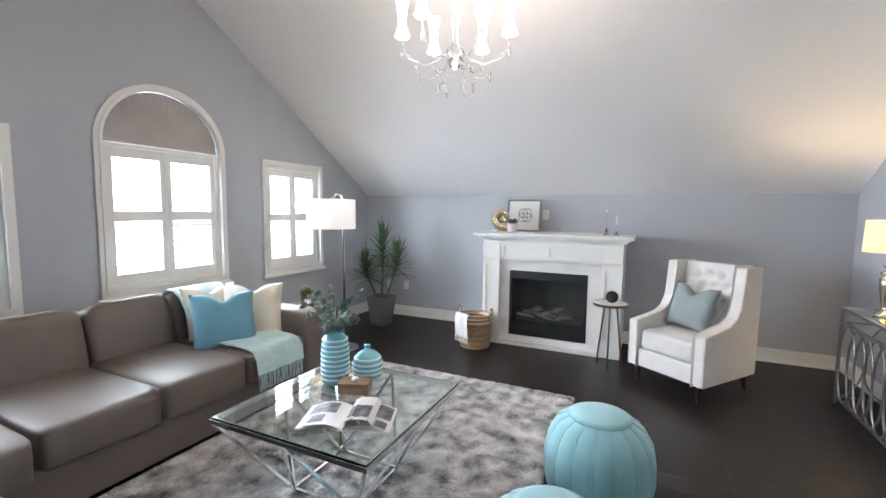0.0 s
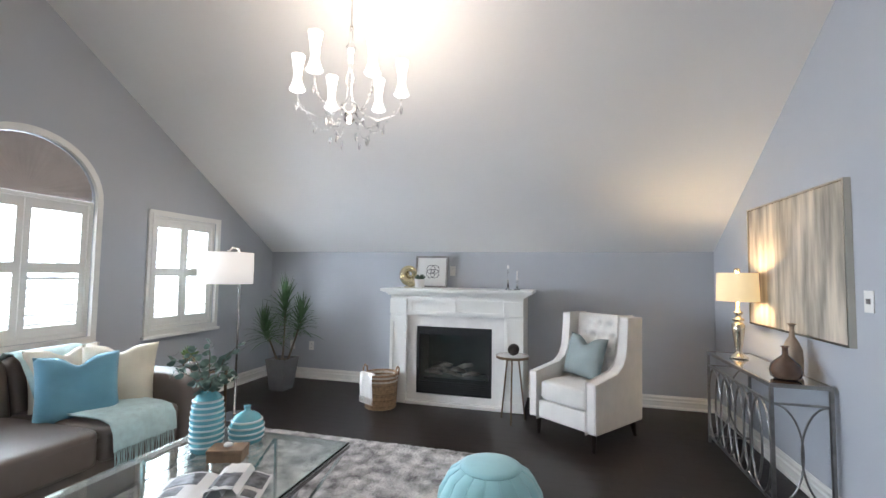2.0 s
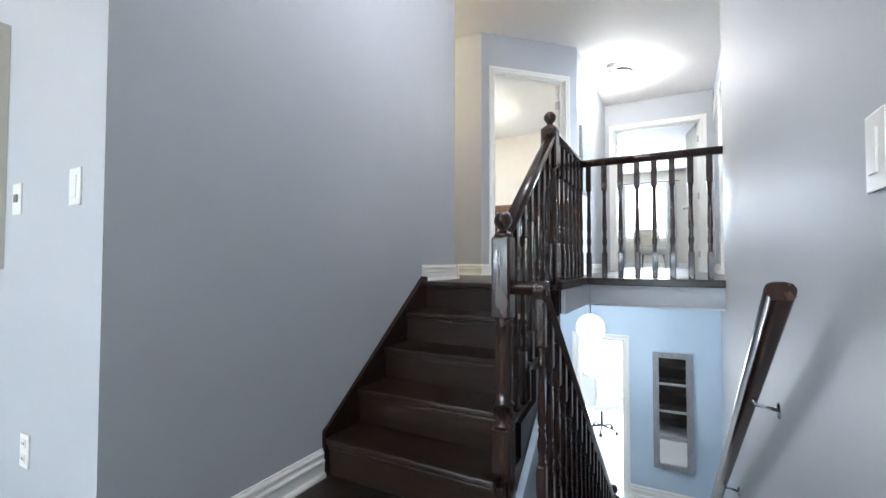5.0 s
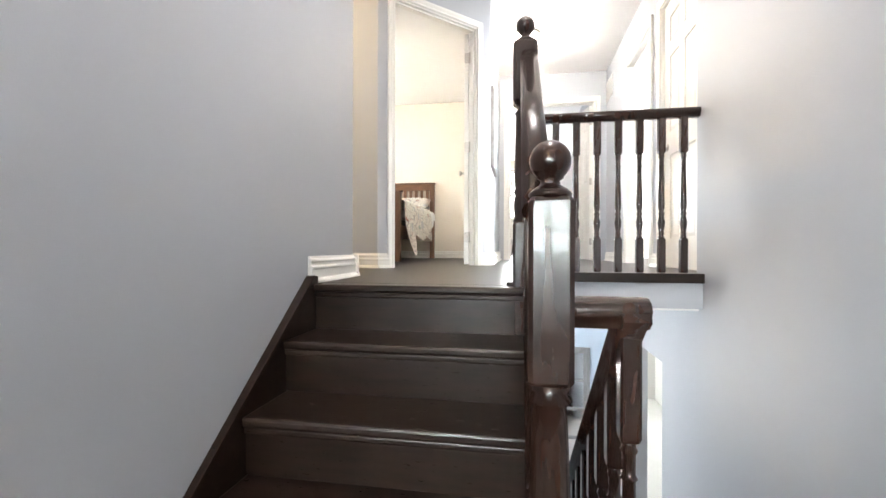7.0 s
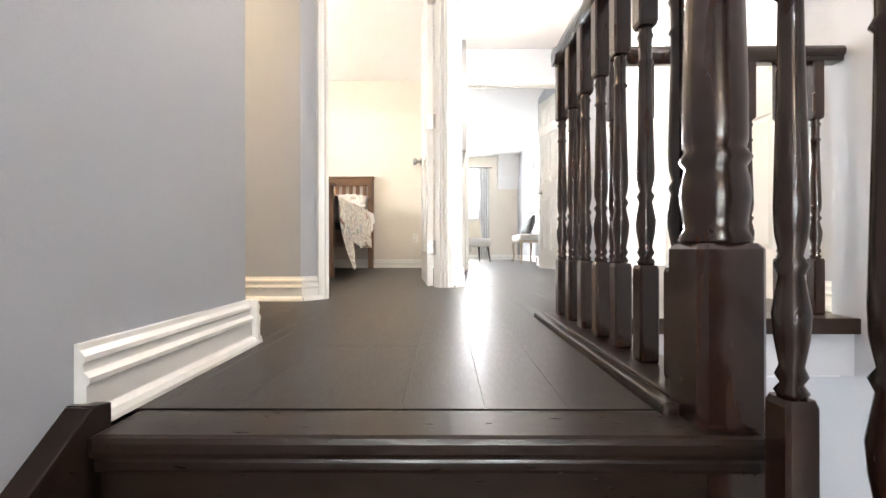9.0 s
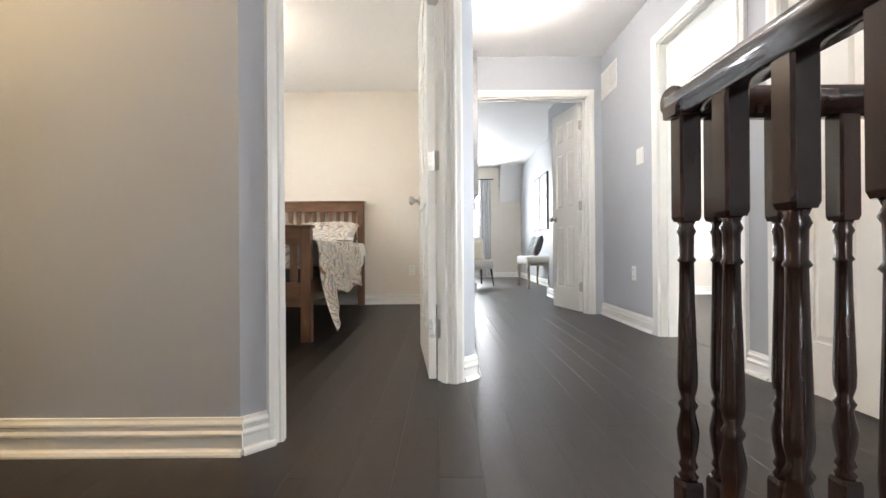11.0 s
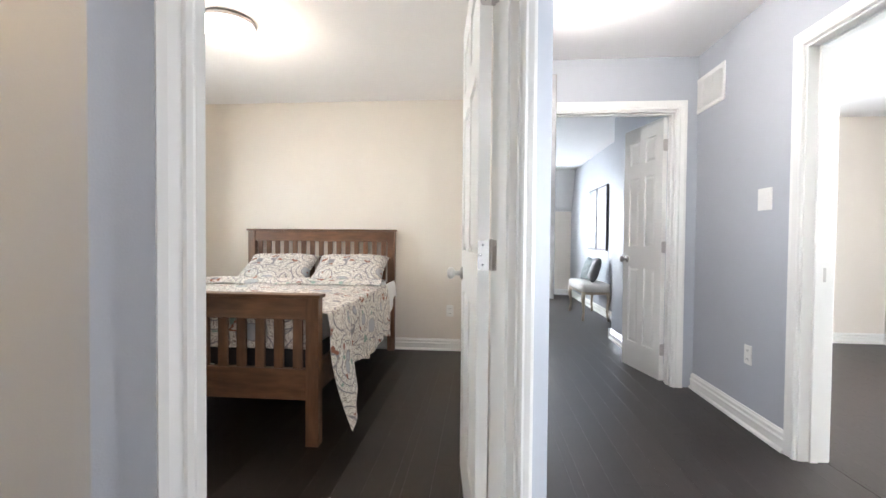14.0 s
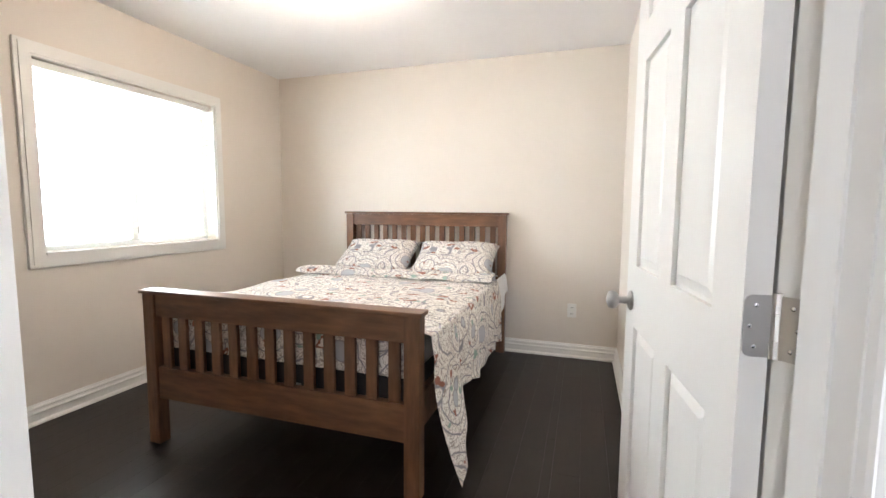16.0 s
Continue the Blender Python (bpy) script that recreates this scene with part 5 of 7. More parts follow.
# ---- poufs ----
def pouf(at, label):
    p = thing("pouf", label, "pouf", at, "aqua poufs")
    n = 16
    prof = [(0.14, 0.002), (0.20, 0.02), (0.245, 0.09), (0.262, 0.18), (0.262, 0.26), (0.245, 0.35), (0.205, 0.42), (0.15, 0.455), (0.135, 0.46)]
    bm = bmesh.new()
    lathe(bm, prof, n * 8, (0, 0, 0), lambda a, z: 1 - 0.045 * (1 - abs(math.sin(a * n / 2)) ** 0.5))
    body = part("body", bm, TEAL, p, smooth=True)
    for i in range(n):
        a = 2 * math.pi * i / n
        bm = bmesh.new()
        tube(bm, [(r * 0.965 * math.cos(a), r * 0.965 * math.sin(a), z) for r, z in prof], 0.0035, 5)
        part("piping", bm, TEAL, body)
    part("top_disc", fresh(lathe, [(0.146, 0.452), (0.148, 0.462), (0.12, 0.472), (0.05, 0.477), (0.004, 0.478)], 40), TEAL, p, smooth=True)
    return p


pf = pouf((1.22, 3.02, 0), "round aqua channelled pouf on the wood floor")
copy_thing(pf, Matrix.Translation((1.15, 2.22, 0)) @ Matrix.Rotation(0.3, 4, "Z"))
copy_thing(pf, Matrix.Translation((-0.60, 1.30, 0.0)) @ Matrix.Rotation(0.5, 4, "Z"))

# ---- armchair ----
ac = thing("armchair", "ivory linen wingback armchair with tufted back and dark legs", "armchair", Matrix.Translation((1.755, 4.94, 0)) @ Matrix.Rotation(radians(-37), 4, "Z"))
W, D = 0.66, 0.70
part("seat_base", fresh(box, -W / 2 + 0.09, -D / 2 + 0.01, 0.15, W / 2 - 0.09, D / 2 - 0.12, 0.30), LINEN, ac, bevel=0.02, segments=3)
bm = bmesh.new()
soft_box(bm, W - 0.19, 0.54, 0.17, 0.22, 40, 18, Matrix.Translation((0, -0.07, 0.385)))
sc = part("seat_cushion", bm, LINEN, ac, smooth=True)
bm = bmesh.new()
seam(bm, [(-0.225, -0.335, 0.345), (0.225, -0.335, 0.345)], 0.004, False)
part("piping", bm, LINEN, sc)
NAIL = mat("nailhead_brass", (0.45, 0.43, 0.40), 0.3, metal=1.0)
for s in (-1, 1):
    # arm that sweeps up into the wing
    prof = [(-D / 2, 0.15), (D / 2, 0.15), (D / 2 + 0.02, 1.02), (D / 2 - 0.215, 1.025), (D / 2 - 0.235, 0.82), (D / 2 - 0.255, 0.71), (D / 2 - 0.30, 0.635), (D / 2 - 0.38, 0.585), (-D / 2, 0.535)]
    bm = bmesh.new()
    slab(bm, prof, [], lambda u, v, k, s=s: (s * (W / 2 - (0.09 if k else 0.0)), u, v))
    bmesh.ops.dissolve_limit(bm, angle_limit=0.02, verts=bm.verts[:], edges=bm.edges[:])
    arm = part("arm", bm, LINEN, ac, bevel=0.012, segments=3)
    for k in range(20):
        for xx in (W / 2 - 0.012, W / 2 - 0.078):
            bm = fresh(lathe, [(0.0045, 0), (0.003, 0.003)], 6)
            bm.transform(Matrix.Translation((s * xx, -D / 2 - 0.001, 0.165 + 0.018 * k)) @ Matrix.Rotation(radians(90), 4, "X"))
            part("nailhead", bm, NAIL, arm)
# tufted back
bm = bmesh.new()
bw, b0, b1, n, k = W - 0.185, 0.44, 1.02, 36, 40
rows = []
buttons = [(-0.15 + 0.10 * i + (0.05 if r % 2 else 0), 0.62 + 0.105 * r) for r in range(4) for i in range(4 - r % 2)]
for j in range(k + 1):
    row = []
    for i in range(n + 1):
        x, z = -bw / 2 + bw * i / n, b0 + (b1 - b0) * j / k
        puff = 0.035 * (1 - (2 * i / n - 1) ** 6) * (1 - max(0, (j / k - 0.85) / 0.15) ** 2)
        for bx_, bz_ in buttons:
            puff -= 0.040 * math.exp(-((x - bx_) ** 2 + (z - bz_) ** 2) / 0.0009)
        row.append(bm.verts.new((x, D / 2 - 0.16 + 0.12 * (z - b0) - puff, z)))
    rows.append(row)
for j in range(k):
    for i in range(n):
        bm.faces.new((rows[j][i], rows[j][i + 1], rows[j + 1][i + 1], rows[j + 1][i]))
bk = part("backrest", bm, LINEN, ac, smooth=True)
for bx_, bz_ in buttons:
    part("button", fresh(soft_box, 0.022, 0.012, 0.022, 1.0, 10, 6, Matrix.Translation((bx_, D / 2 - 0.16 + 0.12 * (bz_ - b0) + 0.0, bz_))), LINEN, bk, smooth=True)
part("back_panel", fresh(box, -W / 2 + 0.09, D / 2 - 0.085, 0.15, W / 2 - 0.09, D / 2 + 0.018, 1.022), LINEN, ac, bevel=0.012)
for x in (-W / 2 + 0.06, W / 2 - 0.06):
    for y in (-D / 2 + 0.06, D / 2 - 0.06):
        bm = bmesh.new()
        tube(bm, [(x, y, 0.16), (x, y + (0.0 if y < 0 else 0.015), 0.08), (x, y + (0 if y < 0 else 0.045), 0.0)], [0.026, 0.022, 0.015], 8)
        part("leg", bm, DARKLEG, ac, "dark stained wooden leg")
pl = thing("throw_pillow", "pale sage throw pillow propped in the armchair", "pillow", ac.matrix_world @ Matrix.Translation((-0.03, 0.045, 0.66)) @ Matrix.Rotation(radians(-17), 4, "X") @ Matrix.Rotation(radians(4), 4, "Y"))
part("cover", fresh(pillow, 0.38, 0.14, 0.08), SAGE, pl, smooth=True)

# ---- round side table by the fireplace ----
stb = thing("side_table", "small round marble-topped side table with bronze tripod legs", "table", (1.11, 5.10, 0))
part("top", fresh(lathe, [(0.145, 0.592), (0.150, 0.596), (0.150, 0.606), (0.146, 0.61)], 36), MARBLE, stb)
bm = bmesh.new()
lathe(bm, [(0.151, 0.588), (0.157, 0.588), (0.157, 0.612), (0.151, 0.612), (0.151, 0.588)], 36, cap=False)
part("rim", bm, BRONZE, stb)
for i in range(3):
    a = radians(30 + 120 * i)
    bm = bmesh.new()
    tube(bm, [(0.06 * math.cos(a), 0.06 * math.sin(a), 0.59), (0.13 * math.cos(a), 0.13 * math.sin(a), 0.002)], 0.008, 8)
    part("leg", bm, BRONZE, stb)
bl = thing("woven_ball", "dark woven decorative ball on the side table", "ornament", (1.12, 5.09, 0.611))
DARKVINE = mat("dark_vine", (0.035, 0.022, 0.018), 0.6, vary=0.3, scale=30)
rng = random.Random(2)
bm = bmesh.new()
for i in range(16):
    ax = Vector((rng.uniform(-1, 1), rng.uniform(-1, 1), rng.uniform(-1, 1))).normalized()
    u = ax.orthogonal().normalized()
    w = ax.cross(u)
    r = rng.uniform(0.047, 0.052)
    tube(bm, [Vector((0, 0, 0.056)) + (u * math.cos(q) + w * math.sin(q)) * r + ax * 0.012 * math.sin(3 * q + i) for q in [2 * math.pi * k / 24 for k in range(24)]], 0.004, 5, True)
part("vines", bm, DARKVINE, bl, smooth=True)
part("core", fresh(soft_box, 0.09, 0.09, 0.09, 1.0, 14, 10, Matrix.Translation((0, 0, 0.056))), DARKVINE, bl, smooth=True)

# ---- basket with throw ----
bs = thing("wicker_basket", "round woven basket with bleached rim bands and handles", "basket", (-0.245, 5.14, 0))
for k in range(17):
    z = 0.011 + 0.0205 * k
    r = 0.150 + 0.02 * k / 16
    bm = bmesh.new()
    tube(bm, [(r * math.cos(q) * (1 + 0.012 * math.sin(18 * q + k * math.pi)), r * math.sin(q) * (1 + 0.012 * math.sin(18 * q + k * math.pi)), z) for q in [2 * math.pi * i / 54 for i in range(54)]], 0.0115, 6, True)
    part("weave", bm, WICKERW if k in (13, 15) else WICKER, bs, smooth=True)
part("floor", fresh(lathe, [(0.15, 0.004), (0.15, 0.012)], 24), WICKER, bs)
for s in (-1, 1):
    bm = bmesh.new()
    tube(bm, [(s * 0.172, -0.05, 0.32), (s * 0.18, -0.045, 0.39), (s * 0.182, 0, 0.42), (s * 0.18, 0.045, 0.39), (s * 0.172, 0.05, 0.32)], 0.009, 7)
    part("handle", bm, WICKER, bs, smooth=True)
tb = thing("throw_blanket", "ivory fringed throw hanging over the basket rim", "blanket", Matrix.Translation((-0.245, 5.14, 0)) @ Matrix.Rotation(radians(-28), 4, "Z"))
bm = bmesh.new()
drape(bm, (-0.11, 0.10), [(-0.05, 0.25), (-0.10, 0.33), (-0.15, 0.362), (-0.183, 0.355), (-0.192, 0.31), (-0.192, 0.25), (-0.19, 0.19), (-0.188, 0.13)], 0.006, 0.007)
part("cloth", bm, LINEN, tb, smooth=True)
bm = bmesh.new()
for i in range(24):
    x = -0.105 + 0.009 * i
    tube(bm, [(x, -0.189, 0.135), (x + 0.004 * math.sin(i * 2), -0.192, 0.10), (x, -0.189, 0.068)], 0.002, 4)
part("fringe", bm, LINEN, tb)

# ---- potted plant in the corner ----
GREYPOT = mat("grey_stone_pot", (0.13, 0.13, 0.135), 0.7, vary=0.1, scale=12, bump=0.3)
pp = thing("potted_dracaena", "spiky green dracaena in a tapered grey planter", "plant", (-1.62, 5.42, 0))
bm = bmesh.new()
lo, hi, inn = 0.095, 0.135, 0.12
rows = [[bm.verts.new((sx * h, sy * h, z)) for sx, sy in ((-1, -1), (1, -1), (1, 1), (-1, 1))] for h, z in ((lo, 0), (hi, 0.36), (inn, 0.36), (inn - 0.01, 0.32))]
for a, b in zip(rows, rows[1:]):
    for i in range(4):
        bm.faces.new((a[i], a[(i + 1) % 4], b[(i + 1) % 4], b[i]))
bm.faces.new(rows[0][::-1])
part("planter", bm, GREYPOT, pp)
part("soil", fresh(box, -0.112, -0.112, 0.31, 0.112, 0.112, 0.33), STEM, pp)
DRAC = mat("dracaena_leaf", (0.060, 0.118, 0.048), 0.5, vary=0.35, scale=14)
rng = random.Random(11)
for s, (sx, sy, hgt, lean) in enumerate(((0.0, 0.0, 0.74, (0.03, -0.02)), (0.05, 0.03, 0.56, (0.17, 0.02)), (-0.05, -0.02, 0.40, (-0.20, -0.02)))):
    base = Vector((sx, sy, 0.32))
    top = base + Vector((lean[0], lean[1], hgt))
    bm = bmesh.new()
    tube(bm, [base, base.lerp(top, 0.5) + Vector((0.01, 0, 0)), top], [0.014, 0.011, 0.009], 7)
    stm = part("stem", bm, STEM, pp)
    bm = bmesh.new()
    for i in range(76):
        f = i / 75
        st = base.lerp(top, 0.55 + 0.45 * f)
        a = i * 2.4 + rng.uniform(-0.2, 0.2)
        el = radians(12 + 70 * f + rng.uniform(-8, 8))
        ln = rng.uniform(0.26, 0.40) * (1.0 if s == 0 else 0.9)
        d = Vector((math.cos(a) * math.cos(el), math.sin(a) * math.cos(el), math.sin(el)))
        side = Vector((-math.sin(a), math.cos(a), 0))
        pr = None
        for q in range(6):
            g = q / 5
            c = st + d * ln * g + Vector((0, 0, -0.16 * ln * 3 * g * g * math.cos(el)))
            wv = 0.017 * (1 - g) ** 0.6 * (0.5 + min(1, g * 4) * 0.5)
            cur = (bm.verts.new(c - side * wv), bm.verts.new(c + Vector((0, 0, -0.003))), bm.verts.new(c + side * wv))
            if pr:
                bm.faces.new((pr[0], pr[1], cur[1], cur[0]))
                bm.faces.new((pr[1], pr[2], cur[2], cur[1]))
            pr = cur
    part("leaves", bm, DRAC, stm)

# ---- floor lamp and end table ----
SHADEW = mat("white_linen_shade", (0.80, 0.78, 0.74), 0.85, vary=0.03, bump=0.2, bump_scale=300, glow=((1.0, 0.93, 0.82), 0.55))
fl = thing("floor_lamp", "chrome floor lamp with a white drum shade", "lamp", (-1.42, 4.42, 0))
part("base", fresh(lathe, [(0.15, 0), (0.15, 0.012), (0.14, 0.02), (0.02, 0.026)], 32), CHROME, fl, smooth=False)
bm = bmesh.new()
tube(bm, [(0, 0, 0.02), (0, 0, 1.50), (-0.01, -0.012, 1.585), (-0.05, -0.055, 1.60), (-0.08, -0.09, 1.53)], 0.011, 10)
part("pole", bm, CHROME, fl, smooth=True)
shd = part("shade", fresh(lathe, [(0.235, 1.255), (0.238, 1.255), (0.238, 1.545), (0.235, 1.545), (0.235, 1.255)], 40, (-0.08, -0.09, 0), cap=False), SHADEW, fl, "white linen drum shade", smooth=True)
bm = bmesh.new()
bmesh.ops.create_uvsphere(bm, u_segments=14, v_segments=8, radius=0.035)
bm.transform(Matrix.Translation((-0.08, -0.09, 1.40)))
part("bulb", bm, mat("warm_bulb", (1, 1, 1), 0.5, glow=((1.0, 0.82, 0.6), 6)), fl, smooth=True)
et = thing("end_table", "low glass end table on thin dark metal legs", "table", (-1.45, 3.92, 0))
part("top", fresh(box, -0.19, -0.19, 0.54, 0.19, 0.19, 0.552), GLASS, et, bevel=0.002)
bm = bmesh.new()
wall_z(bm, 0.522, 0.539, rect(-0.2, -0.2, 0.2, 0.2), [rect(-0.18, -0.18, 0.18, 0.18)])
part("frame", bm, BRONZE, et)
for sx in (-1, 1):
    for sy in (-1, 1):
        part("leg", fresh(box, sx * 0.19 - 0.009, sy * 0.19 - 0.009, 0, sx * 0.19 + 0.009, sy * 0.19 + 0.009, 0.522), BRONZE, et)
gp2 = thing("small_plant_pot", "small gold pot with bright green foliage", "plant", (-1.50, 3.95, 0.5525))
part("pot", fresh(lathe, [(0.03, 0), (0.045, 0.006), (0.05, 0.10), (0.043, 0.10), (0.04, 0.09)], 20), GOLD, gp2, smooth=False)
GREEN = mat("bright_foliage", (0.10, 0.17, 0.05), 0.6, vary=0.3, scale=30)
bm = bmesh.new()
rng = random.Random(4)
for i in range(46):
    a, e = rng.uniform(0, 6.28), rng.uniform(0.3, 1.5)
    d = Vector((math.cos(a) * math.cos(e), math.sin(a) * math.cos(e), math.sin(e)))
    tube(bm, [Vector((0, 0, 0.09)), Vector((0, 0, 0.09)) + d * 0.05, Vector((0, 0, 0.09)) + d * rng.uniform(0.07, 0.10)], [0.003, 0.009, 0.001], 4)
part("foliage", bm, GREEN, gp2)
sb = thing("silver_ball", "polished silver decorative ball on the end table", "ornament", (-1.34, 3.80, 0.5525))
bm = bmesh.new()
bmesh.ops.create_uvsphere(bm, u_segments=20, v_segments=12, radius=0.045)
bm.transform(Matrix.Translation((0, 0, 0.045)))
part("ball", bm, CHROME, sb, smooth=True)

# ---- console table, lamp, vases, painting ----
KX0, KX1, KY0, KY1, KZ = 2.745, 3.065, 3.93, 5.08, 0.75
ks = thing("console_table", "mirrored console table with dark silver looped metalwork", "console table", (0, 0, 0))
part("top", fresh(box, KX0 + 0.012, KY0 + 0.012, KZ - 0.012, KX1 - 0.004, KY1 - 0.012, KZ), MIRRORTOP, ks)
bm = bmesh.new()
wall_z(bm, KZ - 0.02, KZ + 0.003, rect(KX0, KY0, KX1, KY1), [rect(KX0 + 0.014, KY0 + 0.014, KX1 - 0.006, KY1 - 0.014)])
part("top_rim", bm, SILVER, ks)
for x in (KX0, KX1 - 0.02):
    for y in (KY0, KY1 - 0.02):
        part("leg", fresh(box, x, y, 0, x + 0.02, y + 0.02, KZ - 0.021), SILVER, ks, bevel=0.002)
for z in (0.05, KZ - 0.12):
    bm = bmesh.new()
    box(bm, KX0 + 0.003, KY0 + 0.021, z, KX0 + 0.017, KY1 - 0.021, z + 0.014)
    part("front_bar", bm, SILVER, ks)
    for y in (KY0, KY1 - 0.02):
        part("side_bar", fresh(box, KX0 + 0.021, y + 0.003, z, KX1 - 0.021, y + 0.017, z + 0.012), SILVER, ks)
n = 8
pitch = (KY1 - KY0 - 0.04) / n
for i in range(n - 1):
    yc = KY0 + 0.02 + pitch * (i + 1)
    bm = bmesh.new()
    tube(bm, [(KX0 + 0.010 + (0.004 if i % 2 else -0.003), yc + pitch * math.cos(q), (0.064 + KZ - 0.12) / 2 + (KZ - 0.18) / 2 * math.sin(q)) for q in [2 * math.pi * k / 36 for k in range(36)]], 0.0075, 6, True)
    part("loop", bm, SILVER, ks)
for y in (KY0 + 0.01, KY1 - 0.01):
    for s, xc in ((1, KX0 + 0.02), (-1, KX1 - 0.02)):
        bm = bmesh.new()
        tube(bm, [(xc + s * 0.145 * math.cos(q), y, (0.062 + KZ - 0.12) / 2 + (KZ - 0.18) / 2 * math.sin(q)) for q in [math.pi * (k / 20 - 0.5) for k in range(21)]], 0.006, 6)
        part("side_arc", bm, SILVER, ks)
SHADEY = mat("warm_yellow_shade", (0.80, 0.66, 0.40), 0.85, vary=0.05, bump=0.2, bump_scale=300, glow=((1.0, 0.72, 0.36), 0.55))
LX, LY = 2.89, 4.80
tl = thing("table_lamp", "lit table lamp with silver baluster base and yellow drum shade", "lamp", (LX, LY, KZ + 0.003))
SILVL = mat("champagne_silver", (0.62, 0.57, 0.47), 0.2, metal=1.0, vary=0.06)
part("base", fresh(lathe, [(0.062, 0), (0.064, 0.01), (0.05, 0.022), (0.028, 0.04), (0.022, 0.06), (0.030, 0.11), (0.042, 0.20), (0.046, 0.255), (0.036, 0.27), (0.022, 0.28), (0.040, 0.29), (0.042, 0.30), (0.020, 0.312), (0.018, 0.33), (0.032, 0.345), (0.033, 0.355), (0.014, 0.368), (0.012, 0.44)], 28), SILVL, tl, smooth=True)
part("shade", fresh(lathe, [(0.142, 0.44), (0.145, 0.44), (0.138, 0.66), (0.135, 0.66), (0.142, 0.44)], 40, cap=False), SHADEY, tl, "glowing yellow fabric drum shade", smooth=False)
bm = bmesh.new()
bmesh.ops.create_uvsphere(bm, u_segments=14, v_segments=8, radius=0.022)
bm.transform(Matrix.Translation((0, 0, 0.68)))
tube(bm, [(0, 0, 0.43), (0, 0, 0.67)], 0.004)
part("finial", bm, SILVL, tl, smooth=True)
BROWNG = mat("smoked_brown_glass", (0.10, 0.055, 0.035), 0.15, vary=0.2, scale=10, coat=0.5)
TANC = mat("tan_ombre_ceramic", (0.36, 0.26, 0.18), 0.35, vary=0.25, scale=6)
v1 = thing("vase", "squat smoked brown bottle vase on the console", "vase", (2.90, 4.10, KZ + 0.003), "console vases")
part("body", fresh(lathe, [(0.06, 0), (0.078, 0.012), (0.086, 0.05), (0.075, 0.09), (0.04, 0.125), (0.018, 0.145), (0.016, 0.19), (0.026, 0.20), (0.02, 0.20), (0.012, 0.18)], 28), BROWNG, v1, smooth=True)
v2 = thing("vase", "tall tan bottle vase beside the painting", "vase", (2.985, 4.205, KZ + 0.003), "console vases")
part("body", fresh(lathe, [(0.046, 0), (0.054, 0.012), (0.058, 0.10), (0.054, 0.17), (0.034, 0.22), (0.016, 0.25), (0.013, 0.32), (0.030, 0.332), (0.022, 0.333), (0.010, 0.30)], 28), TANC, v2, smooth=True)
pt = thing("abstract_painting", "large abstract canvas of gold and grey vertical streaks", "painting", Matrix.Translation((XE, 4.395, 1.47)) @ Matrix.Rotation(radians(-90), 4, "Z"))
CANVAS = mat("streaked_canvas", (0.43, 0.38, 0.31), 0.55, vary=0.6, scale=2.2, bump=0.4, bump_scale=30, stretch=(5.0, 1.0, 0.7))
part("canvas", fresh(box, -0.625, -0.028, -0.455, 0.625, -0.002, 0.455), CANVAS, pt)
bm = bmesh.new()
wall_y(bm, -0.038, -0.001, rect(-0.638, -0.468, 0.638, 0.468), [rect(-0.627, -0.457, 0.627, 0.457)])
part("frame", bm, SILVL, pt, "thin champagne frame")

# ---- chandelier ----
CX, CY = 0.40, 3.07
ch = thing("chandelier", "lit crystal chandelier with six glass candle shades", "chandelier", (CX, CY, -0.04))
bm = bmesh.new()
lathe(bm, [(0.06, 3.30), (0.062, 3.33), (0.05, 3.40)], 20)
part("canopy", bm, CHROME, ch, smooth=True)
bm = bmesh.new()
tube(bm, [(0, 0, 3.32), (0, 0, 2.80)], 0.006, 8)
part("stem", bm, CHROME, ch)
part("body", fresh(lathe, [(0.010, 2.25), (0.03, 2.27), (0.012, 2.30), (0.045, 2.33), (0.05, 2.35), (0.02, 2.38), (0.016, 2.46), (0.03, 2.50), (0.014, 2.54), (0.012, 2.66), (0.028, 2.69), (0.010, 2.72), (0.010, 2.81)], 20), CRYSTAL, ch, smooth=True)
FROST = mat("lit_frosted_glass", (0.95, 0.93, 0.9), 0.4, vary=0.02, glow=((1.0, 0.90, 0.78), 2.6))
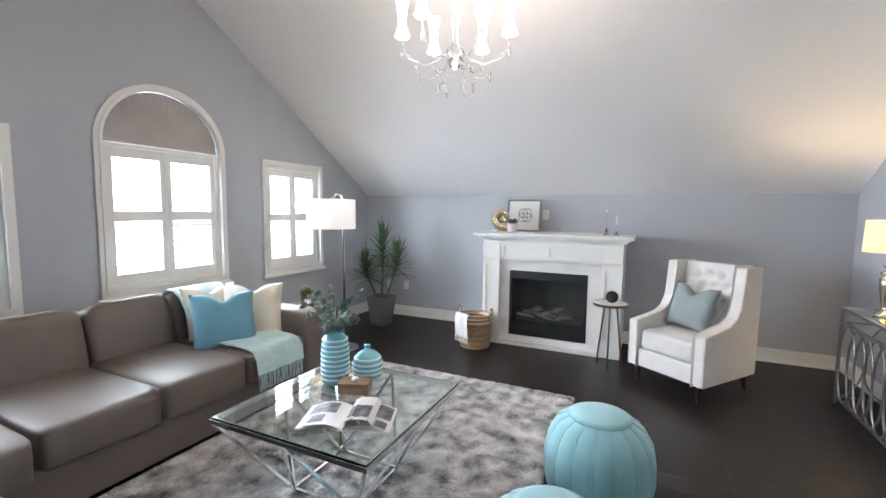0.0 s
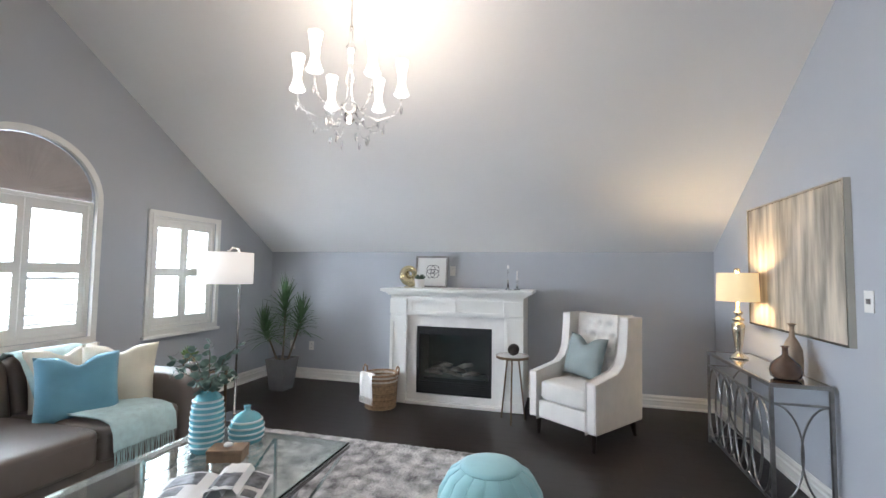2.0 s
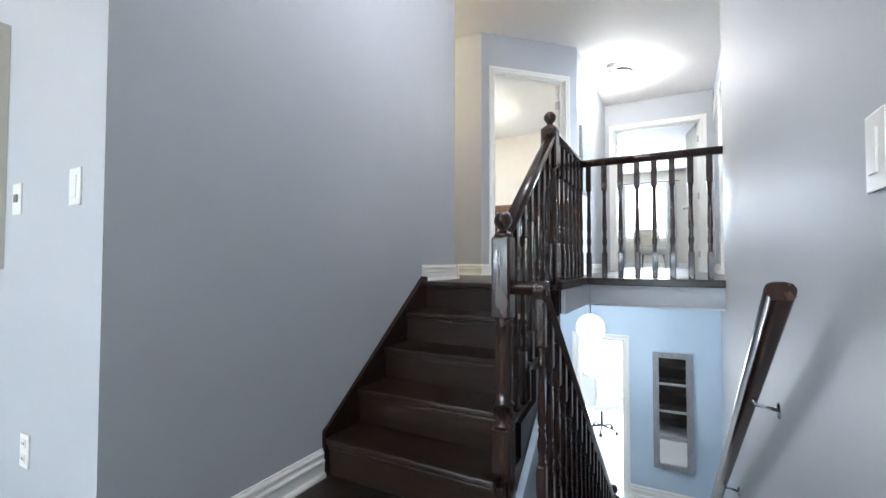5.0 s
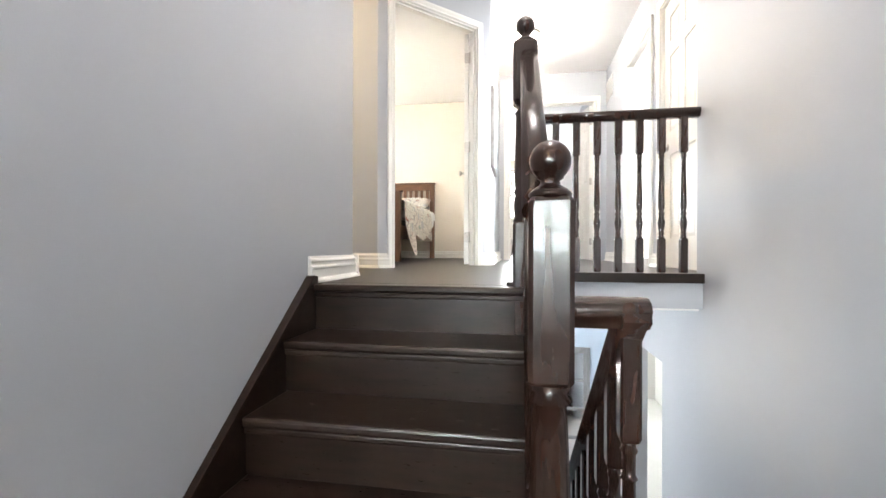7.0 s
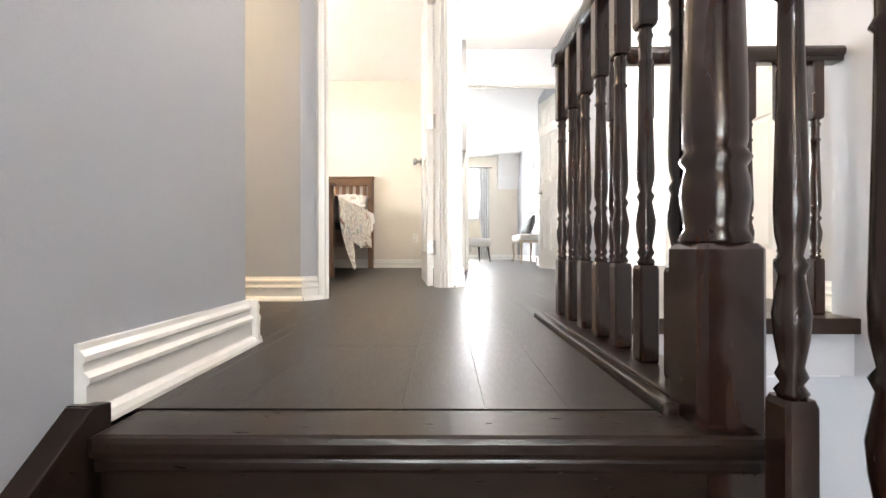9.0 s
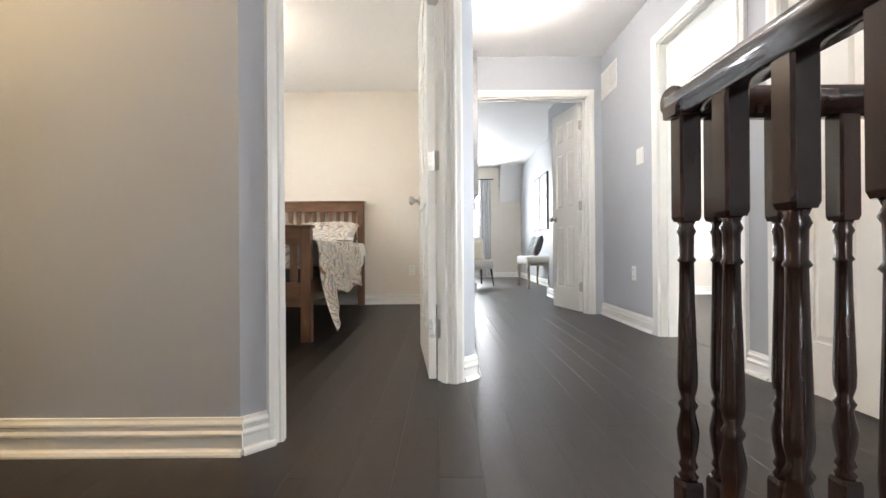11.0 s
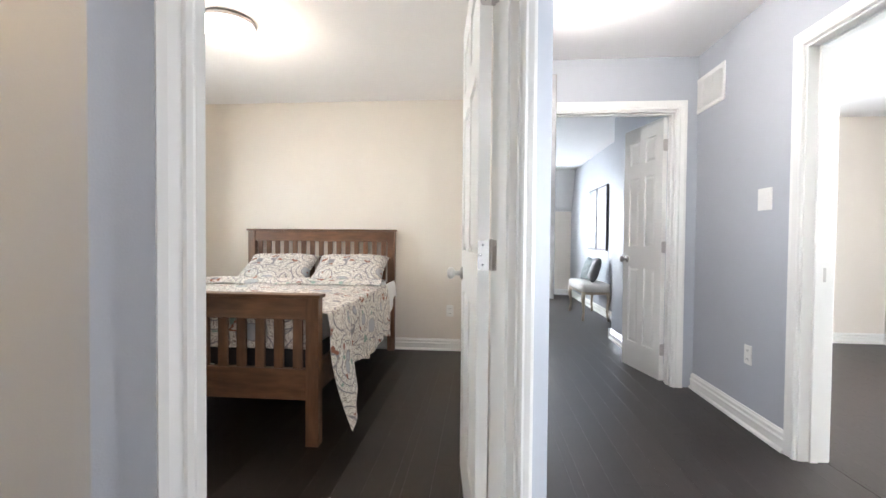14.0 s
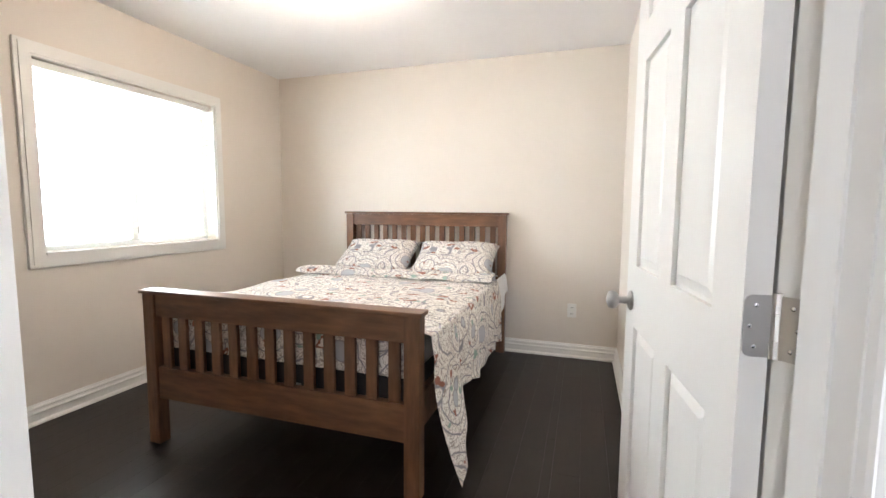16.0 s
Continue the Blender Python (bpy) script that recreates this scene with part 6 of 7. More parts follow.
for i in range(6):
    a = radians(20 + 60 * i)
    c, s = math.cos(a), math.sin(a)
    bm = bmesh.new()
    tube(bm, [(0.03 * c, 0.03 * s, 2.35), (0.09 * c, 0.09 * s, 2.30), (0.16 * c, 0.16 * s, 2.275), (0.26 * c, 0.26 * s, 2.315), (0.285 * c, 0.285 * s, 2.375), (0.29 * c, 0.29 * s, 2.415)], 0.0045, 8)
    arm = part("arm", bm, CRYSTAL, ch, smooth=True)
    part("drip_pan", fresh(lathe, [(0.012, 2.362), (0.038, 2.374), (0.043, 2.382), (0.016, 2.38)], 18, (0.29 * c, 0.29 * s, 0.05)), FROST, arm, smooth=True)
    part("candle_shade", fresh(lathe, [(0.032, 2.385), (0.034, 2.402), (0.024, 2.425), (0.021, 2.455), (0.026, 2.51), (0.037, 2.575), (0.035, 2.575), (0.017, 2.45)], 18, (0.29 * c, 0.29 * s, 0.05), cap=False), FROST, arm, "glowing frosted glass candle shade", smooth=True)
    bm = bmesh.new()
    for q in range(12):
        f = q / 11
        r = 0.25 * (1 - f) + 0.045 * f
        z = 2.33 - 0.13 * math.sin(math.pi * f * 0.92) + 0.01 * f
        bmesh.ops.create_icosphere(bm, subdivisions=1, radius=0.0065, matrix=Matrix.Translation((r * c, r * s, z)))
    tagged(part("bead_strand", bm, CRYSTAL, arm), kind="stuff")
    for rr, zz in ((0.29, 2.33), (0.19, 2.20), (0.10, 2.14)):
        bm = bmesh.new()
        tube(bm, [(rr * c, rr * s, zz + 0.035), (rr * c, rr * s, zz + 0.012), (rr * c, rr * s, zz - 0.02)], [0.001, 0.010, 0.001], 6)
        part("crystal_drop", bm, CRYSTAL, arm)
# light from the lamps of this room
lamp("chandelier_light", "POINT", (CX, CY, 2.62), 38, (1.0, 0.83, 0.64), 0.16)
lamp("table_lamp_light", "POINT", (LX, LY, 1.33), 17, (1.0, 0.77, 0.46), 0.05)
lamp("floor_lamp_light", "POINT", (-1.50, 4.33, 1.42), 4, (1.0, 0.78, 0.55), 0.06)

# ---- bedroom ----
PINE = mat("walnut_stained_pine", (0.155, 0.075, 0.038), 0.42, vary=0.35, scale=6, bump=0.15, bump_scale=40, coat=0.15, stretch=(6.0, 1.0, 6.0))
PINEV = mat("walnut_stained_pine_upright", (0.155, 0.075, 0.038), 0.42, vary=0.35, scale=6, bump=0.15, bump_scale=40, coat=0.15, stretch=(6.0, 6.0, 1.0))
bed = thing("bed", "walnut-stained slatted wooden double bed with head and foot boards", "bed", (8.02, 3.51, LAND))
BWID, BLEN = 1.49, 2.05


def board(parent, x, top, low, rail_h, low_h, n, slat_w):
    """Head or foot board: two posts, cap, top rail, slats and a lower rail."""
    b = part("headboard" if top > 0.9 else "footboard", fresh(box, x + 0.012, 0.07, top - 0.02 - rail_h, x + 0.05, BWID - 0.07, top - 0.02), PINE, parent, bevel=0.004)
    part("cap", fresh(box, x - 0.012, -0.012, top - 0.019, x + 0.074, BWID + 0.012, top), PINE, b, bevel=0.004)
    part("lower_rail", fresh(box, x + 0.012, 0.07, low, x + 0.05, BWID - 0.07, low + low_h), PINE, b, bevel=0.004)
    for y in (0.0, BWID - 0.07):
        part("post", fresh(box, x, y, 0.0, x + 0.062, y + 0.07, top - 0.02), PINEV, b, bevel=0.004)
    z0, z1 = low + low_h, top - 0.02 - rail_h
    for i in range(n):
        y = 0.07 + (BWID - 0.14) * (i + 0.5) / n
        part("slat", fresh(box, x + 0.022, y - slat_w / 2, z0 - 0.002, x + 0.040, y + slat_w / 2, z1 + 0.002), PINEV, b)


board(bed, 0.0, 0.80, 0.24, 0.115, 0.165, 13, 0.05)
board(bed, BLEN - 0.062, 1.185, 0.45, 0.10, 0.22, 15, 0.045)
for y in (0.03, BWID - 0.065):
    part("side_rail", fresh(box, 0.063, y, 0.26, BLEN - 0.063, y + 0.035, 0.42), PINE, bed, bevel=0.004)
BLACKC = mat("black_box_spring_cloth", (0.015, 0.015, 0.018), 0.8, vary=0.15, scale=12)
bsn = thing("box_spring", "black fabric box spring in the bed frame", "box spring", (8.02, 3.51, LAND))
part("body", fresh(box, 0.08, 0.07, 0.30, BLEN - 0.08, BWID - 0.07, 0.50), BLACKC, bsn, bevel=0.02)
part("tag", fresh(box, 0.0775, 0.62, 0.31, 0.0795, 0.70, 0.40), PAPER, bsn, "white fabric tag")
WHITESHEET = mat("white_sheet", (0.78, 0.78, 0.78), 0.9, vary=0.04, bump=0.3, bump_scale=300)
mt = thing("mattress", "white mattress with fitted sheet", "mattress", (8.02, 3.51, LAND))
bm = bmesh.new()
soft_box(bm, BLEN - 0.15, BWID - 0.11, 0.20, 0.1, 44, 14, Matrix.Translation((BLEN / 2, BWID / 2, 0.60)))
part("body", bm, WHITESHEET, mt, smooth=True)


def print_mat(name):
    """White cotton printed with grey medallions, brown flowers and green and red curls."""
    m = bpy.data.materials.new(name)
    m.use_nodes = True
    t, n = m.node_tree, m.node_tree.nodes
    b = n["Principled BSDF"]
    b.inputs["Roughness"].default_value = 0.9
    co = n.new("ShaderNodeTexCoord")

    def motif(scale, lo, hi, rings=0.0, off=0.0, warp=0.0):
        mp = n.new("ShaderNodeMapping")
        mp.inputs["Scale"].default_value = (scale, scale, scale)
        mp.inputs["Location"].default_value = (off, off * 1.7, off * 0.6)
        t.links.new(co.outputs["Object"], mp.inputs["Vector"])
        src = mp.outputs["Vector"]
        if warp:
            nz = n.new("ShaderNodeTexNoise")
            nz.inputs["Scale"].default_value = 1.6
            t.links.new(src, nz.inputs["Vector"])
            ad = n.new("ShaderNodeVectorMath")
            ad.operation = "MULTIPLY_ADD"
            ad.inputs[1].default_value = (warp, warp, warp)
            t.links.new(nz.outputs["Color"], ad.inputs[0])
            t.links.new(src, ad.inputs[2])
            src = ad.outputs[0]
        v = n.new("ShaderNodeTexVoronoi")
        v.inputs["Scale"].default_value = 1.0
        t.links.new(src, v.inputs["Vector"])
        val = v.outputs["Distance"]
        if rings:
            mu = n.new("ShaderNodeMath")
            mu.operation = "MULTIPLY"
            mu.inputs[1].default_value = rings
            t.links.new(val, mu.inputs[0])
            si = n.new("ShaderNodeMath")
            si.operation = "SINE"
            t.links.new(mu.outputs[0], si.inputs[0])
            val = si.outputs[0]
        r = n.new("ShaderNodeMapRange")
        r.inputs["From Min"].default_value, r.inputs["From Max"].default_value = lo, hi
        t.links.new(val, r.inputs["Value"])
        return r.outputs["Result"]

    def mix(a, colour, fac):
        mx = n.new("ShaderNodeMix")
        mx.data_type = "RGBA"
        t.links.new(fac, mx.inputs["Factor"])
        if isinstance(a, tuple):
            mx.inputs["A"].default_value = a
        else:
            t.links.new(a, mx.inputs["A"])
        mx.inputs["B"].default_value = colour
        return mx.outputs["Result"]

    c = mix((0.80, 0.77, 0.72, 1), (0.34, 0.29, 0.26, 1), motif(13, 0.70, 0.90, 26, 0.0, 1.1))
    c = mix(c, (0.46, 0.40, 0.36, 1), motif(21, 0.80, 0.95, 18, 5.7, 1.4))
    c = mix(c, (0.27, 0.26, 0.28, 1), motif(4.6, 0.80, 0.95, 34, 3.1, 0.25))
    c = mix(c, (0.46, 0.47, 0.50, 1), motif(4.6, 0.235, 0.215, 0, 3.1, 0.25))
    c = mix(c, (0.30, 0.12, 0.08, 1), motif(7.5, 0.22, 0.19, 0, 7.3, 0.9))
    c = mix(c, (0.78, 0.72, 0.66, 1), motif(7.5, 0.10, 0.08, 0, 7.3, 0.9))
    c = mix(c, (0.28, 0.38, 0.33, 1), motif(8.0, 0.17, 0.14, 0, 12.9, 0.9))
    t.links.new(c, b.inputs["Base Color"])
    nz = n.new("ShaderNodeTexNoise")
    nz.inputs["Scale"].default_value = 14
    bp = n.new("ShaderNodeBump")
    bp.inputs["Strength"].default_value, bp.inputs["Distance"].default_value = 0.35, 0.01
    t.links.new(nz.outputs["Fac"], bp.inputs["Height"])
    t.links.new(bp.outputs[0], b.inputs["Normal"])
    return m


QUILT = print_mat("floral_print_cotton")
qt = thing("quilt", "white floral-print quilt draped over the bed", "quilt", (8.02, 3.51, LAND))
bm = bmesh.new()
nu, nv = 60, 74
rows = []
for i in range(nu + 1):
    x = 0.065 + 1.43 * i / nu
    row = []
    # far along the cloth: right hang, top, left hang
    hang = 0.42 + 0.03 * math.sin(x * 9) + (0.20 * max(0, 1 - (x - 0.065) / 0.42))
    for j in range(nv + 1):
        s = -hang + (BWID + hang + 0.36) * j / nv
        if s < 0:
            d = -s
            fold = 0.022 * math.sin(x * 15 + 0.6) * min(1, d / 0.2) + 0.012 * math.sin(x * 31) * min(1, d / 0.3)
            y, z = -0.022 - 0.028 * min(1, d / 0.1) + fold * 0.8 - 0.05 * d * d - 0.30 * d * d * max(0.0, 1 - (x - 0.065) / 0.5), 0.70 - d
            if d < 0.06:
                z = 0.712 - 0.4 * d - 0.008
        elif s < BWID:
            y, z = s, 0.712 + 0.006 * math.sin(x * 11 + s * 7) + 0.004 * noise.noise((x * 6, s * 6, 0))
            z -= 0.02 * (abs(2 * s / BWID - 1) ** 8)
        else:
            d = s - BWID
            y, z = BWID + 0.03 + 0.04 * min(1, d / 0.1) + 0.015 * math.sin(x * 14) * min(1, d / 0.2), 0.69 - d
        row.append(bm.verts.new((x, y, z)))
    rows.append(row)
for i in range(nu):
    for j in range(nv):
        bm.faces.new((rows[i][j], rows[i + 1][j], rows[i + 1][j + 1], rows[i][j + 1]))
part("cover", bm, QUILT, qt, smooth=True)
bm = bmesh.new()
rows = []
for k in range(8):
    z = 0.69 - 0.027 * k
    rows.append([bm.verts.new((0.064 - 0.002 * k + 0.004 * math.sin(y * 3), y * 0.06 + 0.03, z)) for y in range(26)])
for a, b in zip(rows, rows[1:]):
    for i in range(25):
        bm.faces.new((a[i], a[i + 1], b[i + 1], b[i]))
part("foot_drop", bm, QUILT, qt, smooth=True)
bm = bmesh.new()
rows = []
for k in range(9):
    q = k / 8
    rows.append([bm.verts.new((1.26 + 0.25 * q, -0.03 + (BWID + 0.06) * i / 40, 0.72 + 0.035 * math.sin(math.pi * q) ** 0.6 + 0.006 * math.sin(i * 0.8 + k))) for i in range(41)])
for a, b in zip(rows, rows[1:]):
    for i in range(40):
        bm.faces.new((a[i], a[i + 1], b[i + 1], b[i]))
part("folded_edge", bm, QUILT, qt, smooth=True)
bm = bmesh.new()
rows = []
for i in range(13):
    x = 1.46 + 0.42 * i / 12
    rows.append([bm.verts.new((x, -0.015 - 0.035 * math.sqrt(k / 8) - 0.006 * math.sin(i * 1.4) * k / 8, 0.70 - 0.032 * k * (0.75 + 0.25 * math.sin(i * 0.5)))) for k in range(9)])
for a, b in zip(rows, rows[1:]):
    for k in range(8):
        bm.faces.new((a[k], a[k + 1], b[k + 1], b[k]))
shs = thing("bed_sheet", "white sheet hanging beside the pillows", "sheet", (8.02, 3.51, LAND))
part("cloth", bm, WHITESHEET, shs, smooth=True)
for y, lab in ((0.39, "floral-print bed pillow near the open side"), (1.09, "floral-print bed pillow by the window side")):
    pw = thing("bed_pillow", lab, "pillow", Matrix.Translation((9.83, 3.51 + y, LAND + 0.80)) @ Matrix.Rotation(radians(90), 4, "Z") @ Matrix.Rotation(radians(58), 4, "X"), "bed pillows")
    part("cover", fresh(pillow, 0.70, 0.17, 0.02, sy=0.46), QUILT, pw, smooth=True)

# bedroom window with a roller blind
bw = tagged(thing("window_4", "bright window with white casing and a thin white blind", "window", (0, 0, 0)), kind="structure")
x0, z0, x1, z1 = BW
bm = bmesh.new()
wall_y(bm, YBW - 0.02, YBW - 0.001, rect(x0 - 0.08, z0 - 0.085, x1 + 0.08, z1 + 0.08), [rect(x0, z0, x1, z1)])
part("window_frame", bm, WHITE, bw, bevel=0.003)
bm = bmesh.new()
wall_y(bm, YBW - 0.028, YBW - 0.02, rect(x0 - 0.062, z0 - 0.065, x1 + 0.062, z1 + 0.062), [rect(x0 - 0.012, z0 - 0.012, x1 + 0.012, z1 + 0.012)])
part("window_bead", bm, WHITE, bw)
part("window_sill", fresh(box, x0 - 0.002, YBW - 0.03, z0 - 0.02, x1 + 0.002, YBW + 0.08, z0 - 0.001), WHITE, bw)
bm = bmesh.new()
wall_y(bm, YBW + 0.09, YBW + 0.12, rect(x0, z0, x1, z1), [rect(x0 + 0.04, z0 + 0.04, (x0 + x1) / 2 - 0.025, z1 - 0.04), rect((x0 + x1) / 2 + 0.025, z0 + 0.04, x1 - 0.04, z1 - 0.04)])
part("sash", bm, WHITE, bw)
for a, b in ((x0 + 0.04, (x0 + x1) / 2 - 0.025), ((x0 + x1) / 2 + 0.025, x1 - 0.04)):
    pn = part("pane", fresh(box, a, YBW + 0.102, z0 + 0.04, b, YBW + 0.107, z1 - 0.04), GLASS, bw)
    pn.visible_shadow = False
n = 26
for i in range(n):
    z = z0 + 0.03 + (z1 - z0 - 0.06) * i / (n - 1)
    part("blind_slat", fresh(box, x0 + 0.006, YBW + 0.03, z, x1 - 0.006, YBW + 0.055, z + 0.0022, None), WHITE, bw)
part("blind_head", fresh(box, x0 + 0.004, YBW + 0.02, z1 - 0.045, x1 - 0.004, YBW + 0.065, z1 - 0.004), WHITE, bw, bevel=0.003)
for nm, dims in (("backdrop_north", (4.0, 7.4, -1, 24.0, 7.5, 9)), ("backdrop_south", (5, -6.1, -1, 13, -6.0, 7)), ("backdrop_east", (18.0, -2, -3, 18.1, 7, 7))):
    tagged(new(nm, mesh_of(nm, fresh(box, *dims), DAYGLOW)), "bright white overcast daylight outside", "backdrop", "", "structure")


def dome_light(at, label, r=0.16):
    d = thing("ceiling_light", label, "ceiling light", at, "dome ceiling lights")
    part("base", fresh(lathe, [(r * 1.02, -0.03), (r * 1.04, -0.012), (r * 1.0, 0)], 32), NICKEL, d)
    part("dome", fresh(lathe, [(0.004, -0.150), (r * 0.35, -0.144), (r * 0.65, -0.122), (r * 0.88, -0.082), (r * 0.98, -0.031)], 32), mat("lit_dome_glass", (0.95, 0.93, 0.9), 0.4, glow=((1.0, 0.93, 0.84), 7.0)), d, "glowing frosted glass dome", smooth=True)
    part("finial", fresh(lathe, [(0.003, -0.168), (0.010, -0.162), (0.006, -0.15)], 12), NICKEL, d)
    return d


dome_light((8.10, 2.135, HCEIL), "lit frosted dome light on the hall ceiling")
dome_light((8.48, 4.28, HCEIL), "lit frosted dome light on the bedroom ceiling")
dome_light((9.12, -0.37, HCEIL), "lit frosted dome light in the side room")
dome_light((5.97, 4.60, HCEIL), "lit warm dome light in the side passage")
# this one is an added fixture, out of view, to brighten the stair walls
dome_light((4.45, 2.15, HCEIL), "added lit dome light above the stairs, out of view")
sd = thing("smoke_detector", "round white smoke detector on the hall ceiling", "smoke detector", (7.83, 2.18, HCEIL))
part("body", fresh(lathe, [(0.045, -0.045), (0.06, -0.03), (0.066, 0)], 24), WHITE, sd)
vt = thing("air_vent", "white louvred return air vent high on the hall wall", "air vent", RIGHTM(9.077, 3.06))
bm = bmesh.new()
wall_y(bm, -0.010, 0.0, rect(-0.215, -0.125, 0.215, 0.125), [rect(-0.185, -0.095, -0.066, 0.095), rect(-0.058, -0.095, 0.058, 0.095), rect(0.066, -0.095, 0.185, 0.095)])
part("frame", bm, WHITE, vt, bevel=0.002)
part("backing", fresh(box, -0.19, -0.0015, -0.1, 0.19, -0.0005, 0.1), BLACK, vt)
for i in range(15):
    z = -0.09 + 0.0128 * i
    part("louvre", fresh(box, -0.186, -0.008, z, 0.186, -0.002, z + 0.009), WHITE, vt)
hp = thing("hall_picture", "narrow framed picture on the hall wall", "picture", Matrix.Translation((7.60, YH, 2.17)))
part("frame", fresh(box, -0.30, -0.03, -0.37, 0.30, -0.001, 0.37), SILVER, hp, bevel=0.003)
part("print", fresh(box, -0.27, -0.033, -0.34, 0.27, -0.0301, 0.34), mat("blue_grey_print", (0.35, 0.42, 0.45), 0.5, vary=0.5, scale=6), hp)

# ---- far bedroom ----
ART = mat("blue_leaf_print", (0.22, 0.28, 0.31), 0.5, vary=0.9, scale=9)
at_ = thing("wall_art", "paired blue-grey leaf prints in dark frames", "picture", Matrix.Translation((12.75, 0.86, 2.33)) @ Matrix.Rotation(radians(180), 4, "Z"))
for s in (-1, 1):
    f = part("frame", fresh(box, s * 0.27 - 0.25, -0.03, -0.48, s * 0.27 + 0.25, -0.001, 0.48), INK, at_, bevel=0.003)
    part("print", fresh(box, s * 0.27 - 0.22, -0.033, -0.45, s * 0.27 + 0.22, -0.0301, 0.45), ART, f)
be = thing("bench", "ivory upholstered bench with pale curved wooden legs", "bench", (12.3, 1.11, LAND))
bm = bmesh.new()
soft_box(bm, 0.95, 0.40, 0.12, 0.22, 36, 14, Matrix.Translation((0, 0, 0.45)))
part("seat", bm, LINEN, be, smooth=True)
PALEWOOD = mat("pale_limed_wood", (0.46, 0.38, 0.29), 0.5, vary=0.15, scale=10)
part("apron", fresh(box, -0.44, -0.17, 0.36, 0.44, 0.17, 0.405), PALEWOOD, be, bevel=0.006)
for sx in (-1, 1):
    for sy in (-1, 1):
        bm = bmesh.new()
        tube(bm, [(sx * 0.42, sy * 0.16, 0.40), (sx * 0.44, sy * 0.17, 0.30), (sx * 0.415, sy * 0.155, 0.12), (sx * 0.44, sy * 0.17, 0.0)], [0.03, 0.026, 0.015, 0.018], 8)
        part("leg", bm, PALEWOOD, be, smooth=True)
for x, mtl, lab, r in ((0.12, SAGE, "pale aqua pillow on the bench", 10), (-0.14, GREYPOT, "grey pillow on the bench", -8)):
    pw = thing("throw_pillow", lab, "pillow", Matrix.Translation((12.3 + x, 1.06, LAND + 0.68)) @ Matrix.Rotation(radians(180 + r), 4, "Z") @ Matrix.Rotation(radians(-18), 4, "X"), "bench pillows")
    part("cover", fresh(pillow, 0.40, 0.12, 0.03, sy=0.36), mtl, pw, smooth=True)
sc2 = thing("slipper_chair", "white slipper chair with dark legs and a cushion", "chair", Matrix.Translation((12.6, 2.05, LAND)) @ Matrix.Rotation(radians(-70), 4, "Z"))
bm = bmesh.new()
soft_box(bm, 0.52, 0.52, 0.16, 0.2, 32, 12, Matrix.Translation((0, 0, 0.37)))
part("seat", bm, LINEN, sc2, smooth=True)
bm = bmesh.new()
soft_box(bm, 0.52, 0.13, 0.50, 0.25, 32, 12, Matrix.Translation((0, 0.24, 0.60)) @ Matrix.Rotation(radians(-10), 4, "X"))
part("backrest", bm, LINEN, sc2, smooth=True)
for sx in (-1, 1):
    for sy in (-1, 1):
        bm = bmesh.new()
        tube(bm, [(sx * 0.2, sy * 0.2, 0.31), (sx * 0.23, sy * 0.24, 0.0)], [0.02, 0.012], 8)
        part("leg", bm, DARKLEG, sc2)
pw = thing("throw_pillow", "white patterned cushion on the slipper chair", "pillow", sc2.matrix_world @ Matrix.Translation((0, 0.10, 0.60)) @ Matrix.Rotation(radians(-16), 4, "X"))
part("cover", fresh(pillow, 0.40, 0.12, 0.03), CREAMCLOTH, pw, smooth=True)
fw = tagged(thing("window_5", "tall bright window with pale curtains in the far bedroom", "window", (0, 0, 0)), kind="structure")
bm = bmesh.new()
wall_x(bm, XF - 0.02, XF - 0.001, rect(1.71, LAND + 0.68, 2.82, LAND + 2.22), [rect(1.78, LAND + 0.75, 2.75, LAND + 2.15)])
part("window_frame", bm, WHITE, fw)
bm = bmesh.new()
wall_x(bm, XF + 0.05, XF + 0.08, rect(1.78, LAND + 0.75, 2.75, LAND + 2.15), [rect(1.82, LAND + 0.79, 2.25, LAND + 2.11), rect(2.28, LAND + 0.79, 2.71, LAND + 2.11)])
part("sash", bm, WHITE, fw)
CURT = mat("pale_grey_curtain", (0.55, 0.55, 0.55), 0.9, vary=0.06, scale=20)
for y0, nm in ((1.55, 1), (2.74, 2)):
    cu = thing("curtain", "pale grey floor-length curtain on a dark rod", "curtain", (XF - 0.08, y0, LAND), "curtains")
    bm = bmesh.new()
    a = [[bm.verts.new((0.025 * math.sin(i * 1.3), i * 0.012, z)) for i in range(22)] for z in (0.03, 1.0, 2.16)]
    for p, q in zip(a, a[1:]):
        for i in range(21):
            bm.faces.new((p[i], p[i + 1], q[i + 1], q[i]))
    part("cloth", bm, CURT, cu, smooth=True)
rd = thing("curtain_rod", "dark metal curtain rod above the window", "curtain rod", (XF - 0.08, 2.2, LAND + 2.18))
bm = bmesh.new()
tube(bm, [(0, -0.72, 0), (0, 0.85, 0)], 0.011, 8)
part("rod", bm, BLACK, rd)
for y in (-0.6, 0.75):
    part("bracket", fresh(box, 0, y - 0.008, -0.01, 0.079, y + 0.008, 0.01), BLACK, rd)

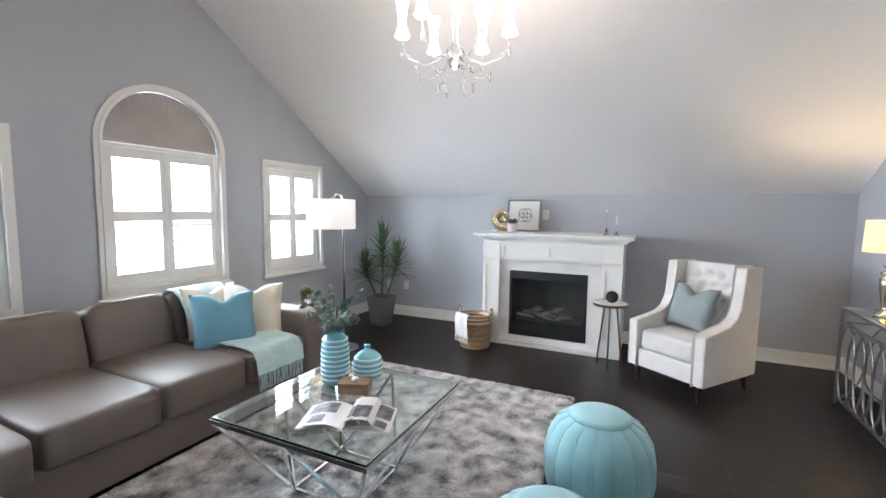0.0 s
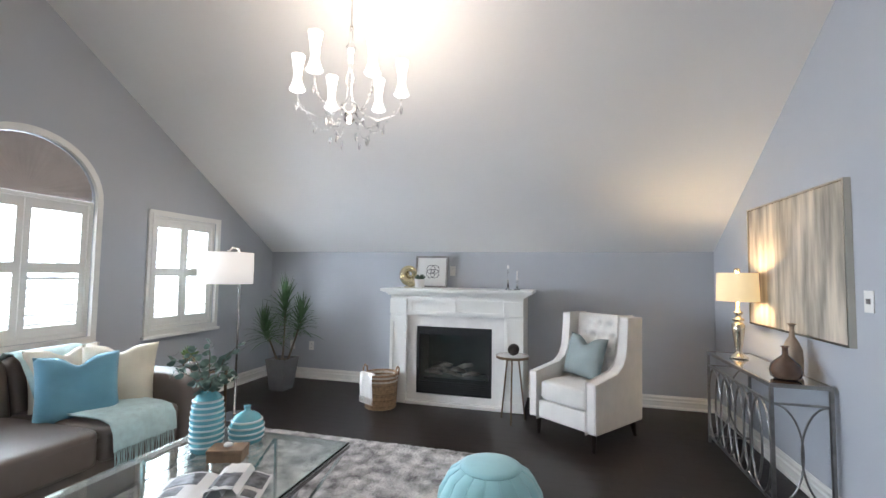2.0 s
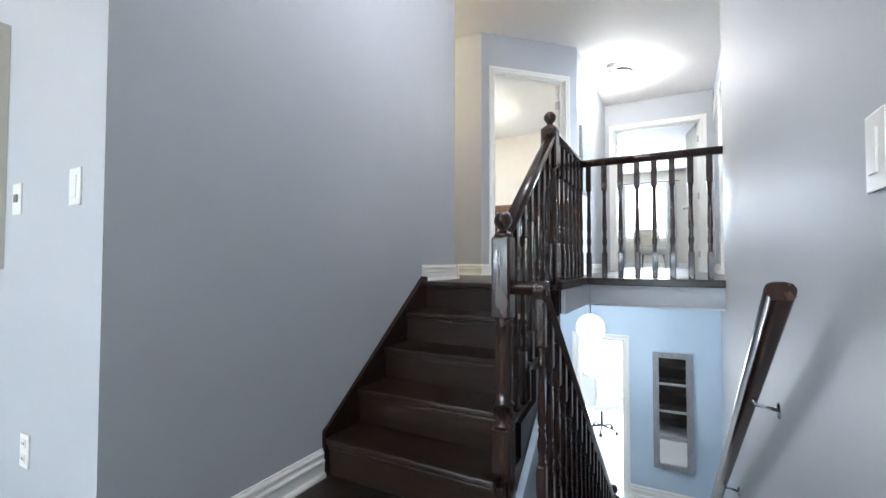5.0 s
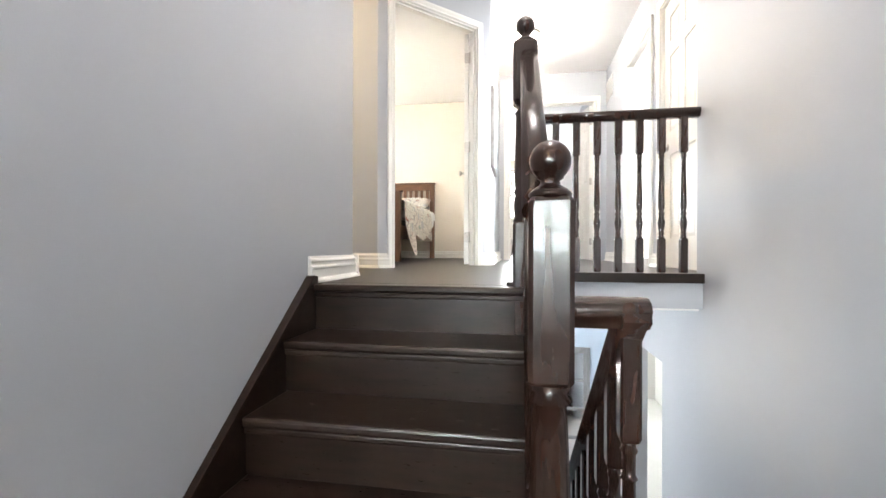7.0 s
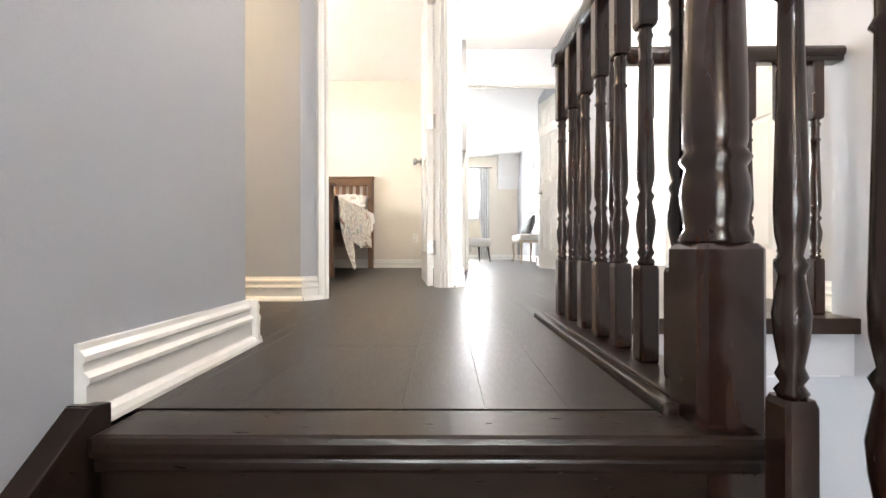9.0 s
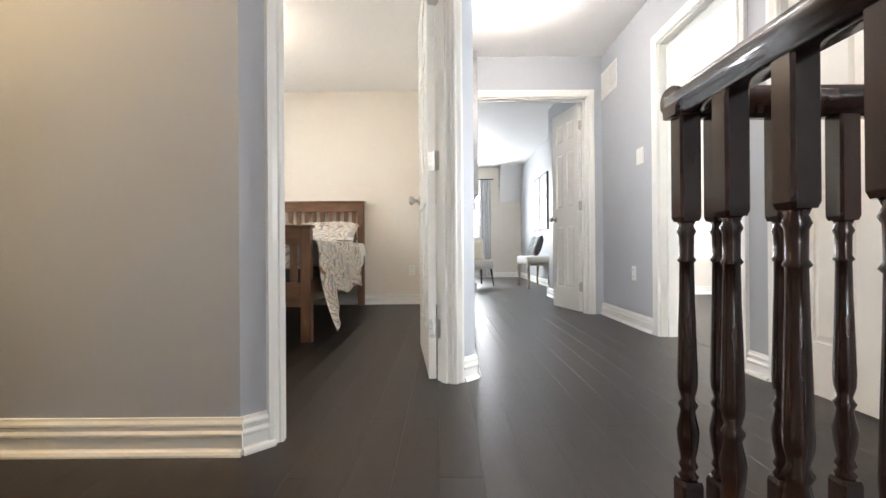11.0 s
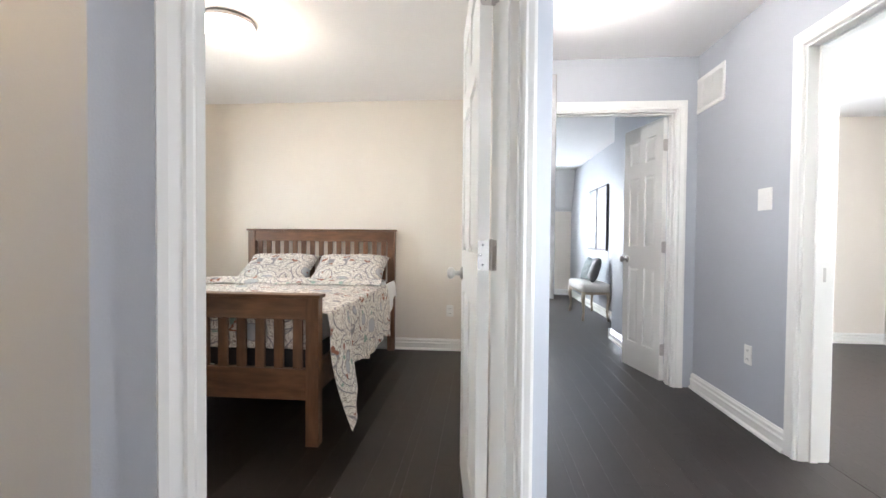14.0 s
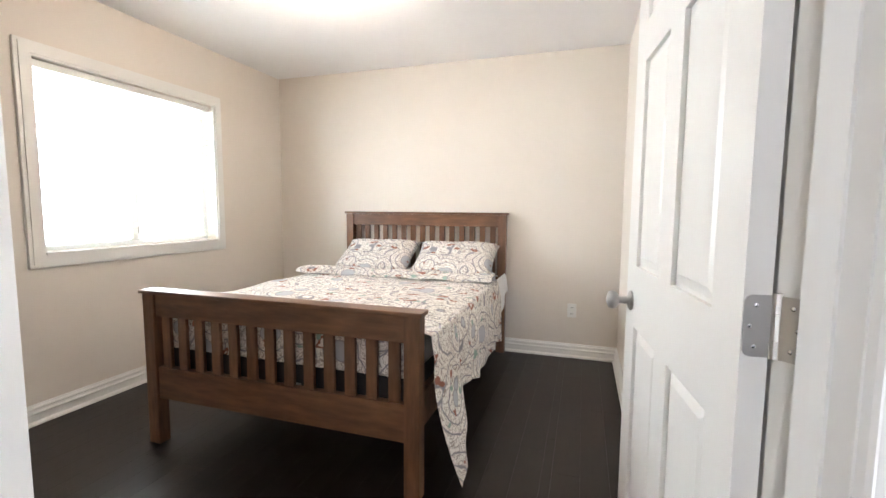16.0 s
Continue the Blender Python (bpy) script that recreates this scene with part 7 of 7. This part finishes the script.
# ---- ground floor ----
mr = thing("wall_mirror", "tall grey-framed wall mirror with four panes", "mirror", Matrix.Translation((8.6, 1.605, -0.82)) @ Matrix.Rotation(radians(-90), 4, "Z"))
GREYW = mat("weathered_grey_wood", (0.24, 0.24, 0.245), 0.6, vary=0.2, scale=12, stretch=(4, 4, 1))
MIRROR = mat("silvered_mirror", (0.9, 0.9, 0.9), 0.02, metal=1.0, vary=0.0)
bm = bmesh.new()
holes = [rect(-0.15, -0.66 + 0.335 * k, 0.15, -0.66 + 0.335 * k + 0.31) for k in range(4)]
wall_y(bm, -0.035, -0.008, rect(-0.22, -0.72, 0.22, 0.72), holes)
part("frame", bm, GREYW, mr, bevel=0.003)
part("glass", fresh(box, -0.16, -0.014, -0.67, 0.16, -0.009, 0.67), MIRROR, mr)
orb = thing("pendant_light", "lit white orb pendant light in the lower hall", "pendant light", (7.3, 2.355, 0.33))
ORB = mat("lit_white_orb", (0.95, 0.95, 0.95), 0.4, glow=((0.92, 0.97, 1.0), 2.5))
bm = bmesh.new()
bmesh.ops.create_uvsphere(bm, u_segments=28, v_segments=16, radius=0.145)
part("orb", bm, ORB, orb, smooth=True)
part("cord", fresh(lathe, [(0.006, 0.15), (0.006, 0.38)], 8), CHROME, orb)
part("canopy", fresh(lathe, [(0.05, 0.365), (0.05, 0.38)], 16), CHROME, orb)
fg = thing("refrigerator", "tall stainless refrigerator with curved handles in the kitchen", "refrigerator", (9.5, 1.86, LOW))
STEEL = mat("stainless_steel", (0.62, 0.63, 0.64), 0.3, metal=0.9, vary=0.05)
part("body", fresh(box, 0, -0.35, 0.02, 0.7, 0.38, 1.78), STEEL, fg, bevel=0.01)
part("door", fresh(box, -0.05, -0.35, 0.72, -0.002, 0.38, 1.78), STEEL, fg, bevel=0.008)
part("drawer", fresh(box, -0.05, -0.35, 0.06, -0.002, 0.38, 0.71), STEEL, fg, bevel=0.008)
for z0_, z1_ in ((0.8, 1.65), (0.25, 0.65)):
    bm = bmesh.new()
    tube(bm, [(-0.05, 0.30, z0_), (-0.10, 0.30, z0_ + 0.06), (-0.12, 0.30, (z0_ + z1_) / 2), (-0.10, 0.30, z1_ - 0.06), (-0.05, 0.30, z1_)], 0.013, 8)
    part("handle", bm, BLACK, fg, smooth=True)
kc = thing("swivel_chair", "white swivel chair on dark casters in the kitchen", "chair", Matrix.Translation((10.6, 2.75, LOW)) @ Matrix.Rotation(radians(40), 4, "Z"))
bm = bmesh.new()
soft_box(bm, 0.48, 0.46, 0.09, 0.25, 28, 10, Matrix.Translation((0, 0, 0.47)))
part("seat", bm, PAPER, kc, smooth=True)
bm = bmesh.new()
soft_box(bm, 0.46, 0.07, 0.48, 0.3, 28, 10, Matrix.Translation((0, 0.24, 0.75)))
part("backrest", bm, PAPER, kc, smooth=True)
part("column", fresh(lathe, [(0.025, 0.10), (0.025, 0.43)], 12), BLACK, kc)
for i in range(5):
    a = radians(72 * i)
    bm = bmesh.new()
    tube(bm, [(0, 0, 0.11), (0.26 * math.cos(a), 0.26 * math.sin(a), 0.07)], [0.022, 0.014], 8)
    lg = part("spoke", bm, BLACK, kc)
    part("caster", fresh(lathe, [(0.02, 0.0), (0.028, 0.02), (0.028, 0.035), (0.015, 0.055)], 12, (0.26 * math.cos(a), 0.26 * math.sin(a), 0)), BLACK, lg)

# ---- daylight and lamps of the other rooms ----
lamp("bedroom_window_daylight", "AREA", (8.775, 6.25, 2.42), 66, DAY, 1.3, 1.2, aim=(8.775, 3.0, 2.1))
lamp("side_window_daylight", "AREA", (8.3, -2.1, 2.35), 320, DAY, 1.8, 1.2, aim=(8.3, 0.5, 2.1))
lamp("far_window_daylight", "AREA", (15.15, 2.26, 2.35), 215, DAY, 1.0, 1.4, aim=(12.0, 2.2, 2.0))
lamp("kitchen_daylight", "AREA", (12.9, 2.5, -0.8), 170, DAY, 1.8, 2.0, aim=(9.0, 2.4, -1.2))
lamp("hall_dome_light", "POINT", (8.10, 2.135, HCEIL - 0.2), 38, (1.0, 0.95, 0.88), 0.12)
lamp("bedroom_dome_light", "POINT", (8.48, 4.28, HCEIL - 0.2), 21, (1.0, 0.84, 0.66), 0.12)
lamp("side_dome_light", "POINT", (9.12, -0.37, HCEIL - 0.2), 12, (1.0, 0.9, 0.75), 0.12)
lamp("passage_dome_light", "POINT", (5.97, 4.6, HCEIL - 0.2), 64, (1.0, 0.72, 0.36), 0.12)
lamp("orb_light", "POINT", (7.3, 2.355, 0.08), 30, (0.9, 0.96, 1.0), 0.12)
# fill light for the dark stair walls, hung at the added dome
lamp("stair_fill_light", "POINT", (4.45, 2.15, HCEIL - 0.2), 40, (0.97, 0.97, 1.0), 0.12)

# ---- floor planks ----
PLANKS = {}


def lay_planks(parent, x0, x1, y0, y1, z, seed, width=0.125, length=1.22):
    """Planks along x, staggered, each with its own eased edges."""
    r = random.Random(seed)
    y = y0
    while y < y1 - 0.02:
        w = min(width, y1 - y)
        x = x0 - r.choice((0.0, 0.3, 0.55, 0.8))
        while x < x1 - 0.02:
            a, b = max(x, x0), min(x + length, x1)
            x += length
            if b - a < 0.04:
                continue
            key = (round(b - a, 2), round(w, 3))
            if key not in PLANKS:
                ln, wd = key[0] - 0.0004, w - 0.0005
                bm = bmesh.new()
                e = 0.0003
                rows = [[bm.verts.new((u, v, h)) for u, v in ((d, d), (ln - d, d), (ln - d, wd - d), (d, wd - d))] for d, h in ((0, -0.011), (0, -e), (e, 0))]
                for p, q in zip(rows, rows[1:]):
                    for i in range(4):
                        bm.faces.new((p[i], p[(i + 1) % 4], q[(i + 1) % 4], q[i]))
                bm.faces.new(rows[-1])
                PLANKS[key] = mesh_of("plank", bm, WOODFLOOR)
            ob = new("plank", PLANKS[key])
            ob.parent = parent
            ob.location = (a, y, z)
        y += width


lay_planks(floor_family, XW, XE + 0.07, YS, YN, 0.0, 1)
lay_planks(floor_family, XE + 0.07, XD0, YRS, 2.1, 0.0, 2)
lay_planks(floor_family, XE + 0.07, XN - 4 * RUN, 2.1, YL, 0.0, 3)
lay_planks(floor_landing, XN + 0.076, XB, YB + 0.083, YL, LAND, 4)
lay_planks(floor_landing, XC, XB, YL, 5.9, LAND, 5)
lay_planks(floor_landing, XR + 0.052, XB, YR - 0.13, YB + 0.083, LAND, 6)
lay_planks(floor_landing, XB, XF, 0.86, 4.4, LAND, 7, 0.125, 1.6)
lay_planks(floor_side, 5.92, 10.93, -1.70, YR - 0.135, LAND, 8)
